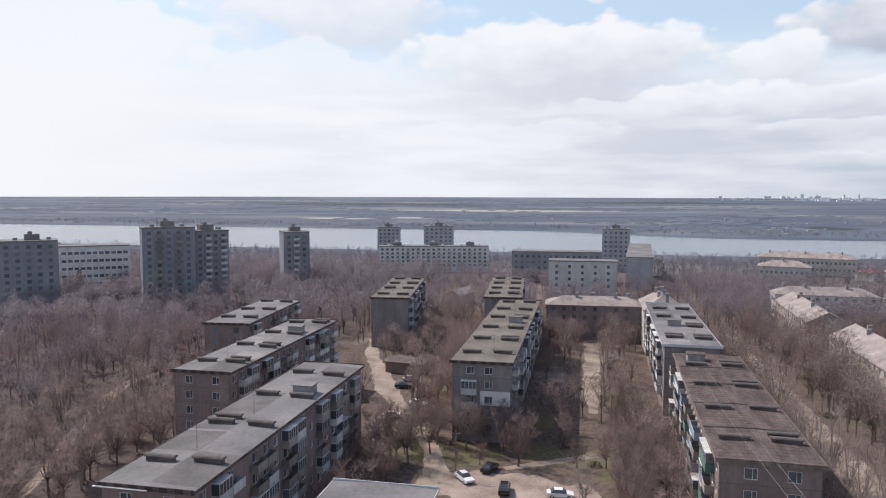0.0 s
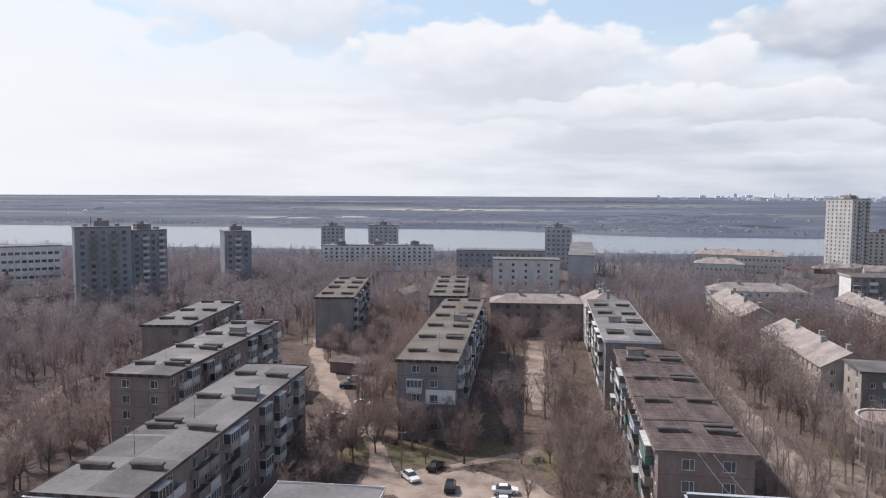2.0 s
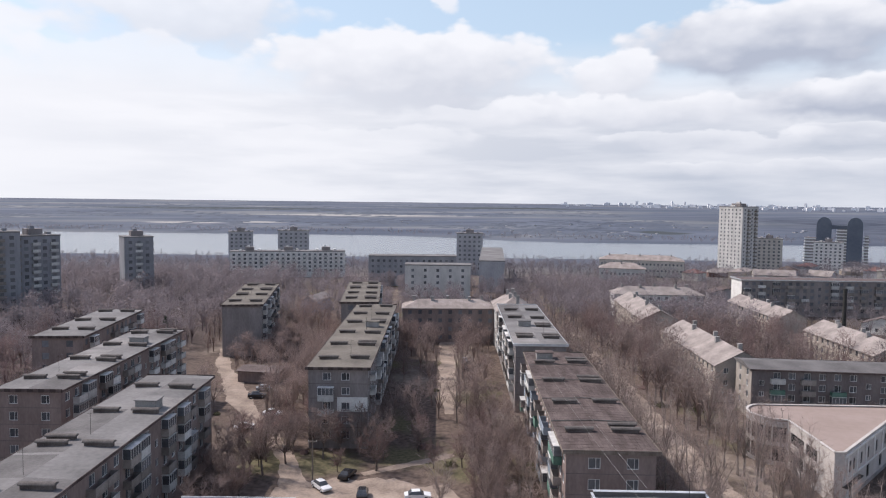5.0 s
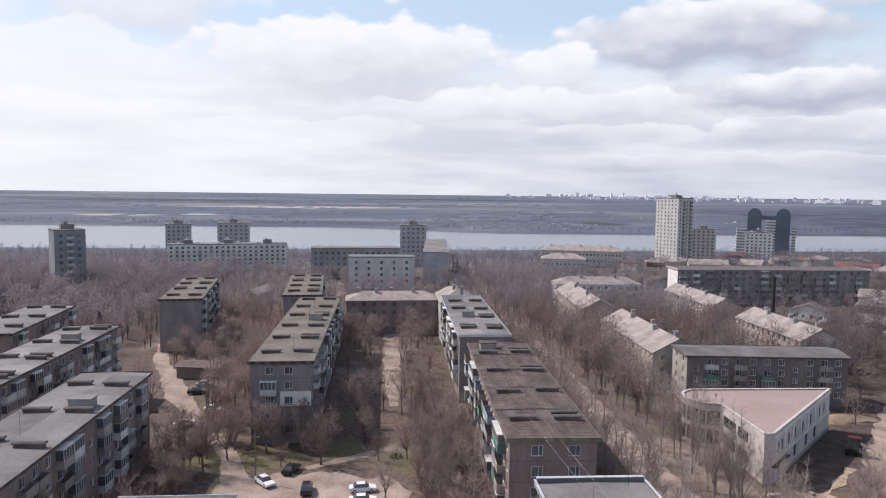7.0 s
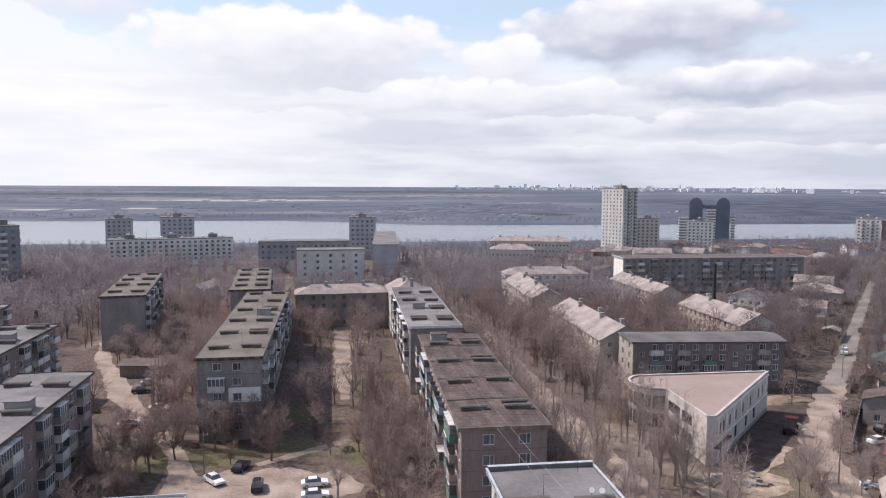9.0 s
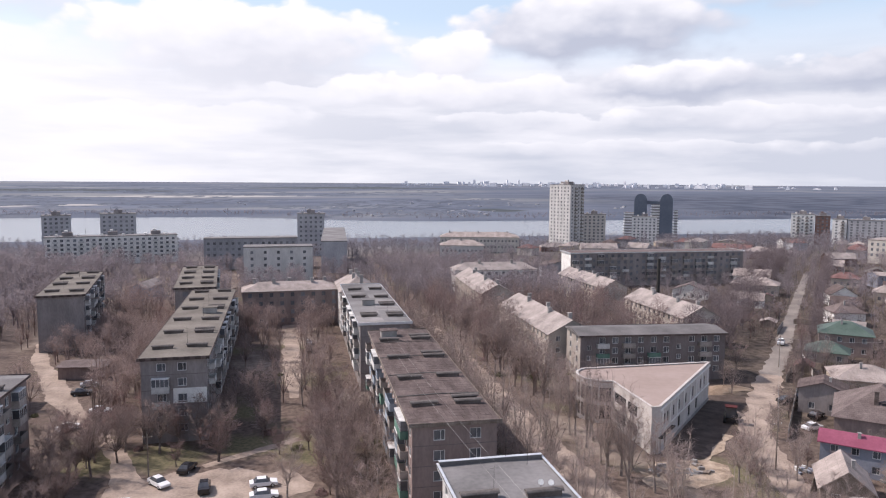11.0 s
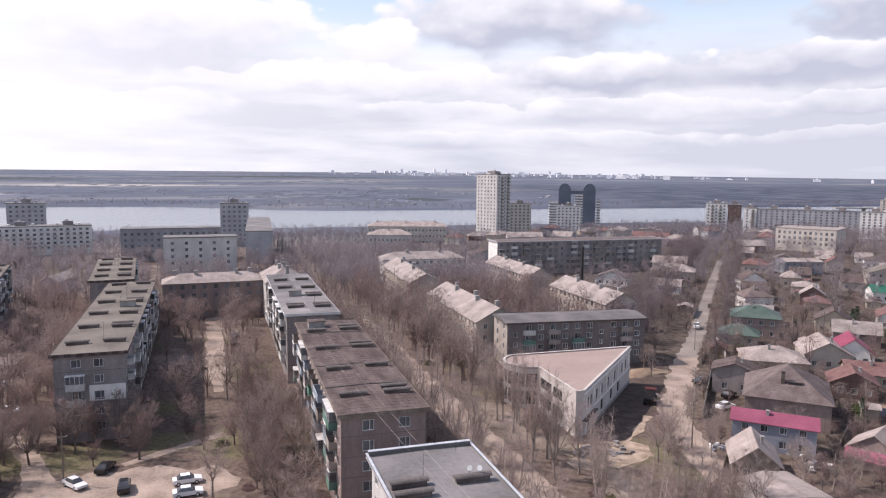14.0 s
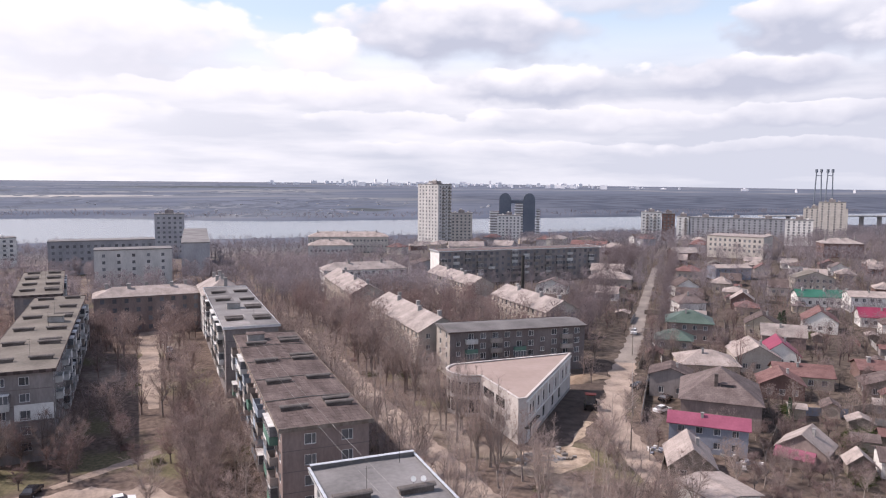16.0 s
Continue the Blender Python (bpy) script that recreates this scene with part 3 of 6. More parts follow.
def ribbon(name, pts, width, material, label, category, z=0.03, clear=True, rough=0.35):
    """A road that follows a line on the ground."""
    sh = Shape()
    corners, widths = [Vector(p) for p in pts], width if isinstance(width, (list, tuple)) else [width] * len(pts)
    pts, width = [], []
    for i in range(len(corners) - 1):
        n = max(1, int((corners[i + 1] - corners[i]).length / 1.2))
        for k in range(n + (i == len(corners) - 2)):
            f = k / n
            p = corners[i].lerp(corners[i + 1], f)
            pts.append((p.x + 0.5 * noise.noise((p.x * 0.15, p.y * 0.15, 7.0)), p.y))
            width.append((widths[i] * (1 - f) + widths[i + 1] * f) * (1 + rough * noise.noise((p.x * 0.3, p.y * 0.3, 1.0)) + 0.6 * rough * noise.noise((p.x * 1.1, p.y * 1.1, 4.0))))
    left, right = [], []
    for i, (x, y) in enumerate(pts):
        a, b = Vector(pts[max(0, i - 1)]), Vector(pts[min(len(pts) - 1, i + 1)])
        d = (b - a).normalized()
        wv = width[i] if isinstance(width, (list, tuple)) else width
        left.append((x - d.y * wv / 2, y + d.x * wv / 2))
        right.append((x + d.y * wv / 2, y - d.x * wv / 2))
    for i in range(len(pts) - 1):
        q = [right[i], right[i + 1], left[i + 1], left[i]]
        sh.face(*((x, y, ground_z(x, y) + z) for x, y in q))
        if clear:
            a, b = Vector(pts[i]), Vector(pts[i + 1])
            yaw = math.degrees(math.atan2(-(b - a).x, (b - a).y))
            wv = (width[i] if isinstance(width, (list, tuple)) else width)
            d = (b - a).normalized()
            block_area(a.x - d.y * wv / 2, a.y + d.x * wv / 2, yaw, wv, (b - a).length, 0.3)
    return tagged(part(name, sh, material), label, category, kind="structure")


# ---- roads and yards ----
ribbon("road", [(46, -40), (46, 60), (46, 140), (47, 190), (48, 232)], [7, 7, 6.5, 5, 2.5], M["dirt"], "dusty grey street between rows of poplars", "road")
ribbon("road", [(72, 40), (77, 92), (88, 118), (112, 146), (120, 155)], [5.5, 5.5, 5.5, 6, 5], M["dirt"], "pale dusty road running off past the houses", "road", z=0.05)
# tree shade is put into the darker asphalt colour of this stretch
ribbon("road", [(119, 153.9), (140, 177), (179, 222), (245, 297), (270, 325)], [5, 4.6, 3.8, 3.2, 2.8], M["asphalt"], "grey street shaded by rows of trees", "road", z=0.06)
ribbon("pavement", [(1.5, 158), (1.0, 182), (1.2, 225), (2, 262), (1, 272)], [2, 4.5, 5, 8, 5], M["dirt"], "trodden sandy path between apartment blocks", "path", z=0.04)
ribbon("pavement", [(-24, 112), (-28, 127), (-37, 145.5), (-44, 158), (-49, 168), (-58, 190), (-64, 203), (-70, 226)], [5, 3.2, 3.4, 4, 6, 4, 4.4, 3], M["dirt"], "winding dirt track through the courtyard", "path", z=0.06)
ribbon("pavement", [(-28, 113.5), (-24, 113.5), (-12, 113), (-1, 111.5), (3.5, 110)], [5, 10, 15, 12, 3], M["dirt"], "sandy parking yard with tyre marks", "yard", z=0.05)
ribbon("pavement", [(-14, 122), (-6, 127), (2, 132)], 2.0, M["dirt"], "narrow trodden footpath across the lawn", "path", z=0.045)


ribbon("pavement", [(-86, 88), (-91.8, 103.7), (-100.8, 121.4), (-112, 147.3), (-115, 162), (-112, 176)], [1.8, 2.0, 2.6, 3, 3, 2.5], M["dirt"], "pale trodden track along the edge of the woods", "path", z=0.05)


# ---- apartment blocks ----
def balcony_meshes(colour, glazed):
    key = ("balcony", colour, glazed)
    if key not in MESHES:
        b = Shape().box(0, 3.0, -1.15, 0, -0.14, 0)
        b.box(0, 3.0, -1.15, -1.09, 0.003, 1.02).box(0, 0.06, -1.087, 0, 0.003, 1.02).box(2.94, 3.0, -1.087, 0, 0.003, 1.02)
        b.box(-0.03, 3.03, -1.18, -1.06, 1.023, 1.08)
        g = p = None
        if glazed:
            g = Shape()
            for x in (0.0, 0.74, 1.47, 2.2, 2.93):
                g.box(x, x + 0.07, -1.15, -1.08, 1.085, 2.45)
            g.box(-0.05, 3.05, -1.22, 0, 2.453, 2.55).box(0.0, 0.06, -0.07, -0.003, 1.085, 2.45).box(2.94, 3.0, -0.07, -0.003, 1.085, 2.45)
            p = Shape().box(0.07, 2.93, -1.13, -1.11, 1.085, 2.45).box(0.02, 0.04, -1.08, -0.07, 1.085, 2.45).box(2.96, 2.98, -1.08, -0.07, 1.085, 2.45)
            g, p = g.mesh("glazing", M["window_frame"]), p.mesh("pane", M["glass"])
        MESHES[key] = (b.mesh("balcony", M["balcony_" + colour]), g, p)
    return MESHES[key]


def put_balcony(parent, o, u, n, a, z, colour, glazed):
    m, same = frame_on(o, u, n, a, z)
    if not same:
        m.translation = Vector(o) + Vector(u) * (a + 3.0) + Vector((0, 0, z))
    bm_, g, p = balcony_meshes(colour, glazed)
    b = part("balcony", bm_, None, parent, at=m)
    if g:
        part("glazing", g, None, b)
        part("pane", p, None, b)


def vent_cap():
    """A long cap with a rounded back, over an open slot."""
    prof = [(-0.46, 0.52), (0.46, 0.52), (0.46, 0.63), (0.32, 0.77), (0.1, 0.84), (-0.1, 0.84), (-0.32, 0.77), (-0.46, 0.63)]
    s, k = Shape(), len(prof)
    s.v = [(-2.05, y, z) for y, z in prof] + [(2.05, y, z) for y, z in prof]
    s.f = [tuple(range(k - 1, -1, -1)), tuple(range(k, 2 * k))] + [(i, (i + 1) % k, k + (i + 1) % k, k + i) for i in range(k)]
    return s


VENT = (Shape().box(-1.85, 1.85, -0.32, 0.32, -0.1, 0.46).mesh("vent_shaft", M["vent_brick"]), vent_cap().mesh("cap", M["vent_cap"]))


def roof_rise(x, w, rise):
    return rise * (1 - abs(x - w / 2) / (w / 2 + 0.5))


def apartment_block(x, y, yaw, w, L, label, top=16.0, floors=5, wall="panel_brown", roof="roof_bitumen", long_walls=("right",), edge="metal_edge",
                    gable=((2.2, 1.5), (7.6, 1.5)), gable_balcony=None, balcony_every=2, vents=True, rise=0.2, seed=1, colours=("white", "tan"), hatch=None, full=True, glaze=0.5, far_gable=(), front_flashing=False, patch=None, seams=0, strips=0, end_wall=None, parapet=False, sheets=False):
    rng = random.Random(seed)
    base_z = ground_z(x, y)
    t = thing("apartment_block", pose(x, y, base_z, 0, 0, yaw), label, "apartment building", "apartment blocks")
    block_area(x, y, yaw, w, L, 2.2)
    eave = top - rise - 0.25
    floor_h = (eave - 1.3) / floors
    h = 1.5
    walls = sides_of(w, L)
    sh = Shape()
    for side, (o, u, n, length) in walls.items():
        holes = []
        if side in long_walls:
            step = 3.05
            cols = int((length - 1.2) / step)
            s = (length - 1.2) / cols
            loggias = {}
            for i in range(cols):
                if i % balcony_every and i % 7 != 3:
                    for k in range(1, floors):
                        if rng.random() < 0.93:
                            loggias[i, k] = (rng.choice(colours), rng.random() < glaze)
            for i in range(cols):
                c = 0.6 + s * (i + 0.5)
                stair = i % 7 == 3
                for k in range(floors):
                    ww = 1.1 if stair else 1.5
                    zz = 1.95 + k * floor_h + (0.9 if stair else 0)
                    if zz + h < eave - 0.15 and not loggias.get((i, k), ("", False))[1]:
                        holes.append((c - ww / 2, c + ww / 2, zz, zz + h - (0.3 if stair else 0)))
            put_windows(t, o, u, n, holes, full)
            for (i, k), (colour, glazed) in loggias.items():
                put_balcony(t, o, u, n, 0.6 + s * (i + 0.5) - 1.5, 1.1 + k * floor_h, colour, glazed)
        elif (side == "near" and gable) or (side == "far" and far_gable):
            for a, ww in (gable if side == "near" else far_gable):
                for k in range(floors):
                    holes.append((a, a + ww, 1.95 + k * floor_h, 1.95 + k * floor_h + h))
            put_windows(t, o, u, n, holes, full)
            if gable_balcony is not None and side == "near":
                for k in (2, 3):
                    put_balcony(t, o, u, n, gable_balcony, 1.1 + k * floor_h, "white", k == 3)
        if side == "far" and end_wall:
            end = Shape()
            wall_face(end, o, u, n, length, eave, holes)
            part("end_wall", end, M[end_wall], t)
        else:
            wall_face(sh, o, u, n, length, eave, holes)
    part("wall", sh, M[wall], t)
    if full and "near" not in long_walls:
        for k in range(1, floors):
            part("panel_joint", Shape().box(0.02, w - 0.02, -0.012, -0.003, 1.25 + k * floor_h, 1.36 + k * floor_h), M["joint"], t)
    # low double-pitched roof with an overhang
    r, e = Shape(), 0.5
    prof = [(-e, eave + 0.003), (w + e, eave + 0.003), (w + e, eave + 0.25), (w / 2, top), (-e, eave + 0.25)]
    k = len(prof)
    r.v = [(a, -e, z) for a, z in prof] + [(a, L + e, z) for a, z in prof]
    r.f = [tuple(range(k)), tuple(range(2 * k - 1, k - 1, -1))] + [(i, k + i, k + (i + 1) % k, (i + 1) % k) for i in range(k)]
    part("roof", r, M[roof], t)
    if sheets:
        sh2 = Shape()
        wide, long_ = 0.7, 1.25
        for i in range(int((w + 2 * e) / wide)):
            for j in range(int((L + 2 * e) / long_)):
                x0, y0 = -e - 0.02 + i * wide, -e - 0.12 + j * long_ + rng.uniform(-0.05, 0.05)
                x1, y1 = x0 + wide - 0.03, y0 + long_ + 0.02
                tilt = rng.uniform(0.0, 0.012)
                za, zb = (eave + 0.262 + rise * (1 - abs(a - w / 2) / (w / 2 + e)) + rng.uniform(0, 0.02) for a in (x0, x1))
                k = len(sh2.v)
                sh2.v += [(x0, y0, za), (x1, y0, zb), (x1, y1, zb + 0.005), (x0, y1, za + 0.005), (x0, y0, za + 0.04 + tilt), (x1, y0, zb + 0.04 + tilt), (x1, y1, zb + 0.03), (x0, y1, za + 0.03)]
                sh2.f += [tuple(k + q for q in fc) for fc in ((0, 3, 2, 1), (4, 5, 6, 7), (0, 1, 5, 4), (1, 2, 6, 5), (2, 3, 7, 6), (3, 0, 4, 7))]
        tagged(part("roof_covering", sh2, M["roof_sheet"], t), "weathered corrugated sheets laid in uneven courses", kind="stuff")
    fl = Shape()
    zt = eave + 0.27
    fl.box(-e - 0.06, -e + 0.02, -e, L + e, eave - 0.05, zt + 0.05).box(w + e - 0.02, w + e + 0.06, -e, L + e, eave - 0.05, zt + 0.05)
    if rise < 0.35:
        for yy in (-e - 0.06, L + e - 0.02):
            fl.box(-e - 0.06, w + e + 0.06, yy, yy + 0.08, eave - 0.08, top + 0.06)
    part("fascia", fl, M[edge], t)
    if parapet:
        for x0, x1, y0, y1, h1 in ((-e - 0.1, -e + 0.14, -e - 0.1, L + e + 0.1, 0.1), (w + e - 0.14, w + e + 0.1, -e - 0.1, L + e + 0.1, 0.1), (-e + 0.145, w + e - 0.145, L + e - 0.3, L + e + 0.1, 0.42)):
            # dark bitumen colour paints in the shade of the parapet's inner face
            wall_up = part("parapet", Shape().box(x0, x1, y0, y1, eave + 0.255, top + h1), M["roof_dark"], t)
            part("coping", Shape().box(x0 - 0.03, x1 + 0.03, y0 - 0.06, y1 + 0.06, top + h1 + 0.003, top + h1 + 0.06), M["metal_edge"], wall_up)
        for xx, yy in ((2.0, 53.3), (1.8, 50.8), (8.7, 52.7), (2.0, 39.3), (8.7, 38.7)):
            v = part("vent_shaft", VENT[0], None, t, at=pose(xx, yy, top - 0.02, 0, 0, 1))
            part("cap", VENT[1], None, v)
        for xx, yy in ((8.5, 53.1), (9.5, 52.8)):
            dish = part("satellite_dish", Shape().tube((xx, yy, top + 1.25), (xx - 0.04, yy - 0.08, top + 1.28), 0.1, 0.3, 12), M["white_paint"], t)
            part("dish_arm", Shape().tube((xx, yy + 0.02, top - 0.05), (xx, yy + 0.02, top + 1.25), 0.03, 0.03, 5), M["dark_metal"], dish)
        for i, (xx, yy) in enumerate(((7.5, 62.3), (9.6, 60.8), (4.0, 55.0))):
            part("antenna", Shape().tube((xx, yy, top - 0.1), (xx, yy, top + 2.6), 0.03, 0.02).tube((xx - 0.4, yy, top + 2.3), (xx + 0.4, yy, top + 2.3), 0.015, 0.015, 4), M["dark_metal"], t)
    if strips:
        for i in range(strips):
            half = rng.random() < 0.5
            x0, x1 = (-e + 0.1, w / 2 - 0.05) if half else (w / 2 + 0.05, w + e - 0.1)
            y0 = L * i / strips + rng.uniform(-1, 1)
            y0, y1 = max(0.0, y0), min(L, y0 + rng.uniform(0.5, 1.1) * L / strips)
            zs_ = [eave + 0.255 + 0.004 * (1 + i % 2) + rise * (1 - abs(a - w / 2) / (w / 2 + e)) for a in (x0, x1)]
            sp = Shape()
            sp.face((x0, y0, zs_[0]), (x1, y0, zs_[1]), (x1, y1, zs_[1]), (x0, y1, zs_[0]))
            part("roof_strip", sp, M[rng.choice(("roof_dark", "roof_light"))], t)
    if seams:
        for i in range(1, seams):
            y0 = L * i / seams
            sm = Shape()
            for x0, x1, za, zb in ((-e, w / 2, eave + 0.39, top + 0.14), (w / 2, w + e, top + 0.14, eave + 0.39)):
                sm.face((x0, y0, za), (x1, y0, zb), (x1, y0 + 0.35, zb), (x0, y0 + 0.35, za))
            part("roof_seam", sm, M["dark_metal"], t)
    if front_flashing:
        part("flashing", Shape().prism([(-e - 0.1, -e - 0.35), (w * 0.55, -e - 0.35), (w * 0.55, -e - 0.01), (-e - 0.1, -e - 0.01)], eave + 0.02, eave + 0.10), M["metal_edge"], t)
    if patch:
        xs, zs, gap = patch
        part("painted_panel", lattice(xs, zs, gap, -0.03, -0.003), M["plaster_white"], t)
    if vents:
        n = max(2, int((L - 4) / 14.2) + 1)
        for i in range(n):
            yy = 7.5 + 14.2 * i
            if yy > L - 2:
                break
            for xx in (2.8, w - 2.4):
                dy = rng.uniform(-0.7, 0.7)
                if hatch and abs(xx - hatch[0]) < 4 and abs(yy - hatch[1]) < 2.6:
                    continue
                for q in range(2 if rng.random() < (0.55 if xx > w / 2 else 0.12) else 1):
                    zz = eave + 0.25 + roof_rise(xx, w, rise) - 0.03
                    v = part("vent_shaft", VENT[0], None, t, at=pose(xx, yy + dy + q * 2.2, zz, 0, 0, rng.uniform(-2, 2)))
                    part("cap", VENT[1], None, v)
            if rng.random() < 0.5:
                xx = rng.uniform(0.3, 0.7) * w
                part("antenna", Shape().tube((xx, yy + 4, top - 0.5), (xx, yy + 4, top + 3.2), 0.03, 0.02).tube((xx - 0.5, yy + 4, top + 2.9), (xx + 0.5, yy + 4, top + 2.9), 0.015, 0.015, 4), M["dark_metal"], t)
    if hatch:
        hx, hy = hatch
        b = part("roof_hatch", Shape().box(hx - 1.6, hx + 1.6, hy - 1.2, hy + 1.2, top - 0.7, top + 1.3), M["concrete"], t)
        part("cap", Shape().box(hx - 1.8, hx + 1.8, hy - 1.4, hy + 1.4, top + 1.303, top + 1.42), M[roof], b)
    return t


GREY_LABEL = "five-storey grey panel apartment block with flat bitumen roof"
apartment_block(16.1, 91, -1.4, 11.7, 60, "five-storey brown brick block with dark corrugated roof and crowded balconies", wall="panel_brown", roof="roof_slate", long_walls=("left",), edge="wood",
                gable=((2.9, 1.6), (7.9, 1.6)), seed=3, sheets=True, seams=5, colours=("tan", "tan", "blue", "tan", "white", "tan", "blue", "tan", "green"), hatch=(3.2, 54.0), balcony_every=4, glaze=0.6)
apartment_block(16.3, 160, -0.7, 11.4, 62, "five-storey grey block with grey roof and white roof edge", wall="panel_grey", roof="roof_bitumen", long_walls=("left",), gable=(), seed=4,
                colours=("white", "white", "tan", "tan"), hatch=(4.2, 24), strips=4, balcony_every=3)
apartment_block(-26, 135, 0.4, 11.4, 83, "five-storey grey block with mossy roof and balconies in shade", wall="panel_grey", roof="roof_green", long_walls=("right",), edge="roof_slate",
                gable=((6.3, 1.6), (2.7, 1.6)), gable_balcony=1.9, seed=5, hatch=(8.0, 45), patch=([5.5, 6.28, 7.92, 11.38], [7.3, 7.45, 9.02, 10.1], {(1, 1)}))
apartment_block(-32.6, 223, 4.5, 11.4, 56, GREY_LABEL + " behind trees", wall="panel_grey", roof="roof_green", long_walls=("right",), edge="roof_slate", full=False, seed=6)
apartment_block(-67.4, 214, 8, 11.6, 54, GREY_LABEL + " among bare trees", wall="panel_grey", roof="roof_green", long_walls=("right",), edge="roof_slate", full=False, seed=7, gable=())
apartment_block(-53.3, 68.5, 0, 11.2, 58.5, "five-storey brown panel block with pale grey roof and loggias", wall="panel_brown", roof="roof_bitumen", long_walls=("right",), edge="roof_slate",
                seed=8, hatch=(8.2, 38.7), colours=("tan", "tan", "tan", "white"), balcony_every=3, front_flashing=True, strips=6)
apartment_block(-75, 117, 0, 11, 55, "five-storey brown panel block with pale bitumen roof", wall="panel_brown", roof="roof_bitumen", long_walls=("right",), edge="roof_slate", seed=9, hatch=(7.5, 38.7), colours=("tan", "tan", "white"), balcony_every=3, strips=5)
apartment_block(-95, 162, 5, 11.3, 40, "five-storey block with pale roof at the edge of woods", wall="panel_brown", roof="roof_bitumen", long_walls=("right",), edge="roof_slate", full=False, seed=10)
apartment_block(16.3, 14, -0.6, 11.5, 62, "five-storey block with smooth grey roof and white parapet", wall="panel_light", roof="roof_bitumen", long_walls=("left",), gable=(), seed=11, colours=("white",), rise=0.12, vents=False, parapet=True)
apartment_block(-27.5, 14, 0, 11.2, 60, "five-storey block with flat grey-green roof", wall="panel_grey", roof="roof_bitumen", long_walls=(), gable=(), seed=12, vents=False)
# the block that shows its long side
# paler brick on the end wall carries the sun on that side
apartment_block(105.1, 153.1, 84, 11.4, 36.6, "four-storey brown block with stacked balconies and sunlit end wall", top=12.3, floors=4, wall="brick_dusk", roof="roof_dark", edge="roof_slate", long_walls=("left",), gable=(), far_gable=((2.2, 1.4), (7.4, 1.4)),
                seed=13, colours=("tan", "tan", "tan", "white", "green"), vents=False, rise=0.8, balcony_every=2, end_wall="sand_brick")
apartment_block(216, 303.5, 88.5, 12, 88, "long five-storey grey block behind trees with white end wall", wall="panel_grey", roof="roof_umber", long_walls=("left",), gable=(), seed=14, vents=False, full=False, balcony_every=2, colours=("tan", "tan", "white"), end_wall="plaster_white")


# ---- houses ----
def gable_roof(w, L, h, ridge, over=0.45, th=0.16):
    s = Shape()
    sl = ridge / (w / 2)
    d = over * sl
    for sgn in (0, 1):
        pts = [(-over, h - d), (w / 2, h + ridge)] if sgn == 0 else [(w / 2, h + ridge), (w + over, h - d)]
        (a, za), (b, zb) = pts
        lo = [(a, -over, za), (b, -over, zb), (b, L + over, zb), (a, L + over, za)]
        n = len(s.v)
        s.v += [(x, y, z + 0.01) for x, y, z in lo] + [(x, y, z + th) for x, y, z in lo]
        s.f += [tuple(n + i for i in q) for q in ((3, 2, 1, 0), (4, 5, 6, 7), (0, 1, 5, 4), (1, 2, 6, 5), (2, 3, 7, 6), (3, 0, 4, 7))]
    return s


def hip_roof(w, L, h, ridge, over=0.5, th=0.15):
    s = Shape()
    a, b, c, d = (-over, -over), (w + over, -over), (w + over, L + over), (-over, L + over)
    if L >= w:
        r0, r1 = (w / 2, w / 2), (w / 2, L - w / 2)
    else:
        r0, r1 = (L / 2, L / 2), (w - L / 2, L / 2)
    z0, z1, z2 = h + 0.003, h + th, h + ridge
    P = lambda p, z: (p[0], p[1], z)
    s.face(P(d, z0), P(c, z0), P(b, z0), P(a, z0))
    for p, q in ((a, b), (b, c), (c, d), (d, a)):
        s.face(P(p, z0), P(q, z0), P(q, z1), P(p, z1))
    if L >= w:
        s.face(P(a, z1), P(b, z1), P(r0, z2))
        s.face(P(b, z1), P(c, z1), P(r1, z2), P(r0, z2))
        s.face(P(c, z1), P(d, z1), P(r1, z2))
        s.face(P(d, z1), P(a, z1), P(r0, z2), P(r1, z2))
    else:
        s.face(P(a, z1), P(b, z1), P(r1, z2), P(r0, z2))
        s.face(P(b, z1), P(c, z1), P(r1, z2))
        s.face(P(c, z1), P(d, z1), P(r0, z2), P(r1, z2))
        s.face(P(d, z1), P(a, z1), P(r0, z2))
    return s


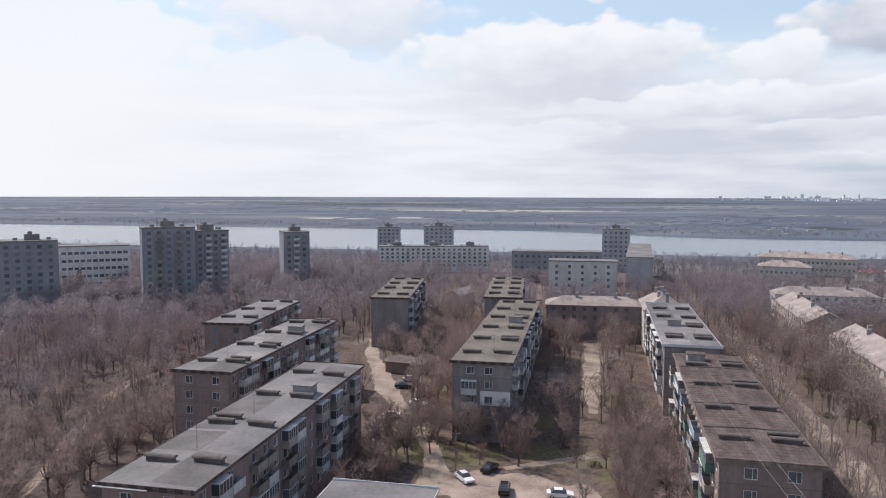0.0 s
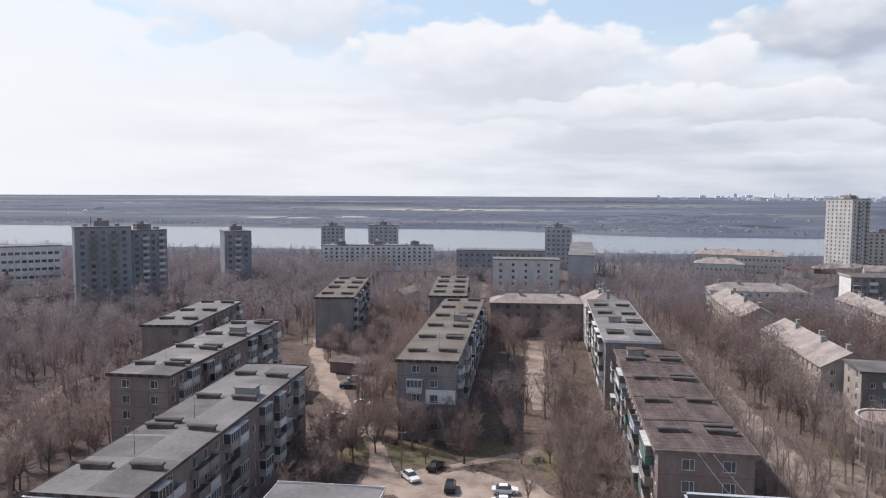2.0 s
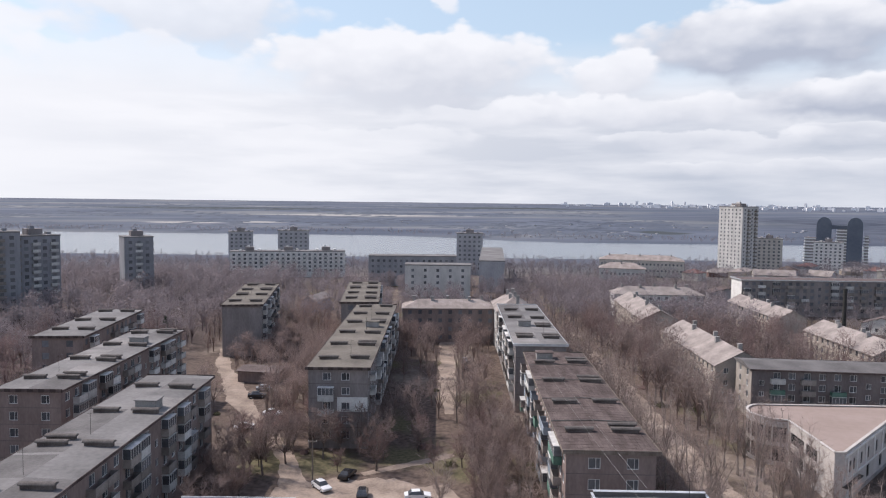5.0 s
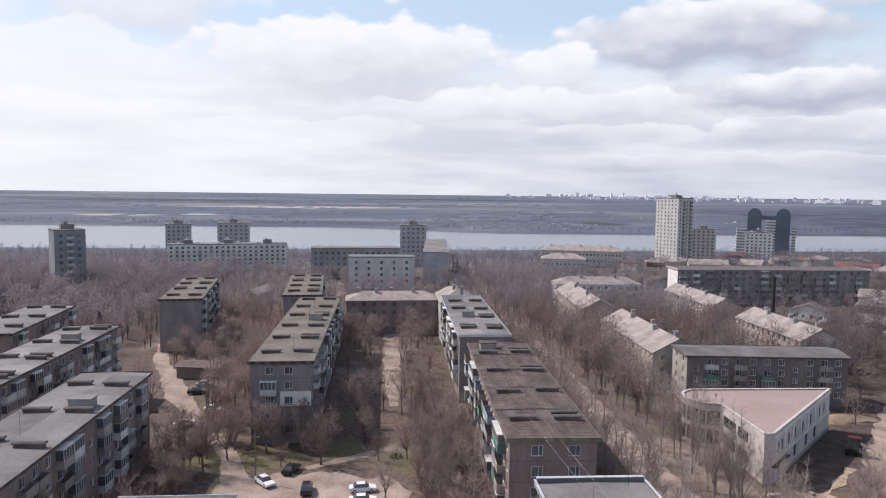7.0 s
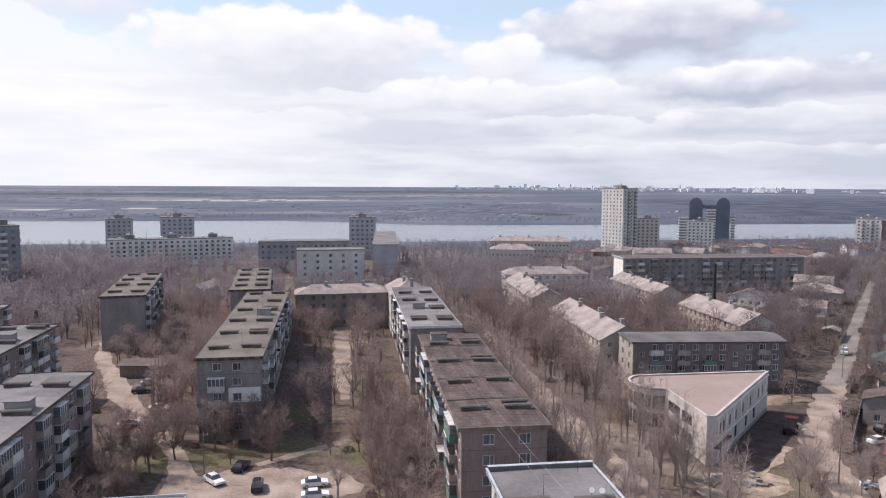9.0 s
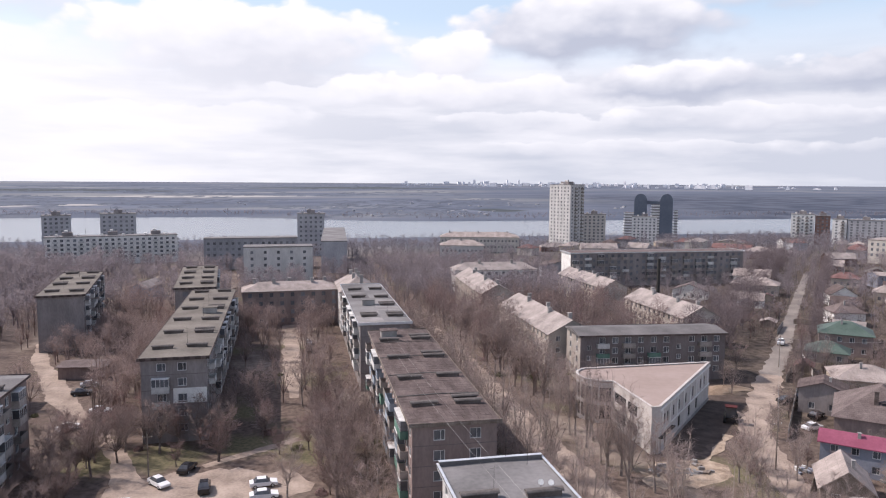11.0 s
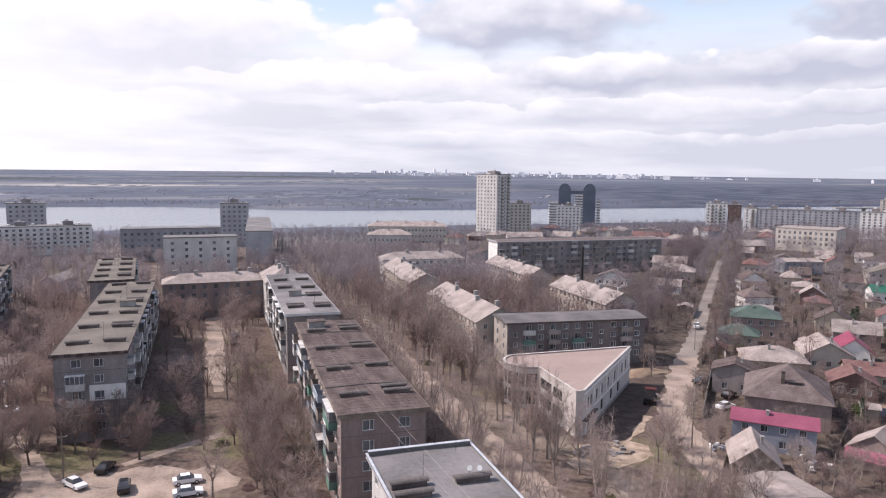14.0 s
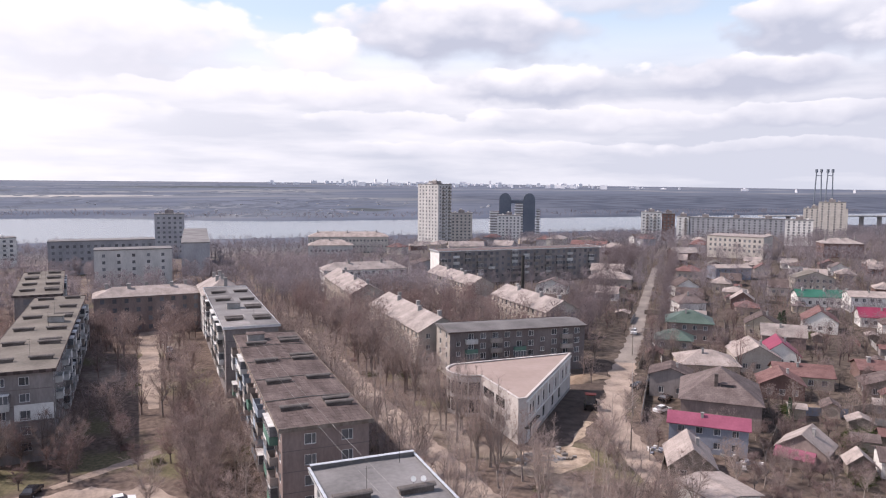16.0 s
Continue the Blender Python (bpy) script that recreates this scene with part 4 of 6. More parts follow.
def house(x, y, yaw, w, L, h, ridge, label, wall="plaster_white", roof="roof_pale", kind="gable", windows=("near", "left"), floors=1, chimney=True, name="house", category="house", group="houses", full=True, step=2.6):
    t = thing(name, pose(x, y, ground_z(x, y), 0, 0, yaw), label, category, group)
    block_area(x, y, yaw, w, L, 1.5)
    sh = Shape()
    fh = h / floors
    for side, (o, u, n, length) in sides_of(w, L).items():
        holes = []
        if side in windows and fh > 2.2:
            holes = grid_holes(length, floors, fh, min(1.0, fh * 0.35), step, 1.2, min(1.4, fh * 0.5), 0.6)
            put_windows(t, o, u, n, holes, full)
        wall_face(sh, o, u, n, length, h, holes)
    if kind == "gable":
        sh.face((0, 0, h), (w, 0, h), (w / 2, 0, h + ridge - 0.01))
        sh.face((w, L, h), (0, L, h), (w / 2, L, h + ridge - 0.01))
    part("wall", sh, M[wall], t)
    rf = part("roof", gable_roof(w, L, h, ridge) if kind == "gable" else hip_roof(w, L, h, ridge), M[roof], t)
    if chimney and max(w, L) > 20:
        long_y = L > w
        for i in range(5):
            f = (i + 0.6 + 0.3 * math.sin(3 * i)) / 5.2
            cx, cy = (w * (0.42 if i % 2 else 0.6), L * f) if long_y else (w * f, L * (0.42 if i % 2 else 0.6))
            part("chimney", Shape().box(cx - 0.5, cx + 0.5, cy - 0.4, cy + 0.4, h + ridge * 0.4, h + ridge + 0.9).box(cx - 0.6, cx + 0.6, cy - 0.5, cy + 0.5, h + ridge + 0.903, h + ridge + 1.0), M["concrete"], rf)
    elif chimney:
        c = Shape().box(w * 0.62, w * 0.62 + 0.5, L * 0.4, L * 0.4 + 0.5, h, h + ridge + 0.5).box(w * 0.62 - 0.06, w * 0.62 + 0.56, L * 0.4 - 0.06, L * 0.4 + 0.56, h + ridge + 0.503, h + ridge + 0.58)
        part("chimney", c, M["concrete"], rf)
    return t


# three-storey rows with pale hipped roofs
ROW = "three-storey plastered row house with pale asbestos roof"
house(66, 171, -1, 13, 46, 9.0, 3.4, ROW, "plaster_yellow", "roof_pale", "gable", ("left", "near"), 3, True, "apartment_block", "apartment building", "apartment blocks", step=3.0)
house(66.5, 238, -3, 12, 50, 9.0, 3.2, ROW, "plaster_yellow", "roof_pale", "gable", ("left",), 3, True, "apartment_block", "apartment building", "apartment blocks", False, 3.0)
house(72, 300, -3, 37, 11, 9.5, 3.0, ROW + " end on", "plaster_white", "roof_pale", "hip", ("near",), 3, True, "apartment_block", "apartment building", "apartment blocks", False, 3.0)
house(113.5, 186, -1, 12, 38, 8.6, 3.2, ROW + " beside a tree line", "plaster_yellow", "roof_pale", "gable", ("left", "near"), 3, True, "apartment_block", "apartment building", "apartment blocks", False, 3.0)
house(116, 246, 0, 10, 44, 8.6, 2.8, ROW + " behind bare trees", "plaster_yellow", "roof_pale", "gable", ("left",), 3, True, "apartment_block", "apartment building", "apartment blocks", False, 3.0)
house(-14, 240, 3, 32, 11, 11.5, 2.6, "three-storey brick block with pale hipped roof and chimneys", "panel_brown", "roof_asbestos", "hip", ("near",), 4, True, "apartment_block", "apartment building", "apartment blocks", False, 3.2)
house(17, 228, 0, 11.5, 24, 12.5, 4.2, "pale hip-roofed corner block joined to a long row", "panel_light", "roof_pale", "hip", ("left",), 4, True, "apartment_block", "apartment building", "apartment blocks", False, 3.2)


# ---- far buildings ----
def tower(corner, right, z_top, depth, floors, label, wall="panel_light", step=3.2, win=(1.6, 1.5), roof_house=True, name="apartment_tower", roof="roof_bitumen", sides=None, balcony=0, colour="white", balcony_sides=("near", "right")):
    """A building whose near wall runs from one plan point to another, with its roof at z_top."""
    a, b = Vector(corner), Vector(right)
    sides = sides or (("near", "left") if a.x > 60 else ("near", "right"))
    u = (b - a)
    w = u.length
    yaw = math.degrees(math.atan2(u.y, u.x))
    z0 = ground_z(*(a + b) / 2) - 0.5
    t = thing(name, pose(a.x, a.y, z0, 0, 0, yaw), label, "apartment building", "far buildings")
    block_area(a.x, a.y, yaw, w, depth, 3)
    H = z_top - z0
    fh = (H - 1.5) / floors
    sh = Shape()
    for side, (o, uu, n, length) in sides_of(w, depth).items():
        holes = []
        if side in sides:
            holes = grid_holes(length, floors, fh, 1.5, step, win[0], win[1], 0.8)
            holes = [q for q in holes if q[2] > fh]
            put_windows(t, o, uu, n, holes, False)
            if balcony and side in balcony_sides:
                cols = sorted({round(q[0], 2) for q in holes})[1::balcony]
                for c in cols:
                    for k in range(1, floors):
                        put_balcony(t, o, uu, n, c + win[0] / 2 - 1.5, 0.8 + k * fh, colour, False)
        wall_face(sh, o, uu, n, length, H, holes)
    part("wall", sh, M[wall], t)
    rf = part("roof", Shape().box(-0.2, w + 0.2, -0.2, depth + 0.2, H + 0.003, H + 0.5), M[roof], t)
    if roof_house:
        n = max(1, round(w / 24))
        for k in range(n):
            c = w * (k + 0.5) / n
            lift = part("lift_house", Shape().box(c - 2.8, c + 2.8, depth * 0.3, depth * 0.7, H + 0.503, H + 2.9), M["panel_grey"], rf)
            part("vent_shaft", Shape().box(c - 1.6, c + 0.2, depth * 0.4, depth * 0.55, H + 2.903, H + 4.0), M[wall], lift)
            for dx in (-6.0, 6.0):
                if 1.5 < c + dx < w - 1.5:
                    part("vent_shaft", Shape().box(c + dx - 0.8, c + dx + 0.8, depth * 0.4, depth * 0.6, H + 0.503, H + 1.5), M[wall], rf)
        part("antenna", Shape().tube((w * 0.3, depth * 0.3, H + 0.5), (w * 0.3, depth * 0.3, H + 5.0), 0.12, 0.06, 4), M["dark_metal"], rf)
    return t


def ray_point(az, d):
    return (-math.sin(radians(az)) * d, math.cos(radians(az)) * d)


tower((-181.9, 263.2), (-165.5, 276.2), 34.0, 14, 12, "twelve-storey grey panel tower above bare woods", "panel_dusk", 3.4, balcony=2, colour="tan")
tower((-168.8, 281.2), (-159.2, 293.6), 32.0, 14, 11, "grey panel tower wing beside a taller tower", "panel_dusk", 3.4, balcony=2)
tower((-240, 228), (-212.8, 252.2), 29.0, 14, 10, "ten-storey grey-brown panel tower in woods", "panel_dusk", 3.8)
tower((-244.9, 290.5), (-220.5, 309.5), 23.2, 12, 6, "six-storey white dormitory block with ribbon windows", "plaster_white", 2.6, (2.0, 1.3), False)
tower((-152.4, 337.1), (-141.4, 344.1), 29.0, 16, 9, "nine-storey grey tower with white balconies", "panel_dusk", 3.4, balcony=2, sides=("near", "right"))
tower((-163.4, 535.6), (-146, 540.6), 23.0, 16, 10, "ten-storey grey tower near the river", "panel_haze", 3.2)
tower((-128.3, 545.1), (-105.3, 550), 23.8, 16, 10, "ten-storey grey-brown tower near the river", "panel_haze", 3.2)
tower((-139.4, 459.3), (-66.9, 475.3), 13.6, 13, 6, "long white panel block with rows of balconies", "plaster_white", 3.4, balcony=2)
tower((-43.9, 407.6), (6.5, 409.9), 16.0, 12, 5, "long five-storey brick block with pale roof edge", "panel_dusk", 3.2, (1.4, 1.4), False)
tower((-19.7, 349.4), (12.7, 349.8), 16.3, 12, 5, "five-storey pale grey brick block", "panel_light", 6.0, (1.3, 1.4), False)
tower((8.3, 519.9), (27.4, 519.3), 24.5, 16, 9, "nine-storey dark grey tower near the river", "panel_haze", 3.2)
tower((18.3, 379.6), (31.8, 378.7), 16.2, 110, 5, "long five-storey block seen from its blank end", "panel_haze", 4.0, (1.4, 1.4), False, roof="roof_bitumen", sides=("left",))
tower((230.5, 554.0), (245.8, 561.3), 46.0, 23.5, 18, "tall white panel tower block", "panel_light", 3.6, (1.3, 1.5), sides=("near", "left"), balcony=2, colour="tan")
tower((260, 595.7), (278.3, 587.4), 19.8, 16, 10, "ten-storey pale tower beside a taller one", "plaster_cream", 3.2)
tower((321.5, 621.8), (341.8, 610.9), 16, 16, 9, "nine-storey white tower block", "plaster_white", 3.2)
tower((467.2, 586.7), (482.4, 574.1), 19.5, 16, 9, "nine-storey white panel tower block", "plaster_white", 3.2, balcony=2, colour="tan")
tower((482.9, 573.7), (492.4, 565.8), 18.4, 16, 9, "nine-storey brown brick wing beside a white tower", "brick_red", 3.2)
tower((460.8, 527), (468.6, 519.2), 17.9, 13, 9, "white end section of a very long panel block", "plaster_white", 3.2, (1.6, 1.4), True, balcony=2, colour="tan")
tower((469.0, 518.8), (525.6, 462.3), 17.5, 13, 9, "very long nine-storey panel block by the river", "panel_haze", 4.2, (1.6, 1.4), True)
tower((611, 516.4), (635.5, 486), 25, 16, 12, "cream brick residential towers with stepped roofs", "plaster_cream", 4.5)
tower((619, 506), (634, 487.5), 31.5, 14, 14, "cream brick tower with a red roof house", "plaster_cream", 4.5)
tower((488.1, 429.3), (501.4, 413.6), 19.5, 14, 9, "white panel block end wall", "plaster_white", 3.4)
tower((349.3, 369.3), (367.3, 338.9), 14, 26, 4, "three-storey cream school with pale roof", "plaster_cream", 3.0, (1.4, 1.8), False, roof="roof_pale")


# ---- the wedge-shaped new building ----
def wedge_building():
    top = 8.6
    corner, chamfer, back_r, back_l, bay = (62.6, 111.5), (64.3, 111.6), (91.3, 138.3), (60.5, 139.0), (63.2, 128.4)
    t = thing("shop_building", pose(0, 0, 0), "new wedge-shaped two-storey stone building with flat pink roof", "building")
    block_area(60, 111, 0, 4, 28, 2)
    block_area(64.3, 111.6, -45, 12.5, 36, 0)
    for i in range(6):
        block_area(62.6 + i * 4.5, 111.5 + i * 4.5, 0, 4.5, 28 - i * 4.5, 1.5)
    arc = []
    cx, cy = 63.5, 133.7
    for i in range(9):
        a = radians(110 + i * 16)
        arc.append((cx + 5.2 * math.cos(a), cy + 5.4 * math.sin(a)))
    outline = [corner, chamfer, back_r, *arc, bay]

    def side(p, q, holes, mat, name="wall"):
        p, q = Vector(p), Vector(q)
        u = (q - p).normalized()
        s = Shape()
        o, uu, n = (p.x, p.y, 0), (u.x, u.y, 0), (u.y, -u.x, 0)
        wall_face(s, o, uu, n, (q - p).length, top, holes, 0.25)
        part(name, s, M[mat], t)
        put_windows(t, o, uu, n, holes, False, "dark_glass")
        return o, uu, n

    length = (Vector(back_r) - Vector(chamfer)).length
    right = [(a, a + 1.0, 4.6, 6.6) for a in (2.6, 4.6, 8.6, 12.6, 17.5, 23.0, 29.5, 33.0)] + [(a, a + 1.6, 1.2, 3.4) for a in (12.4, 20.0, 26.0)] + [(2.2, 4.2, 0.2, 2.6)]
    side(chamfer, back_r, right, "plaster_sand")
    # pilasters, string course and plinth on the long wall
    u = (Vector(back_r) - Vector(chamfer)).normalized()
    turn = math.degrees(math.atan2(u.y, u.x))
    wall_pose = pose(chamfer[0], chamfer[1], 0, 0, 0, turn)
    part("string_course", Shape().box(0.1, length - 0.1, -0.14, -0.003, 3.75, 4.0), M["plaster_white"], t, at=wall_pose)
    part("cornice", Shape().box(0.05, length - 0.05, -0.2, -0.003, 7.75, 8.1), M["plaster_white"], t, at=wall_pose)
    part("plinth", Shape().box(4.6, length - 0.1, -0.1, -0.003, 0, 0.7), M["concrete"], t, at=wall_pose)
    for i in range(8):
        part("pilaster", Shape().box(1.4 + i * 4.9, 1.9 + i * 4.9, -0.12, -0.003, 4.003, 7.747), M["plaster_white"], t, at=wall_pose)
    side(corner, chamfer, [], "plaster_sand")
    left = [(5.6, 9.6, 4.9, 6.9), (10.4, 15.6, 4.9, 6.9), (5.6, 9.6, 1.3, 3.5), (10.4, 15.6, 1.3, 3.5)]
    ll = (Vector(corner) - Vector(bay)).length
    side(bay, corner, [(ll - b, ll - a, z0, z1) for a, b, z0, z1 in left], "plaster_sand")
    pts = [back_r, *arc, bay]
    for i in range(len(pts) - 1):
        w = (Vector(pts[i + 1]) - Vector(pts[i])).length
        glazed = i >= 4
        side(pts[i], pts[i + 1], [(0.15, w - 0.15, 4.4, 7.2), (0.15, w - 0.15, 0.8, 3.6)] if glazed and w > 0.8 else [], "plaster_sand")
    part("roof", Shape().prism([(x * 0.994 + 0.4, y * 0.994 + 0.74) for x, y in outline], top - 0.30, top - 0.12), M["roof_pink"], t)
    # parapet of short straight lengths
    loop = outline + [outline[0]]
    for i in range(len(loop) - 1):
        a, b = Vector(loop[i]), Vector(loop[i + 1])
        u = (b - a).normalized()
        n = Vector((u.y, -u.x))
        q = [a + n * 0.12, b + n * 0.12, b - n * 0.35, a - n * 0.35]
        part("parapet", Shape().prism([tuple(p) for p in q], top + 0.003, top + 0.16), M["plaster_sand"], t)
    door = Shape().box(0, 1.6, -0.06, 0.0, 0.0, 2.3)
    part("door", door, M["white_paint"], t, at=pose(65.0, 112.2, 0.0, 0, 0, 44.7))
    back = Shape().prism([(64.6, 110.9), (70.4, 116.6), (69.6, 117.4), (63.9, 111.7)], 2.9, 3.1)
    part("canopy", back, M["dark_metal"], t)


wedge_building()


# ---- houses beside the road ----
def plot_house(nl, nr, depth, h, ridge, label, wall="plaster_white", roof="roof_asbestos", kind="gable", across=True, floors=1, chimney=True, windows=True, name="house", category="house", full=True):
    """A house whose front wall runs from nl to nr; across: the ridge runs along that front."""
    a, b = Vector(nl), Vector(nr)
    u = (b - a)
    w = u.length
    u.normalize()
    v = Vector((-u.y, u.x))
    yaw = math.degrees(math.atan2(u.y, u.x))
    if across:
        o = a + v * depth
        return house(o.x, o.y, yaw - 90, depth, w, h, ridge, label, wall, roof, kind, ("right", "near") if windows else (), floors, chimney, name, category, full=full)
    return house(a.x, a.y, yaw, w, depth, h, ridge, label, wall, roof, kind, ("near", "left") if windows else (), floors, chimney, name, category, full=full)


plot_house((87.4, 99.9), (97.0, 90.6), 5.0, 5.1, 1.25, "blue-grey two-storey house with crimson metal roof", "plaster_blue", "roof_rose", floors=2)
big_house = plot_house((98.6, 109.6), (109.6, 99.4), 16.5, 5.2, 5.2, "large house with a steep umber hipped roof", "panel_brown", "roof_umber", "hip", windows=False, chimney=False)
inward = big_house.matrix_basis.inverted()
part("chimney", Shape().box(-0.35, 0.35, -0.35, 0.35, 0, 3.0).box(-0.45, 0.45, -0.45, 0.45, 3.003, 3.12), M["vent_brick"], big_house, at=inward @ pose(105.7, 107.6, 7.0, 0, 0, -43))
dormer = part("dormer", Shape().box(-1.4, 1.4, -0.3, 1.6, 0, 0.9), M["roof_umber"], big_house, at=inward @ pose(107.3, 106.2, 7.3, 0, 0, -43))
part("dormer_window", Shape().box(-1.2, 1.2, -0.36, -0.303, 0.12, 0.8), M["dark_glass"], dormer)
plot_house((105.5, 127.5), (112, 121.5), 7, 5.2, 1.6, "low annexe with grey sheet roof", "panel_grey", "roof_slate", "gable", False)
plot_house((77.2, 87.6), (82.9, 83.6), 9, 3.2, 2.8, "old cottage with pale steep gable roof", "wood", "roof_asbestos", "gable", False)
plot_house((73.2, 73.5), (81.0, 73.0), 8.2, 3.5, 0.5, "garage with low pale sheet roof", "plaster_white", "roof_asbestos", "gable", False, windows=False, chimney=False, name="garage", category="garage")
plot_house((147.4, 171.2), (157.6, 162.7), 11, 6.0, 3.2, "two-storey brick house with dark green hipped roof", "panel_brown", "roof_darkgreen", "hip", floors=2)
plot_house((137.3, 164.1), (144.8, 157.3), 8, 3.0, 2.6, "small pavilion with dark green hipped roof", "sand_brick", "roof_darkgreen", "hip", chimney=False)
plot_house((180.9, 203.7), (190.3, 200.3), 9, 4.6, 3.2, "house with dark umber hipped roof", "plaster_white", "roof_umber", "hip")
plot_house((210, 239), (219, 235), 9, 4.6, 3.0, "house with grey gabled roof", "plaster_white", "roof_slate", "gable", False)
plot_house((266.6, 274.6), (283.9, 268.7), 11, 6.0, 1.2, "two-storey blue-grey house with pale roof", "plaster_blue", "roof_asbestos", floors=2)
plot_house((190, 274), (204, 262), 11, 4.6, 3.0, "house with bleached hipped roof behind street trees", "plaster_yellow", "roof_asbestos", "hip")
plot_house((206, 296), (218, 286), 11, 5.0, 2.8, "long house with pale slate roof behind street trees", "plaster_white", "roof_asbestos", "gable")
plot_house((170, 246), (179, 238), 8, 3.2, 2.2, "low house with white front wall and pale roof", "plaster_white", "roof_asbestos")
plot_house((158, 268), (168, 259), 9, 3.8, 2.6, "house with dark roof and white gable", "plaster_white", "roof_umber", "gable", False)
plot_house((121, 135), (132.7, 127.6), 11, 4.0, 2.8, "house with cream hipped slate roof", "brick_buff", "roof_asbestos", "hip")
plot_house((140, 136), (149, 130), 12, 4.0, 3.0, "house with pale gabled roof and side porch", "plaster_yellow", "roof_asbestos", "gable", False)
plot_house((150, 137), (157, 131), 11, 3.6, 3.4, "house with bright crimson sheet roof", "plaster_white", "roof_magenta", "gable", False)
plot_house((176, 168), (183, 161), 9, 4.2, 3.0, "house with grey gable and pale roof slope", "brick_buff", "roof_slate", "gable", False)
plot_house((199, 166), (206, 158.5), 12, 4.0, 3.4, "white gabled house with brown roof", "plaster_white", "roof_rust", "gable", False)
plot_house((240, 203), (259, 191), 9, 4.0, 2.2, "long house with teal metal roof", "plaster_white", "roof_teal")
plot_house((276, 236), (290, 226), 10, 5.6, 3.0, "yellow house with mossy roof", "plaster_yellow", "roof_green", "gable", False, 2)
plot_house((247.6, 186), (262, 176), 10, 6.0, 1.6, "pale two-storey house with grey roof", "plaster_white", "roof_asbestos", floors=2)
plot_house((225, 165), (238, 154), 9, 3.6, 2.6, "house with coral red roof", "plaster_white", "roof_magenta")
plot_house((101.5, 88.5), (105.0, 81.5), 6.5, 2.8, 2.7, "cottage with pale gable and crimson porch roof", "panel_brown", "roof_asbestos", "gable", False)
plot_house((100.1, 87.3), (102.6, 82.3), 1.7, 2.0, 0.9, "crimson sheet porch leaning on a cottage", "panel_brown", "roof_rose", windows=False, chimney=False, name="porch", category="porch")
plot_house((106.5, 78.5), (109.5, 76.0), 3.5, 2.4, 1.6, "small shed with pale gable roof", "wood", "roof_asbestos", "gable", False, windows=False, chimney=False, name="shed", category="shed")
plot_house((111.0, 76.0), (115.5, 71.5), 7, 3.0, 1.2, "white outbuilding with grey roof", "plaster_white", "roof_slate", windows=False, chimney=False, name="shed", category="shed")
plot_house((128, 117), (135, 111), 8, 3.4, 2.4, "cottage with maroon tiled roof", "brick_red", "roof_rust", "gable", False)
plot_house((138, 122), (148, 114), 8, 3.2, 2.0, "low house with maroon roof", "brick_buff", "roof_rust")
plot_house((162, 118), (180, 104), 8, 3.0, 1.6, "long low building with rusty roof", "brick_red", "roof_rust", windows=False)
plot_house((150, 108), (158, 101), 7, 3.0, 2.0, "cottage with dark roof behind a fence", "wood", "roof_slate", "gable", False)
plot_house((114.6, 527.7), (172.3, 511.8), 16, 13.5, 3.6, "long school building with pale roof", "plaster_cream", "roof_asbestos", "hip", floors=3, full=False, name="school", category="school")
plot_house((97.7, 449.5), (124.8, 442.7), 14, 10.0, 3.4, "low brick hall with pale roof", "panel_light", "roof_asbestos", "hip", floors=2, full=False, name="hall", category="hall")
plot_house((419.3, 337.0), (439.8, 323.1), 16, 9.5, 3.4, "red brick house block with pale hipped roof", "brick_red", "roof_pale", "hip", floors=2, full=False)
plot_house((-54, 184), (-43, 182.5), 7, 3.0, 0.5, "low dark garage with flat roof in the yard", "panel_brown", "roof_umber", windows=False, chimney=False, name="garage", category="garage")
plot_house((-55, 300), (-51, 316), 6, 5.0, 2.0, "low hall with pale sheet roof and blue walls", "plaster_blue", "roof_asbestos", windows=False, chimney=False, name="hall", category="hall")


def far_houses():
    """The streets of small houses beyond, each turned a little from the street's line."""
    rng = random.Random(21)
    roofs = ["roof_slate", "roof_asbestos", "roof_asbestos", "roof_asbestos", "roof_umber", "roof_rust", "roof_green", "roof_asbestos", "roof_pale", "roof_slate", "roof_rust"] + ["roof_magenta"]
    walls = ["plaster_white", "brick_buff", "brick_buff", "brick_red", "plaster_yellow", "panel_grey", "panel_brown"]
    words = {"roof_slate": "dark slate", "roof_asbestos": "pale slate", "roof_pale": "bleached slate", "roof_umber": "umber tiled", "roof_rust": "maroon", "roof_green": "mossy", "roof_magenta": "crimson metal", "roof_teal": "teal metal"}
    for i in range(16):
        for j in range(11):
            x = 150 + i * 17 + j * 14 + rng.uniform(-4, 4)
            y = 150 - i * 13 + j * 17 + rng.uniform(-4, 4) + 20
            if rng.random() < 0.12 or not (100 < y < 430) or x > 480 or not is_free(x, y, 6.0) or not is_free(x + 8, y, 4.0):
                continue
            if math.degrees(math.atan2(-x, y)) < -59:
                continue
            r = rng.choice(roofs)
            w = rng.uniform(7.5, 12)
            u = Vector((0.72, -0.69))
            q = Vector((x, y)) + u * w
            plot_house((x, y), tuple(q), rng.uniform(7, 10), rng.uniform(2.8, 4.4), rng.uniform(1.8, 3.2), "small house with %s roof among gardens" % words[r], rng.choice(walls), r, rng.choice(("gable", "gable", "hip")), rng.random() < 0.5, chimney=rng.random() < 0.6, full=False)


far_houses()


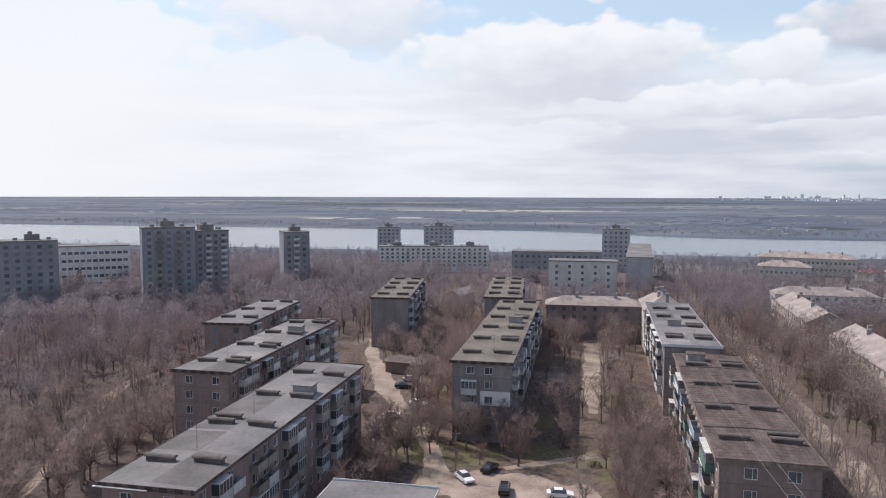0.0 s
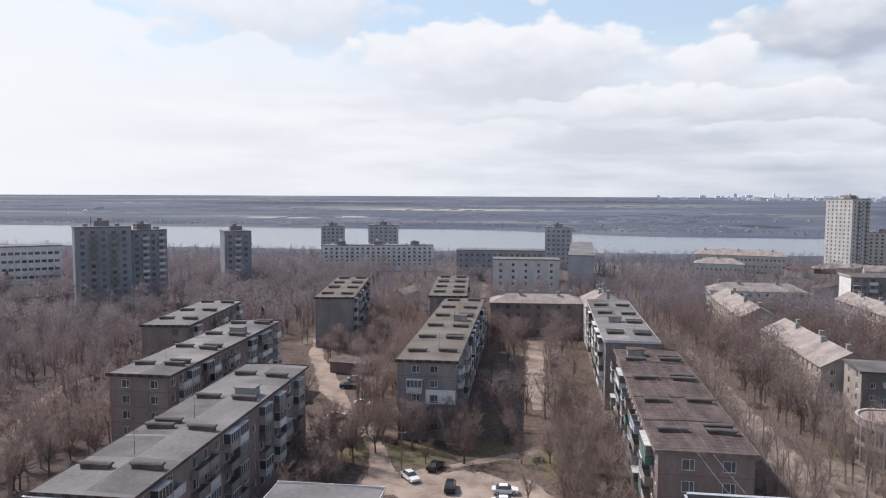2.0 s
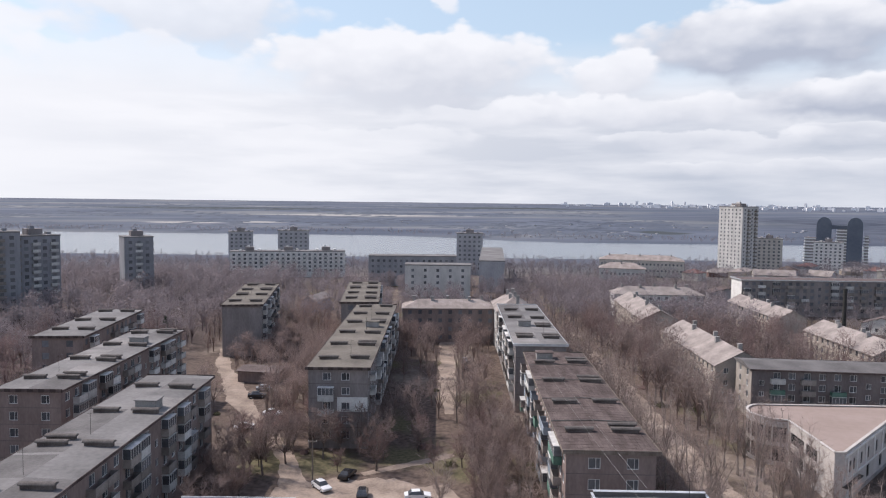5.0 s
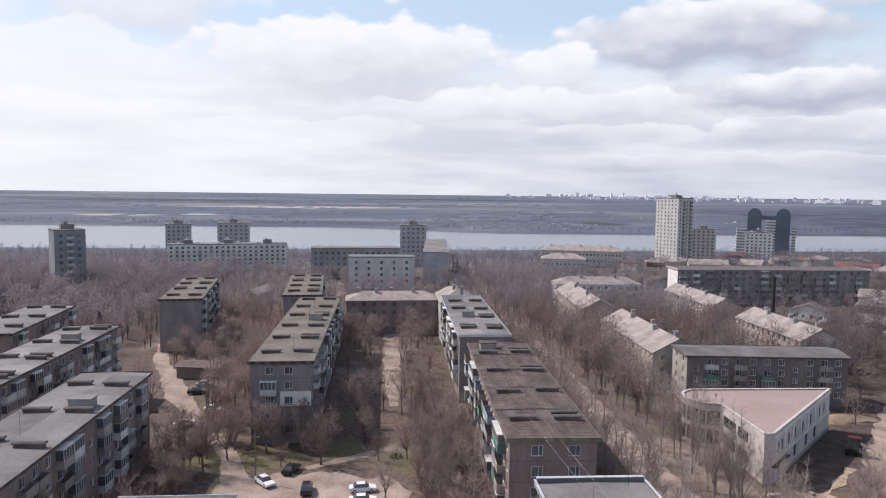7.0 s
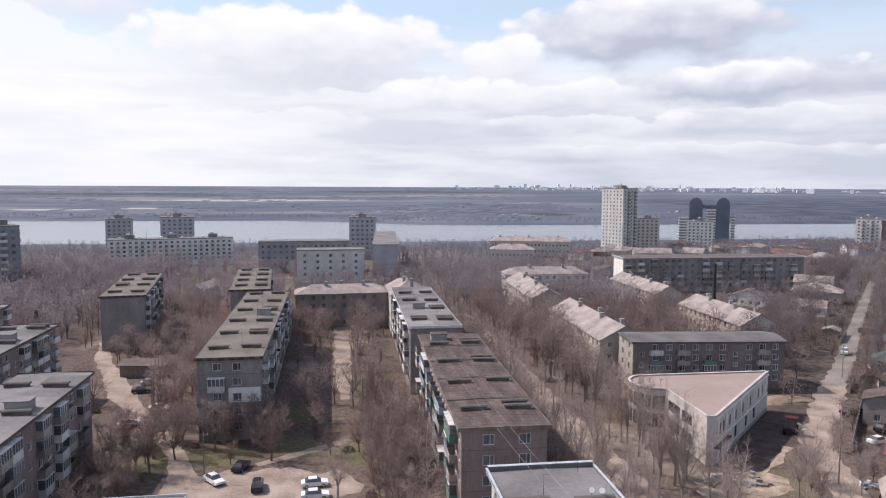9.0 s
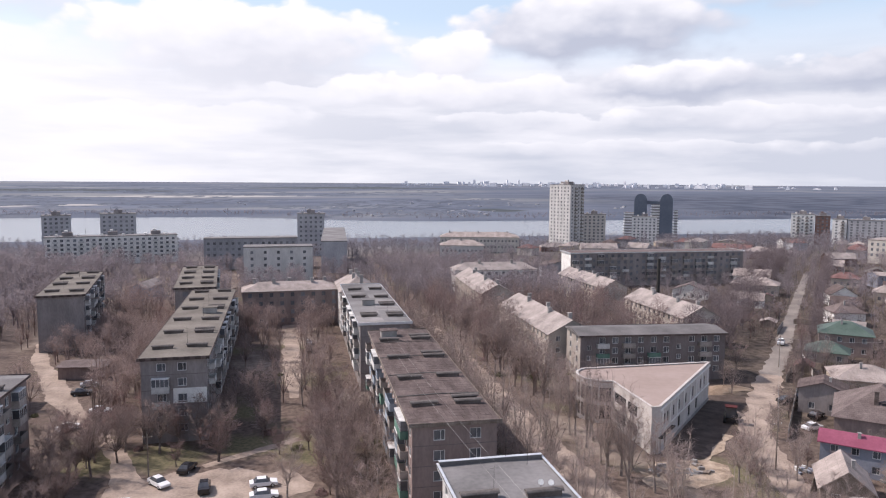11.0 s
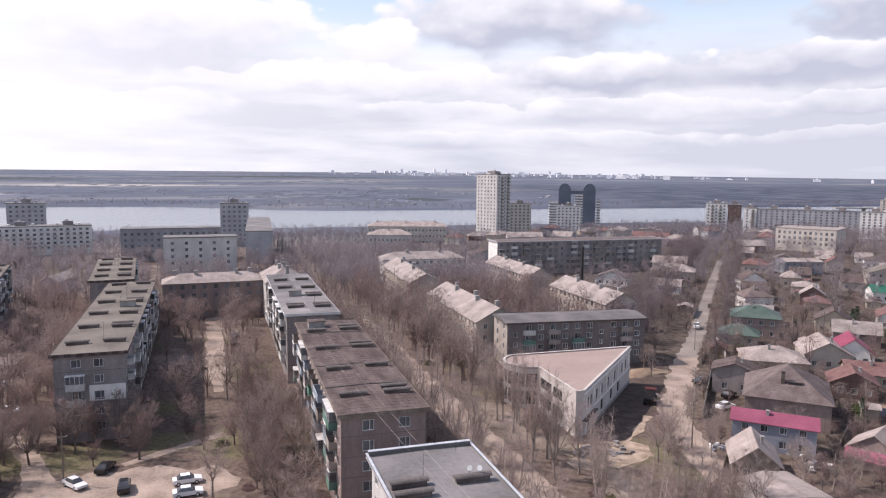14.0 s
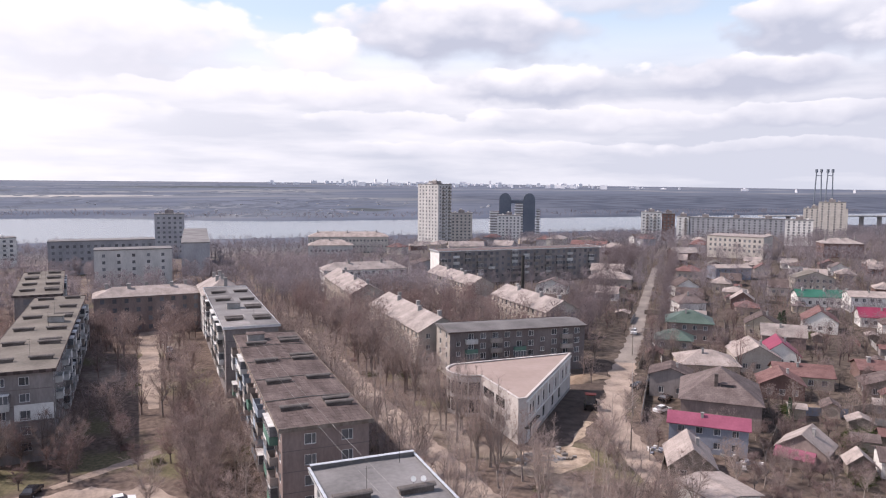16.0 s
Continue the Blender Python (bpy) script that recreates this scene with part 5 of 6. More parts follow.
def far_town():
    """Larger houses and halls of the town between the gardens and the river."""
    rng = random.Random(23)
    n = 0
    for i in range(400):
        az, d = rng.uniform(-52, -19), rng.uniform(350, 690)
        x, y = ray_point(az, d)
        w, dp = rng.uniform(11, 30), rng.uniform(9, 13)
        if n >= 30 or y < 290 or not all(is_free(x + a * w, y + b * dp, 3.0) for a in (0, 0.5, 1) for b in (0, 1)):
            continue
        n += 1
        turn = radians(rng.choice((-43, -43, 47, -15)) + rng.uniform(-5, 5))
        r = rng.choice(("roof_rust", "roof_asbestos", "roof_pale", "roof_rust", "roof_slate", "roof_pale"))
        words = {"roof_rust": "maroon", "roof_asbestos": "pale slate", "roof_pale": "bleached slate", "roof_slate": "dark slate"}[r]
        plot_house((x, y), (x + math.cos(turn) * w, y + math.sin(turn) * w), dp, rng.uniform(4, 7.5), rng.uniform(2.2, 3.4), "larger town house with %s roof among trees" % words, rng.choice(("brick_red", "plaster_white", "plaster_cream", "brick_buff", "panel_haze")), r,
                   rng.choice(("hip", "gable")), rng.random() < 0.6, chimney=False, windows=False, full=False)


far_town()


# ---- fences, poles, vehicles ----
def fence(p, q, h, label, material="wood", step=2.5):
    p, q = Vector(p), Vector(q)
    u = q - p
    n = max(1, round(u.length / step))
    yaw = math.degrees(math.atan2(u.y, u.x))
    t = thing("fence", pose(p.x, p.y, ground_z(*p), 0, 0, yaw), label, "fence", "fences")
    s = u.length / n
    pm = Shape().box(-0.05, 0.05, -0.05, 0.05, 0, h + 0.1).mesh("post", M["concrete"])
    bm_ = Shape().box(0.06, s - 0.06, -0.025, 0.025, 0.08, h).mesh("panel", M[material])
    for i in range(n + 1):
        part("post", pm, None, t, at=pose(i * s, 0, 0))
        if i < n:
            part("panel", bm_, None, t, at=pose(i * s, 0, 0))
    return t


fence((123.8, 105.5), (133.9, 99.6), 1.9, "blue-grey sheet garden fence", "plaster_blue")
fence((116.7, 141.4), (92.0, 113.3), 1.9, "grey concrete fence along the car yard", "concrete")
fence((116.9, 141.2), (123, 135.5), 1.8, "grey fence behind the car yard", "concrete")
fence((86, 98.5), (76, 88.5), 1.8, "old timber fence beside a cottage", "wood")
fence((128, 150), (138, 166), 1.7, "pale wall in front of a green-roofed house", "plaster_white")
fence((137, 101), (176, 96), 1.8, "long dark timber fence", "wood")
fence((99, 88.5), (112, 98), 1.6, "grey timber fence between gardens", "wood")


def pole(x, y, h, label="grey wooden utility pole with crossarm", arm=True):
    t = thing("utility_pole", pose(x, y, ground_z(x, y)), label, "pole", "poles")
    part("pole_shaft", Shape().tube((0, 0, -0.3), (0, 0, h), 0.14, 0.09, 8), M["wood"], t)
    if arm:
        part("crossarm", Shape().box(-0.8, 0.8, -0.05, 0.05, h - 0.6, h - 0.5), M["wood"], t)
        for xx in (-0.7, 0, 0.7):
            part("insulator", Shape().tube((xx, 0, h - 0.497), (xx, 0, h - 0.33), 0.05, 0.04, 6), M["white_paint"], t)
    return t


for p in ((-21.9, 117.1, 8), (-37.6, 148.5, 8.5), (-36.4, 148.7, 8), (80, 101.1, 8.5), (160, 152, 8), (171, 160, 8.5), (195, 165, 8), (215, 160, 9), (126, 160, 8.5), (5, 150, 7), (5, 190, 7)):
    pole(*p)


def cable(p, q, sag, r=0.008):
    s = Shape()
    p, q = Vector(p), Vector(q)
    side = (q - p).cross(Vector((0, 0, 1))).normalized()
    n = 15
    for i in range(n):
        f = i / (n - 1)
        c = p.lerp(q, f) - Vector((0, 0, sag * 4 * f * (1 - f)))
        s.v += [tuple(c + side * r), tuple(c + Vector((0, 0, r))), tuple(c - side * r), tuple(c - Vector((0, 0, r)))]
        if i:
            a = 4 * (i - 1)
            s.f += [(a + k, a + (k + 1) % 4, a + 4 + (k + 1) % 4, a + 4 + k) for k in range(4)]
    tagged(part("cable", s, M["concrete"]), "thin grey cable strung over the roofs", "cable", "cables")


cable((19.0, 146.5, 18.0), (10.39, 28.72, 33.07), 1.2)
cable((20.4, 146.5, 18.0), (11.17, 28.45, 33.10), 0.9)
for a, b in (((80, 101.1, 8), (126, 160, 8)), ((126, 160, 8), (160, 152, 7.6)), ((160, 152, 7.6), (195, 165, 7.6)), ((195, 165, 7.6), (215, 160, 8.5))):
    cable(a, b, 1.0, 0.025)


def car_meshes():
    prof = [(-2.1, 0.35), (2.1, 0.35), (2.15, 0.75), (1.15, 0.92), (-1.55, 0.98), (-2.1, 0.9)]
    cab = [(-1.5, 0.97), (1.05, 0.91), (0.45, 1.42), (-1.0, 1.45)]

    def loft(profile, half_low, half_high):
        s = Shape()
        zs = [z for _, z in profile]
        lo, hi = min(zs), max(zs)
        k = len(profile)
        for sg in (-1, 1):
            for x, z in profile:
                f = (z - lo) / (hi - lo)
                s.v.append((x, sg * (half_low + (half_high - half_low) * f), z))
        s.f = [tuple(range(k)), tuple(range(2 * k - 1, k - 1, -1))] + [(i, k + i, k + (i + 1) % k, (i + 1) % k) for i in range(k)]
        return s

    roof = Shape().prism([(-0.95, -0.56), (0.42, -0.56), (0.42, 0.56), (-0.95, 0.56)], 1.43, 1.475)
    wheel = Shape().tube((0, -0.1, 0), (0, 0.1, 0), 0.31, 0.31, 12)
    rim = Shape().tube((0, -0.105, 0), (0, 0.105, 0), 0.18, 0.18, 8)
    lamp = Shape().box(-0.04, 0.04, -0.16, 0.16, -0.07, 0.07)
    return loft(prof, 0.86, 0.80), loft(cab, 0.78, 0.58), roof, wheel, rim, lamp


CAR = {}


def car(x, y, yaw, colour, label, scale=(1, 1, 1)):
    if colour not in CAR:
        b, c, r, w, rim, lamp = car_meshes()
        CAR[colour] = (b.mesh("body", M[colour]), c.mesh("glasshouse", M["glass"]), r.mesh("roof", M[colour]), w.mesh("tyre", M["tyre"]), rim.mesh("rim", M["metal_edge"]), lamp.mesh("headlight", M["white_paint"]))
    b, c, r, w, rim, lamp = CAR[colour]
    t = thing("car", pose(x, y, ground_z(x, y) + 0.06, 0, 0, yaw) @ Matrix.Diagonal((*scale, 1)), label, "car", "cars")
    block_area(x - 2.5, y - 6.5, 0, 5, 8.5, 0)
    part("body", b, None, t)
    part("glasshouse", c, None, t)
    part("roof", r, None, t)
    for xx in (-1.3, 1.35):
        for yy in (-0.76, 0.76):
            part("rim", rim, None, part("tyre", w, None, t, at=pose(xx, yy, 0.31)))
    for yy in (-0.6, 0.6):
        part("headlight", lamp, None, t, at=pose(2.12, yy, 0.66))
    return t


car(-20.1, 115.4, -52, "car_white", "white sedan parked on a sandy yard")
car(-16.5, 120.5, 72, "car_black", "dark hatchback parked beside a tree")
car(-12.9, 112.0, 93, "car_black", "black off-road car on the sandy yard", (0.95, 1.05, 1.2))
car(-4.0, 111.9, 6, "car_white", "white sedan parked in a row")
car(-3.8, 107.4, 4, "car_white", "white estate car parked in a row")
car(-41.4, 145.6, 38, "car_white", "white car on the courtyard track")
car(-45.2, 169.5, 14, "car_black", "dark car beside the garages")
car(-45.0, 176.2, 14, "car_silver", "silver car beside the garages")
car(-37.9, 155.4, 0, "car_white", "white car behind courtyard trees")
car(6.3, 210.2, 85, "car_silver", "grey car beside the sandy path")
car(6.0, 201.0, 85, "car_black", "dark car beside the sandy path")
car(144.4, 182.9, 48, "car_white", "white van driving down the dusty road", (1.05, 1.1, 1.35))
car(107.2, 133.0, 0, "car_black", "dark car at the roadside")
car(100.3, 116.9, 12, "car_white", "white car in the fenced yard")
car(110.5, 130.4, 50, "car_silver", "silver car in the fenced yard")
car(112.0, 135.0, 40, "car_black", "dark car in the fenced yard")
car(106.3, 123.0, 25, "car_black", "dark car beside the house in the yard")


def tractor(x, y, yaw):
    t = thing("tractor", pose(x, y, 0, 0, 0, yaw) @ Matrix.Scale(1.4, 4), "small red tractor with bucket on the building site", "tractor")
    part("body", Shape().box(-0.4, 1.7, -0.45, 0.45, 0.7, 1.45), M["rust_red"], t)
    part("cab", Shape().prism([(-1.3, -0.7), (-0.35, -0.7), (-0.35, 0.7), (-1.3, 0.7)], 0.9, 2.45), M["glass"], t)
    part("roof", Shape().box(-1.45, -0.2, -0.8, 0.8, 2.453, 2.55), M["rust_red"], t)
    for xx, yy, r in ((-0.9, -0.8, 0.75), (-0.9, 0.8, 0.75), (1.3, -0.65, 0.45), (1.3, 0.65, 0.45)):
        part("wheel", Shape().tube((xx, yy - 0.17, r), (xx, yy + 0.17, r), r, r, 12), M["tyre"], t)
    part("bucket", Shape().prism([(2.3, -0.8), (2.9, -0.8), (2.9, 0.8), (2.3, 0.8)], 0.2, 0.8), M["dark_metal"], t)
    part("boom", Shape().tube((0.9, 0, 1.2), (2.5, 0, 0.7), 0.1, 0.08, 6), M["rust_red"], t)


tractor(87.5, 124.5, 55)


def mound(x, y, rx, ry, h, material, label, name="earth_mound", seed=1):
    s, rng = Shape(), random.Random(seed)
    rings, k = 6, 22
    for j in range(rings + 1):
        f = j / rings
        for i in range(k):
            a = 2 * math.pi * i / k
            wob = 1 + 0.22 * math.sin(3 * a + seed) + rng.uniform(-0.10, 0.10)
            s.v.append((math.cos(a) * rx * f * wob, math.sin(a) * ry * f * wob, (h * (1 - f ** 1.6) + rng.uniform(0, 0.14) * (1 - f)) if j < rings else -0.1))
    for j in range(rings):
        for i in range(k):
            s.f.append((j * k + i, (j + 1) * k + i, (j + 1) * k + (i + 1) % k, j * k + (i + 1) % k))
    ob = part(name, s, M[material])
    ob.matrix_basis = pose(x, y, ground_z(x, y))
    block_area(x - rx * 0.8, y - ry * 0.8, 0, rx * 1.6, ry * 1.6, 0)
    return tagged(ob, label, "mound")


mound(99.5, 144, 6.5, 3.0, 1.2, "sand", "mound of orange earth beside the building site", seed=2)
block_area(55, 94, 0, 17, 16, 0)
block_area(58, 82, 0, 15, 12, 0)
block_area(68, 48, 0, 22, 25, 0)
mound(63.0, 102.3, 7.5, 5.2, 0.35, "tan_earth", "spread of pale dug earth with rubble", seed=3)
mound(90.5, 128, 2.2, 1.6, 1.0, "dirt", "small heap of rubble", seed=4)
mound(131.5, 107, 5, 2, 0.8, "sand", "heap of yellow building timber and sand", seed=5)


def rubble():
    rng = random.Random(9)
    for i in range(44):
        x, y = rng.uniform(58.5, 69), rng.uniform(101.5, 107)
        w, d, h = rng.uniform(0.4, 1.5), rng.uniform(0.3, 0.9), rng.uniform(0.15, 0.5)
        s = Shape().prism([(-w / 2, -d / 2), (w / 2, -d * 0.4), (w * 0.42, d / 2), (-w * 0.5, d * 0.45)], 0, h)
        ob = part("rubble", s, M["concrete"] if i % 3 else M["wood"])
        ob.matrix_basis = pose(x, y, 0.22, rng.uniform(-8, 8), rng.uniform(-8, 8), rng.uniform(0, 180))
        tagged(ob, "broken concrete block on dug earth" if i % 3 else "weathered timber plank on dug earth", "rubble", "building rubble")


rubble()


def scrap(x, y, n, spread, seed):
    """Pale sacks, boards and broken panels thrown on a heap."""
    rng = random.Random(seed)
    for i in range(n):
        w, d, h = rng.uniform(0.5, 1.4), rng.uniform(0.4, 0.9), rng.uniform(0.25, 0.7)
        sh = Shape().prism([(-w / 2, -d / 2), (w / 2, -d * 0.35), (w * 0.4, d / 2), (-w * 0.45, d * 0.4)], 0, h)
        ob = part("scrap", sh, M[rng.choice(("white_paint", "concrete", "plaster_blue", "wood"))])
        ob.matrix_basis = pose(x + rng.gauss(0, spread), y + rng.gauss(0, spread), 0.02, rng.uniform(-6, 6), rng.uniform(-6, 6), rng.uniform(0, 180))
        tagged(ob, "pale discarded panel lying in a cluttered yard", "scrap", "yard scrap")


scrap(111.1, 129.0, 16, 1.3, 3)
scrap(84.0, 100.0, 10, 1.0, 4)
scrap(95.0, 89.5, 12, 1.6, 5)
ribbon("pavement", [(57, 103), (66, 102), (72, 106)], [7, 10, 5], M["tan_earth"], "bare dug earth round the new building", "yard", z=0.035, rough=1.0)
# dark strip paints the new building's shadow onto the dug soil
ribbon("pavement", [(70, 112.5), (79, 120), (88, 129), (95, 136.5), (99, 140)], [5, 9.5, 11.5, 10, 6], M["shadow_soil"], "dark dug soil along the new building", "yard", z=0.04, rough=0.7)
# the block's cast shadow put on the verge as a dark strip
ribbon("pavement", [(92, 147.5), (101, 148.5), (110, 149)], [5, 6.5, 4], M["shadow_soil"], "dark damp verge beside an apartment block", "yard", z=0.04, rough=0.8)
ribbon("pavement", [(68.5, 105.5), (75, 110.5), (82, 117.5)], [0.8, 1.1, 1.4], M["tan_earth"], "low bank of spilled sand", "yard", z=0.09, rough=1.2)


# ---- twin round-topped towers and bridge pylons ----
def twin_towers():
    o = Vector((403.7, 804.4))
    u = (Vector((459.5, 773.9)) - o).normalized()
    yaw = math.degrees(math.atan2(u.y, u.x))
    z0 = ground_z(*o) - 0.5
    t = thing("apartment_tower", pose(o.x, o.y, z0, 0, 0, yaw), "twin dark round-topped towers joined by a bridge with white stepped wings", "apartment building", "far buildings")
    H = 35.3 - z0

    def slab(x0, x1):
        pts, w = [], x1 - x0
        for i in range(11):
            a = math.pi * i / 10
            pts.append((x1 - w / 2 + math.cos(a) * w / 2, H - 9 + math.sin(a) * 9))
        prof = [(x0, 0), (x1, 0)] + pts
        s, k = Shape(), len(prof)
        s.v = [(x, 0, z) for x, z in prof] + [(x, 14, z) for x, z in prof]
        s.f = [tuple(range(k)), tuple(range(2 * k - 1, k - 1, -1))] + [(i, k + i, k + (i + 1) % k, (i + 1) % k) for i in range(k)]
        part("wall", s, M["dark_wall"], t)

    slab(13, 28)
    slab(43, 58)
    part("bridge", Shape().box(28, 43, 3, 11, H - 13, H - 9), M["dark_wall"], t)
    for x0, x1, n in ((0, 13, 9), (31, 43, 12), (58, 64, 10)):
        for k in range(n):
            zf = 3.0 + k * 3.3
            part("balcony", Shape().box(x0 + k * 0.15, x1, 2, 12, zf, zf + 1.5), M["plaster_white"], t)
        part("wing", Shape().box(x0 + 0.8 + n * 0.15, x1 - 0.02, 2.6, 11.4, 0, 3.0 + n * 3.3 - 1.0), M["panel_grey"], t)


twin_towers()


def pylon(px, d_side):
    az = px
    x, y = ray_point(az, 1200)
    zb = ground_z(x, y)
    t = thing("bridge_pylon", pose(x, y, zb, 0, 0, az), "tall steel bridge pylon with two leaning legs", "bridge pylon", "bridge pylons")
    H = 72 - zb
    for sg in (-1, 1):
        part("leg", Shape().tube((sg * 6, 0, 0), (sg * 3.2, 0, H - 5), 1.0, 0.8, 6), M["steel"], t)
        part("head", Shape().tube((sg * 3.2, 0, H - 4.99), (sg * 3.2, 0, H), 2.0, 1.8, 8), M["steel"], t)
    part("crossbeam", Shape().box(-3.6, 3.6, -0.6, 0.6, H - 10, H - 9), M["steel"], t)


for a in (-50.65, -51.36):
    pylon(a, 0)


def bridge():
    p, q = Vector(ray_point(-47, 1120)), Vector(ray_point(-57, 1280))
    u = q - p
    yaw = math.degrees(math.atan2(u.y, u.x))
    t = thing("bridge", pose(p.x, p.y, 0, 0, 0, yaw), "long concrete road bridge over the river", "bridge")
    part("deck", Shape().box(0, u.length, -6, 6, 3, 4.6), M["concrete"], t)
    pm = Shape().box(-0.8, 0.8, -4, 4, -24, 2.997).mesh("pier", M["concrete"])
    for i in range(9):
        part("pier", pm, None, t, at=pose(u.length * (i + 0.5) / 9, 0, 0))


bridge()


# ---- the far bank: town on the skyline, white hangars by the slope ----
def skyline():
    rng = random.Random(31)
    mesh_for = {}
    for i in range(140):
        az = rng.choice((rng.gauss(-17, 3), rng.gauss(-33, 6), rng.gauss(-26, 5), rng.uniform(-55, -8)))
        d = rng.uniform(3900, 4600)
        x, y = ray_point(az, d)
        if y > 4620 or (az < -36 and rng.random() < 0.6):
            continue
        w, h = rng.choice((9, 12, 16, 22, 36)), rng.choice((5, 8, 10, 13, 16, 20) if rng.random() < 0.9 else (30,))
        if w > 30:
            h = min(h, 22)
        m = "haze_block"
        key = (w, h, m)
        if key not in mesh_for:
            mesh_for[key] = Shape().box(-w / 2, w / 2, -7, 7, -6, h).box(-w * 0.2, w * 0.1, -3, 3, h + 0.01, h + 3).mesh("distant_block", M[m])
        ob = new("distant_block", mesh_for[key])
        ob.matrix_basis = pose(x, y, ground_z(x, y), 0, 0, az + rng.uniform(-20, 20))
        tagged(ob, "distant pale apartment block on the skyline", "apartment building", "skyline blocks")


skyline()


def hangar(az, d, w, h):
    x, y = ray_point(az, d)
    s, k = Shape(), 9
    prof = [(w / 2 * math.cos(math.pi * i / (k - 1)), h * math.sin(math.pi * i / (k - 1))) for i in range(k)]
    s.v = [(a, -8, z - 1) for a, z in prof] + [(a, 8, z - 1) for a, z in prof]
    s.f = [tuple(range(k)), tuple(range(2 * k - 1, k - 1, -1))] + [(i, k + i, k + (i + 1) % k, (i + 1) % k) for i in range(k)]
    ob = part("hangar", s, M["white_paint"])
    ob.matrix_basis = pose(x, y, ground_z(x, y), 0, 0, az)
    tagged(ob, "white arched hangar on the far slope", "hangar", "hangars")


hangar(33.0, 2550, 34, 12)
hangar(33.9, 2350, 16, 8)
hangar(35.0, 2150, 9, 6)


# ---- sheds between the gardens ----
def sheds():
    rng = random.Random(44)
    n = 0
    for i in range(400):
        x, y = rng.uniform(113, 300), rng.uniform(72, 260)
        if n >= 34 or math.degrees(math.atan2(-x, y)) < -57 or math.degrees(math.atan2(-x, y)) > -36 or not is_free(x, y, 2.0) or not is_free(x + 3, y - 2, 1.5):
            continue
        n += 1
        w, d = rng.uniform(2.5, 4.5), rng.uniform(2.5, 5)
        plot_house((x, y), (x + 0.72 * w, y - 0.69 * w), d, rng.uniform(1.9, 2.4), rng.uniform(0.4, 1.0), "small garden shed with sheet roof", rng.choice(("wood", "brick_buff", "panel_grey")), rng.choice(("roof_slate", "roof_asbestos", "roof_rust", "roof_umber")),
                   "gable", rng.random() < 0.5, chimney=False, windows=False, name="shed", category="shed")
    for i in range(60):
        x, y = rng.uniform(92, 240), rng.uniform(74, 220)
        az = math.degrees(math.atan2(-x, y))
        L = rng.uniform(8, 18)
        s = rng.choice(((0.72, -0.69), (0.69, 0.72)))
        if not -56 < az < -37 or not all(is_free(x + s[0] * L * f, y + s[1] * L * f, -0.8) for f in (0, 0.25, 0.5, 0.75, 1)):
            continue
        fence((x, y), (x + s[0] * L, y + s[1] * L), rng.uniform(1.4, 1.9), "weathered garden fence between plots", rng.choice(("wood", "concrete", "roof_rust", "wood")), 3.2)


sheds()


def chimney_stack(x, y, h):
    t = thing("chimney_stack", pose(x, y, ground_z(x, y)), "slim dark boiler-house chimney stack", "chimney")
    part("stack_tube", Shape().tube((0, 0, -0.3), (0, 0, h), 0.75, 0.6, 10), M["dark_metal"], t)
    part("collar", Shape().tube((0, 0, h + 0.01), (0, 0, h + 0.5), 0.8, 0.8, 10), M["dark_metal"], t)


chimney_stack(148, 262, 17)


# ---- scrub and villages on the far bank ----
def far_scrub():
    rng = random.Random(51)
    vs, fs = [], []
    for i in range(3400):
        az = rng.uniform(-57, 46)
        d = 1150 + 2700 * rng.random() ** 1.5
        x, y = ray_point(az, d)
        if y < far_bank(x) + 50 or x > 640 or y > 4500 or noise.noise((x * 0.003, y * 0.003, 0.0)) < -0.15:
            continue
        z = ground_z(x, y)
        r = rng.uniform(6, 22)
        for k in range(4):
            a = rng.uniform(0, 6.283)
            cx, cy = x + math.cos(a) * r * rng.random() * 1.6, y + math.sin(a) * r * rng.random()
            w, h = rng.uniform(9, 24), rng.uniform(0.6, 2.0)
            n = len(vs)
            vs += [(cx - w, cy - w, z - 1), (cx + w, cy - w, z - 1), (cx + w, cy + w, z - 1), (cx - w, cy + w, z - 1), (cx + rng.uniform(-3, 3), cy + rng.uniform(-3, 3), z + h)]
            fs += [(n, n + 1, n + 4), (n + 1, n + 2, n + 4), (n + 2, n + 3, n + 4), (n + 3, n, n + 4)]
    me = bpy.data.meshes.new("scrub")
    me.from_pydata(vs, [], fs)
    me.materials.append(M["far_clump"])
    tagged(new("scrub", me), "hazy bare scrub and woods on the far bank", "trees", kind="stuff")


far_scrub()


def village():
    rng = random.Random(52)
    sh = Shape()
    for i in range(40):
        az = rng.choice((rng.gauss(-2, 7), rng.gauss(-14, 5), rng.gauss(-24, 4)))
        d = rng.uniform(1330, 1900)
        x, y = ray_point(az, d)
        if y < far_bank(x) + 20:
            continue
        z, w, h = ground_z(x, y), rng.uniform(2, 4.5), rng.uniform(1.4, 2.4)
        sh.box(x - w, x + w, y - 5, y + 5, z - 2, z + h)
    tagged(part("village", sh, M["panel_haze"]), "scatter of pale distant houses along the far shore", "houses", kind="stuff")


village()
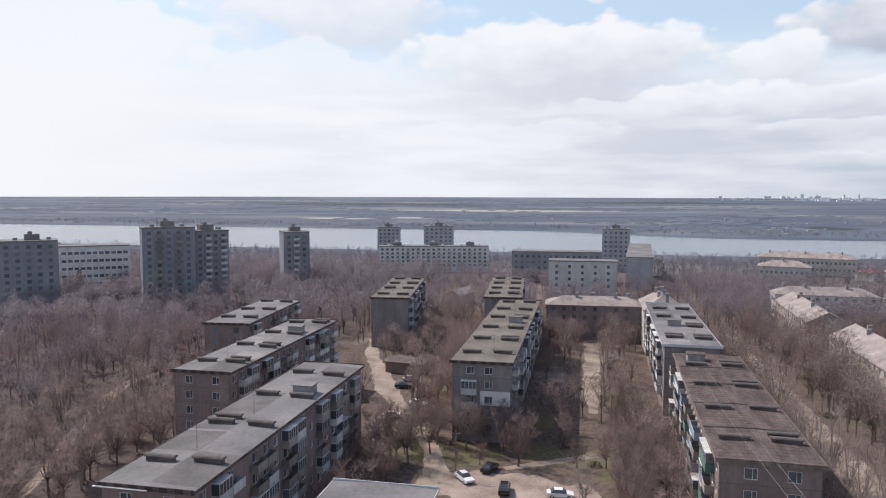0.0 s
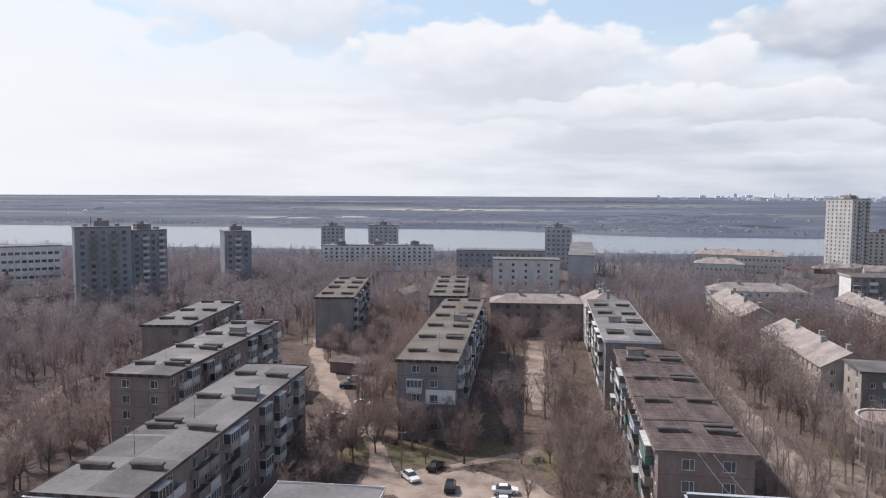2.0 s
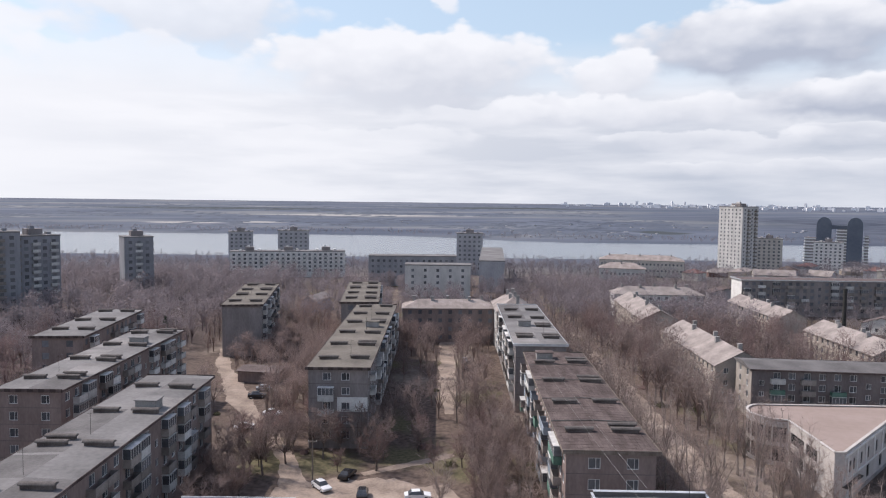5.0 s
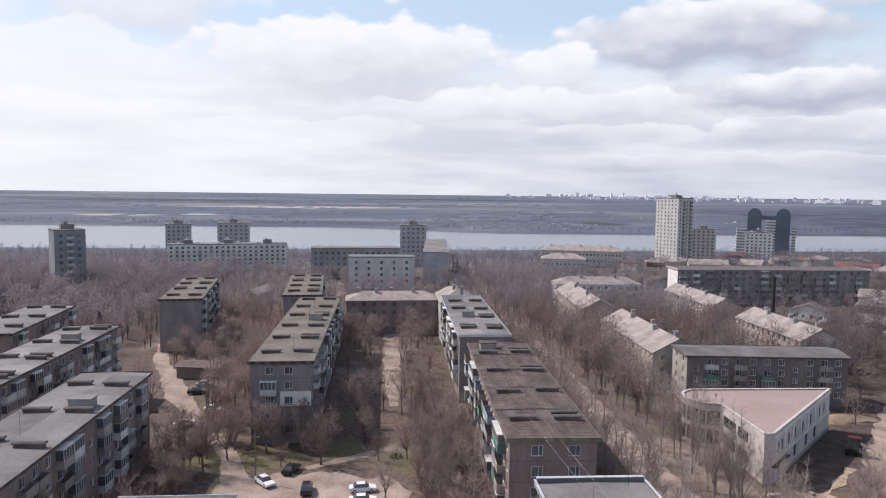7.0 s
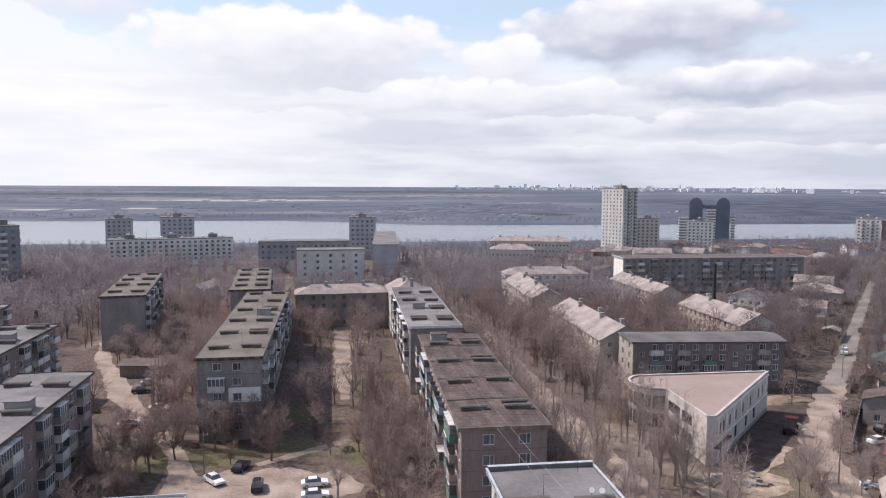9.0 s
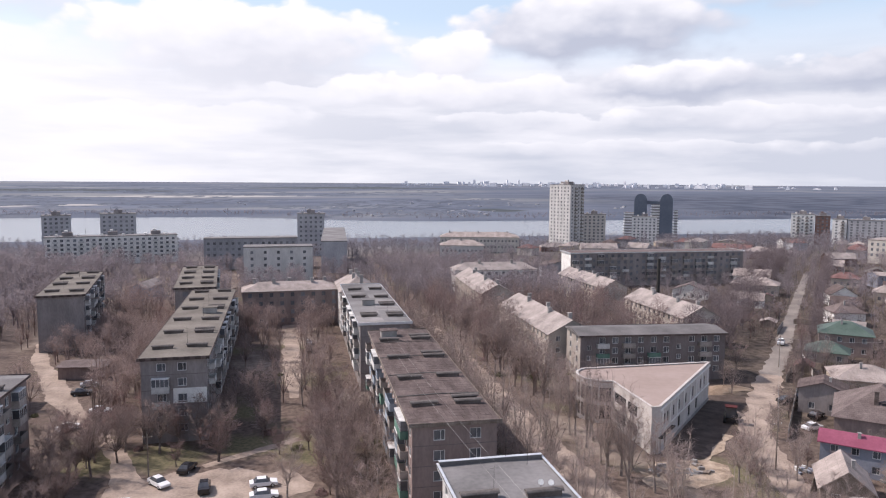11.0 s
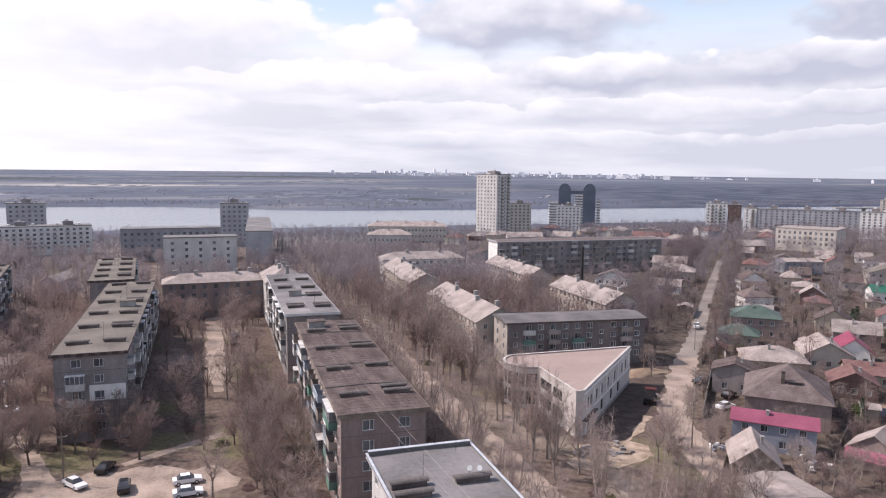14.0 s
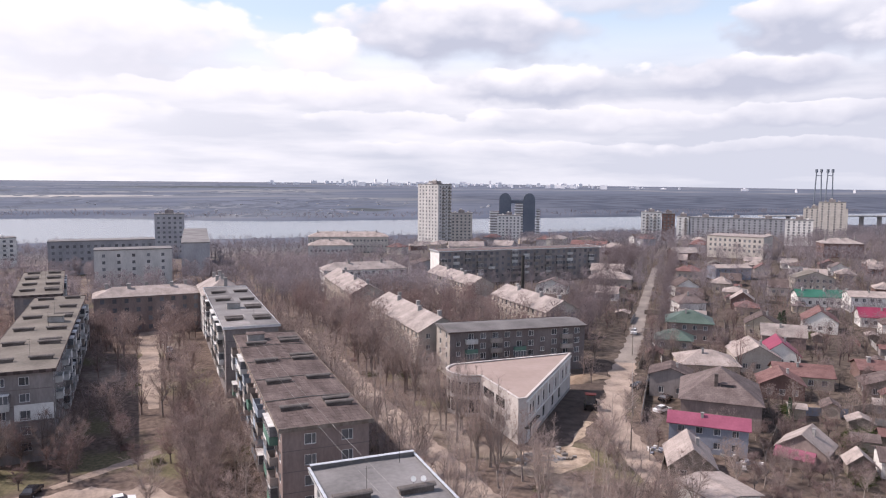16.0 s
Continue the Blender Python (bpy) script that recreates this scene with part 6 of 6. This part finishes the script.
# ---- trees ----
def grow(seed, height, spread, trunk_r, limbs, subs, twigs, twig_len, twig_w, fork=0.35, upright=0.6, segs=4, bare=True):
    """A bare tree: tapered trunk, limbs and their branches as one list of tubes, twigs as slivers."""
    rng = random.Random(seed)
    wood, fine = Shape(), []
    top = Vector((rng.uniform(-0.3, 0.3), rng.uniform(-0.3, 0.3), height * fork))
    wood.tube((0, 0, -0.3), top, trunk_r, trunk_r * 0.7, 6)
    tips = []
    for i in range(limbs):
        az = 2 * math.pi * (i + rng.uniform(-0.3, 0.3)) / limbs
        lean = rng.uniform(0.25, 1.0) * (1 - upright) + (0.12 if i else 0.0)
        d = Vector((math.cos(az) * lean, math.sin(az) * lean, 1)).normalized()
        start = Vector((0, 0, height * fork * rng.uniform(0.7, 1.0))).lerp(top, 0.9)
        ln = height * (1 - fork) * rng.uniform(0.7, 1.0)
        p, r = start, trunk_r * 0.5
        for s in range(segs):
            d2 = (d + Vector((rng.uniform(-0.25, 0.25), rng.uniform(-0.25, 0.25), 0.12))).normalized()
            q = p + d2 * ln / segs
            wood.tube(p, q, r, r * 0.68, 3)
            for b in range(subs):
                t = rng.random()
                sp = p.lerp(q, t)
                az2 = rng.uniform(0, 2 * math.pi)
                bd = (Vector((math.cos(az2), math.sin(az2), rng.uniform(0.0, 0.9))) + d2 * upright).normalized()
                bl = spread * rng.uniform(0.35, 0.8) * (1.1 - 0.18 * s)
                sq = sp + bd * bl
                if bare:
                    wood.tube(sp, sq, r * 0.35, r * 0.12, 3)
                tips.append((sp, sq, bd))
            p, r, d = q, r * 0.68, d2
        tips.append((p - d * ln / segs, p + d * ln * 0.1, d))
    for i in range(twigs):
        a, b, d = rng.choice(tips)
        p = a.lerp(b, rng.uniform(0.15, 1.05))
        w = Vector((rng.gauss(0, 1), rng.gauss(0, 1), rng.gauss(0.35, 0.8)))
        dirn = (d * 0.7 + w.normalized()).normalized()
        q = p + dirn * twig_len * rng.uniform(0.4, 1.2)
        side = dirn.cross(Vector((rng.gauss(0, 1), rng.gauss(0, 1), rng.gauss(0, 1)))).normalized() * twig_w * rng.uniform(0.6, 1.2)
        fine.append((p - side * 0.5, p + side * 0.5, q))
    return wood, fine


def tree_meshes(wood, fine, bark, twig):
    crown = Shape()
    for tri in fine:
        crown.face(*tri)
    return wood.mesh("trunk", M[bark]), crown.mesh("crown", M[twig])


KINDS = {
    "orchard": [tree_meshes(*grow(10 + i, 7.0, 3.4, 0.19, 7, 2, 2100, 1.1, 0.03, 0.2, 0.2), "bark", "twig_red") for i in range(3)],
    "maple": [tree_meshes(*grow(20 + i, 11.0, 4.7, 0.24, 7, 2, 2500, 1.35, 0.032, 0.24, 0.35), "bark", "twig") for i in range(4)],
    "poplar": [tree_meshes(*grow(30 + i, 15.5, 2.6, 0.23, 5, 3, 1150, 1.6, 0.03, 0.2, 0.8), "bark_pale", "twig_pale") for i in range(4)],
    "acacia": [tree_meshes(*grow(40 + i, 12.0, 3.8, 0.22, 5, 3, 1200, 1.7, 0.036, 0.28, 0.5), "bark_pale", "twig_pale") for i in range(3)],
}
LABELS = {"orchard": ("low spreading fruit tree with reddish bare twigs", "tree"), "maple": ("bare broad-crowned courtyard tree in early spring", "tree"),
          "poplar": ("tall slender bare poplar with pale bark", "tree"), "acacia": ("tall open bare tree with forked limbs", "tree")}
FAR_KINDS, BANK_KINDS, MID_KINDS, FINE_KINDS = [], [], [], []


def far_kind(seed, height, spread, twigs, width, length, lumps=9):
    """A tree seen from afar: a trunk, limbs to the middle of each lobe of the crown, and lobes of fine twigs."""
    rng = random.Random(seed)
    wood, fine = Shape(), []
    fork = height * 0.28
    wood.tube((0, 0, -0.4), (0, 0, fork), 0.2, 0.15, 4)
    lobes = []
    for i in range(lumps):
        az = 2.4 * i + rng.uniform(-0.4, 0.4)
        f = math.sqrt((i + 0.4) / lumps)
        r = spread * 0.68 * f
        z = height * (0.80 - 0.34 * f * f) + rng.uniform(-0.06, 0.06) * height
        c = Vector((math.cos(az) * r, math.sin(az) * r, z))
        lobes.append((c, spread * rng.uniform(0.36, 0.52)))
        wood.tube((0, 0, fork * rng.uniform(0.6, 0.95)), c, 0.1, 0.03, 3)
    for i in range(twigs):
        c, r = rng.choice(lobes)
        d = Vector((rng.gauss(0, 1), rng.gauss(0, 1), rng.gauss(0.25, 0.9))).normalized()
        p = c + d * r * rng.random() ** 0.5
        dirn = (d + Vector((rng.gauss(0, 0.7), rng.gauss(0, 0.7), 0.35 + rng.gauss(0, 0.5)))).normalized()
        side = dirn.cross(Vector((rng.gauss(0, 1), rng.gauss(0, 1), rng.gauss(0, 1)))).normalized() * width * rng.uniform(0.6, 1.2)
        fine.append((p - side * 0.5, p + side * 0.5, p + dirn * length * rng.uniform(0.5, 1.1)))
    vs, fs = list(wood.v), [f for f in wood.f if len(f) == 4 or len(f) == 3]
    for tri in fine:
        fs.append((len(vs), len(vs) + 1, len(vs) + 2))
        vs.extend(tuple(p) for p in tri)
    return np.array(vs, dtype=np.float32), fs


for i, (hh, sp) in enumerate(((9, 3.7), (11, 4.2), (12.5, 3.8), (10, 4.4), (11.5, 4.0), (14, 3.0))):
    FAR_KINDS.append(far_kind(60 + i, hh, sp, 340, 0.11, 0.95))
    FINE_KINDS.append(far_kind(60 + i, hh, sp * 1.12, 620, 0.1, 0.9, 11))
    MID_KINDS.append(far_kind(60 + i, hh, sp * 1.08, 190, 0.26, 0.95))
    BANK_KINDS.append(far_kind(80 + i, hh * 0.92, sp * 1.15, 80, 0.5, 1.0, 6))


def plant(kind, x, y, scale=1.0, rng=random):
    trunk, crown = rng.choice(KINDS[kind])
    label, cat = LABELS[kind]
    t = new("tree", trunk)
    t.matrix_basis = pose(x, y, ground_z(x, y), 0, 0, rng.uniform(0, 360)) @ Matrix.Diagonal((scale, scale, scale * rng.uniform(0.9, 1.1), 1))
    tagged(t, label, cat, "bare trees")
    part("crown", crown, None, t)


def woods(name, spots, material, label, seed, kinds=None):
    """Many far trees joined into one mesh."""
    rng = random.Random(seed)
    vs, fs, n = [], [], 0
    for x, y, s in spots:
        v, f = rng.choice(kinds or FAR_KINDS)
        a = rng.uniform(0, 6.283)
        c, sn = math.cos(a), math.sin(a)
        rot = np.array([[c, -sn, 0], [sn, c, 0], [0, 0, 1]], dtype=np.float32)
        vs.append(v @ rot.T * np.array((s, s, s), dtype=np.float32) + np.array((x, y, ground_z(x, y)), dtype=np.float32))
        fs.extend(tuple(i + n for i in q) for q in f)
        n += len(v)
    me = bpy.data.meshes.new(name)
    me.from_pydata(np.concatenate(vs).tolist(), [], fs)
    me.materials.append(material)
    tagged(new(name, me), label, "trees", kind="stuff")


def scatter(rng, x0, x1, y0, y1, spacing, keep=None):
    out = []
    nx, ny = int((x1 - x0) / spacing), int((y1 - y0) / spacing)
    for i in range(nx):
        for j in range(ny):
            x = x0 + (i + rng.random()) * spacing
            y = y0 + (j + rng.random()) * spacing
            if (keep is None or keep(x, y)) and is_free(x, y):
                out.append((x, y))
    return out


def in_view(x, y, slack=4.0):
    az = math.degrees(math.atan2(-x, y))
    return -56 - slack < az < 45 + slack


# trees that stand out on their own: kind, x, y, size
MARKED = [("maple", -22.3, 129.5, 0.95), ("orchard", -11.8, 123.7, 1.25), ("acacia", -0.4, 104.8, 0.9), ("maple", -36.2, 147.5, 0.85), ("maple", -30.1, 134.2, 0.8), ("orchard", -18.6, 123, 0.6),
          ("orchard", -34.8, 132.7, 0.9), ("acacia", 70.7, 97.7, 0.75), ("acacia", 89, 114.2, 0.6), ("poplar", 53.5, 104.3, 0.8), ("poplar", 41.7, 105.9, 0.85), ("maple", 112, 158, 0.8), ("acacia", 75, 100.5, 0.85), ("acacia", 73, 95.5, 0.7), ("poplar", 56.5, 106.5, 0.9), ("poplar", 52.2, 109.5, 0.95), ("poplar", 50.5, 103.8, 0.95), ("poplar", 55.6, 97.2, 0.9), ("poplar", 50.8, 96.4, 0.95), ("poplar", 52.5, 124, 1.0), ("acacia", 80.5, 96.5, 0.65), ("acacia", 84.5, 102, 0.6),
          ("maple", -28.5, 126.5, 0.85), ("maple", -15.5, 130.8, 0.98), ("maple", -33.5, 121, 0.85), ("orchard", -38, 116, 1.1), ("maple", -38.5, 125, 0.8), ("maple", -24.6, 131.8, 0.75), ("orchard", -19.4, 132.2, 1.1), ("maple", -28.3, 131.4, 0.8), ("orchard", -32.6, 137, 1.1), ("acacia", -12.6, 134.5, 0.8)]


def build_trees():
    rng = random.Random(5)
    near = []
    # street of poplars beside the dark-roofed block
    for x, y in scatter(rng, 31, 42, 66, 215, 5.0) + scatter(rng, 51, 64, 70, 230, 4.7):
        near.append(("poplar" if rng.random() < 0.8 else "acacia", x, y, rng.uniform(0.8, 1.12)))
    near = [n for n in near if not (n[1] > 54.5 and 94 < n[2] < 138 and rng.random() < 0.65)]
    # courtyards between the blocks
    for x, y in scatter(rng, -13, 15, 84, 240, 5.0):
        if not (-14 < x < 6 and y < 122) and not (x < 3 and 135 < y < 240 and rng.random() < 0.55):
            near.append((rng.choice(("maple", "acacia", "orchard", "maple")), x, y, rng.uniform(0.6, 1.0)))
    for x, y in scatter(rng, 3, 15, 104, 136, 4.0):
        near.append((rng.choice(("maple", "orchard", "acacia", "orchard")), x, y, rng.uniform(0.6, 0.95)))
    for x, y in scatter(rng, -42, -27, 86, 235, 4.8):
        if not (-31 < x < 6 and y < 124):
            near.append((rng.choice(("orchard", "orchard", "maple")), x, y, rng.uniform(0.65, 1.05)))
    for x, y in scatter(rng, -62, -54, 90, 220, 6.5):
        near.append((rng.choice(("orchard", "maple")), x, y, rng.uniform(0.75, 1.05)))
    for x, y in scatter(rng, -112, -77, 62, 155, 5.0):
        near.append((rng.choice(("orchard", "maple", "acacia")), x, y, rng.uniform(0.7, 1.1)))
    for x, y in scatter(rng, 62, 135, 74, 152, 6.0):
        near.append((rng.choice(("acacia", "orchard", "orchard")), x, y, rng.uniform(0.45, 0.75)))
    for x, y in scatter(rng, 84, 118, 62, 98, 3.6):
        near.append((rng.choice(("orchard", "acacia", "orchard")), x, y, rng.uniform(0.3, 0.52)))
    for x, y in scatter(rng, 56, 76, 66, 84, 4.0):
        near.append(("acacia", x, y, rng.uniform(0.55, 0.85)))
    near = [n for n in near if in_view(n[1], n[2]) and math.hypot(n[1], n[2]) < 225]
    near.sort(key=lambda n: math.hypot(n[1], n[2]))
    for kind, x, y, s in MARKED + near[:285]:
        plant(kind, x, y, s, rng)
    beyond = [(x, y, s * (1.35 if kind == "poplar" else 1.0)) for kind, x, y, s in near[285:]]
    far = []
    keep = lambda x, y: in_view(x, y, 2)
    left = scatter(rng, -420, -78, 155, 420, 6.4, keep) + scatter(rng, -200, -112, 60, 155, 5.8, keep)
    far += scatter(rng, -78, 60, 215, 420, 6.4, keep)
    far += scatter(rng, 50, 118, 168, 420, 5.2, keep)
    far += scatter(rng, 118, 340, 190, 420, 8.6, keep)
    far += scatter(rng, 340, 620, 150, 420, 10.0, keep)
    far += scatter(rng, 260, 340, 120, 190, 9.0, keep)
    far += scatter(rng, 135, 260, 80, 190, 9.0, keep)
    left = [(x, y, rng.uniform(0.7, 1.3)) for x, y in left]
    rng.shuffle(left)
    close = [p for p in left if math.hypot(p[0], p[1]) < 250]
    third = len(close) // 3
    woods("woods", close[:third], M["twig_grey"], "dense bare grey-mauve woods", 7, FINE_KINDS)
    woods("woods", close[third:2 * third], M["twig_mauve"], "dense bare woods with reddish mauve twigs", 17, FINE_KINDS)
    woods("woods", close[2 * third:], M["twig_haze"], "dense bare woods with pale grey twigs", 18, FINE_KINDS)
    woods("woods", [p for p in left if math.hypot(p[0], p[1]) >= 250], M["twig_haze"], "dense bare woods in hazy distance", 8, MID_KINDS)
    line = [(112, 160), (140, 190), (179, 234), (245, 309), (300, 372)]
    avenue = []
    for (xa, ya), (xb, yb) in zip(line, line[1:]):
        n = int(math.hypot(xb - xa, yb - ya) / 5.0)
        for i in range(n):
            x, y = xa + (xb - xa) * i / n + rng.uniform(-1.5, 1.5), ya + (yb - ya) * i / n + rng.uniform(-1.5, 1.5)
            for ox, oy in ((-4, 4), (-9, 9), (12, -12)):
                if is_free(x + ox, y + oy):
                    avenue.append((x + ox, y + oy, rng.uniform(0.85, 1.25) if ox < 0 else rng.uniform(0.6, 0.95)))
    woods("woods", avenue, M["twig_grey"], "row of large bare trees along the road", 9, FINE_KINDS)
    woods("woods", [b for b in beyond if b[0] > 30], M["twig_pale"], "tall pale street trees between the blocks", 10)
    woods("woods", [b for b in beyond if b[0] <= 30], M["twig"], "bare trees in the courtyards", 19)
    rng.shuffle(far)
    far = [(x, y, rng.uniform(0.85, 1.2) if (50 < x < 118 and y < 330) or x > 340 else rng.uniform(0.55, 0.95)) for x, y in far]
    close = [p for p in far if math.hypot(p[0], p[1]) < 270]
    third = len(close) // 3
    woods("woods", close[:third], M["twig"], "bare grey-brown street trees", 1)
    woods("woods", close[third:2 * third], M["twig_red"], "bare trees with reddish budding twigs", 2)
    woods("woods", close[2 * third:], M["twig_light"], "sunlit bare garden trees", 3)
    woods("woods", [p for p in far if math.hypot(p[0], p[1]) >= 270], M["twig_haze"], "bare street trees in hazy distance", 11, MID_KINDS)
    plots = scatter(rng, 100, 330, 66, 270, 5.0, lambda x, y: -58 < math.degrees(math.atan2(-x, y)) < -36)
    plots = [(x, y, rng.uniform(0.22, 0.5)) for x, y in plots if noise.noise((x * 0.06, y * 0.06, 2.0)) > -0.18]
    woods("thicket", plots[::2], M["twig_dark"], "dark bare garden thickets between the plots", 12, MID_KINDS)
    woods("thicket", plots[1::2], M["twig"], "brown bare bushes between the plots", 13, MID_KINDS)
    court = scatter(rng, -62, -45, 186, 300, 5.2, keep) + scatter(rng, -54, -28, 150, 235, 6.0, keep) + scatter(rng, -16, 15, 224, 239, 4.4, keep)
    woods("woods", [(x, y, rng.uniform(0.6, 0.95)) for x, y in court], M["twig"], "bare courtyard trees round the garages", 14)
    bank = [(x, y, rng.uniform(0.7, 1.05) * (1 - 0.35 * smooth(500, 800, y)) * (1.35 if x > 280 and y < 600 else 1.0)) for x, y in scatter(rng, -900, 900, 420, 850, 13.0, keep)]
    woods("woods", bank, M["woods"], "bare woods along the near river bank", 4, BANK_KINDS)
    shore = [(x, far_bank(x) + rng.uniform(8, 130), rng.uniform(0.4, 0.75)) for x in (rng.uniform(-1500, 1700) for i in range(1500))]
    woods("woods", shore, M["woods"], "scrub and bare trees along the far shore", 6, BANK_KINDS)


build_trees()


# ---- evergreens and shrubs ----
def conifer_meshes(seed, h, r):
    rng = random.Random(seed)
    trunk = Shape().tube((0, 0, -0.2), (0, 0, h * 0.9), 0.16, 0.04, 6)
    crown = Shape()
    for i in range(700):
        f = rng.random() ** 0.8
        a = rng.uniform(0, 6.283)
        rr = r * (1 - f) * rng.uniform(0.35, 1.0) + 0.1
        c = Vector((math.cos(a) * rr, math.sin(a) * rr, h * (0.08 + 0.92 * f) - 0.25 * rr))
        d = Vector((math.cos(a), math.sin(a), rng.uniform(-0.5, 0.2))).normalized() * rng.uniform(0.35, 0.8)
        s = d.cross(Vector((rng.gauss(0, 0.4), rng.gauss(0, 0.4), 1))).normalized() * 0.16
        crown.face(c - s, c + s, c + d)
    return trunk.mesh("trunk", M["bark"]), crown.mesh("crown", M["needles"])


SPRUCE = [conifer_meshes(i, 9, 2.0) for i in range(2)]
for i, (x, y, s) in enumerate(((-232, 288, 1.5), (-240, 292, 1.0), (-147.6, 348, 1.3), (191.3, 167, 0.85), (121.0, 102.8, 0.55), (193, 170, 0.7), (-95, 240, 0.9))):
    trunk, crown = SPRUCE[i % 2]
    t = new("spruce", trunk)
    t.matrix_basis = pose(x, y, ground_z(x, y), 0, 0, 50 * i) @ Matrix.Diagonal((s, s, s, 1))
    tagged(t, "dark green conifer among bare trees", "tree", "evergreens")
    part("crown", crown, None, t)


def shrub(x, y, r, material, label, seed):
    rng = random.Random(seed)
    s = Shape()
    for i in range(int(420 * max(1.0, 0.4 * r * r))):
        d = Vector((rng.gauss(0, 1), rng.gauss(0, 1), abs(rng.gauss(0, 0.8)))).normalized()
        c = d * r * rng.uniform(0.4, 1.0) * (1 + 0.3 * noise.noise(d * 2.0 + Vector((seed, 0, 0))))
        c.z *= 0.8
        u = Vector((rng.gauss(0, 1), rng.gauss(0, 1), rng.gauss(0, 1))).normalized() * 0.28
        w = u.cross(d).normalized() * 0.12
        s.face(c - w, c + w, c + u)
    s.tube((0, 0, -0.1), (0, 0, r * 0.5), 0.06, 0.03, 5)
    ob = part("shrub", s, M[material])
    ob.matrix_basis = pose(x, y, ground_z(x, y))
    tagged(ob, label, "shrub", "shrubs")


for i, (x, y, r) in enumerate(((122.5, 88.5, 3.9), (126.5, 89.5, 3.0), (118.5, 86.5, 2.2), (108.5, 77.5, 2.6), (106.0, 75.5, 1.9), (125.5, 107.4, 2.3), (194, 158, 3.4), (191, 160, 2.4), (141, 160, 1.4), (150, 152, 1.3), (134, 150, 1.1))):
    shrub(x, y, r, "leaf", "leafy green garden shrub", 70 + i)
rng_b = random.Random(77)
for i in range(70):
    x, y = rng_b.uniform(-60, 62), rng_b.uniform(84, 190)
    if is_free(x, y) and in_view(x, y):
        shrub(x, y, rng_b.uniform(0.7, 1.5), "twig_red" if i % 3 else "leaf_dull", "low bare shrub in the courtyard" if i % 3 else "low shrub with first leaves", 100 + i)
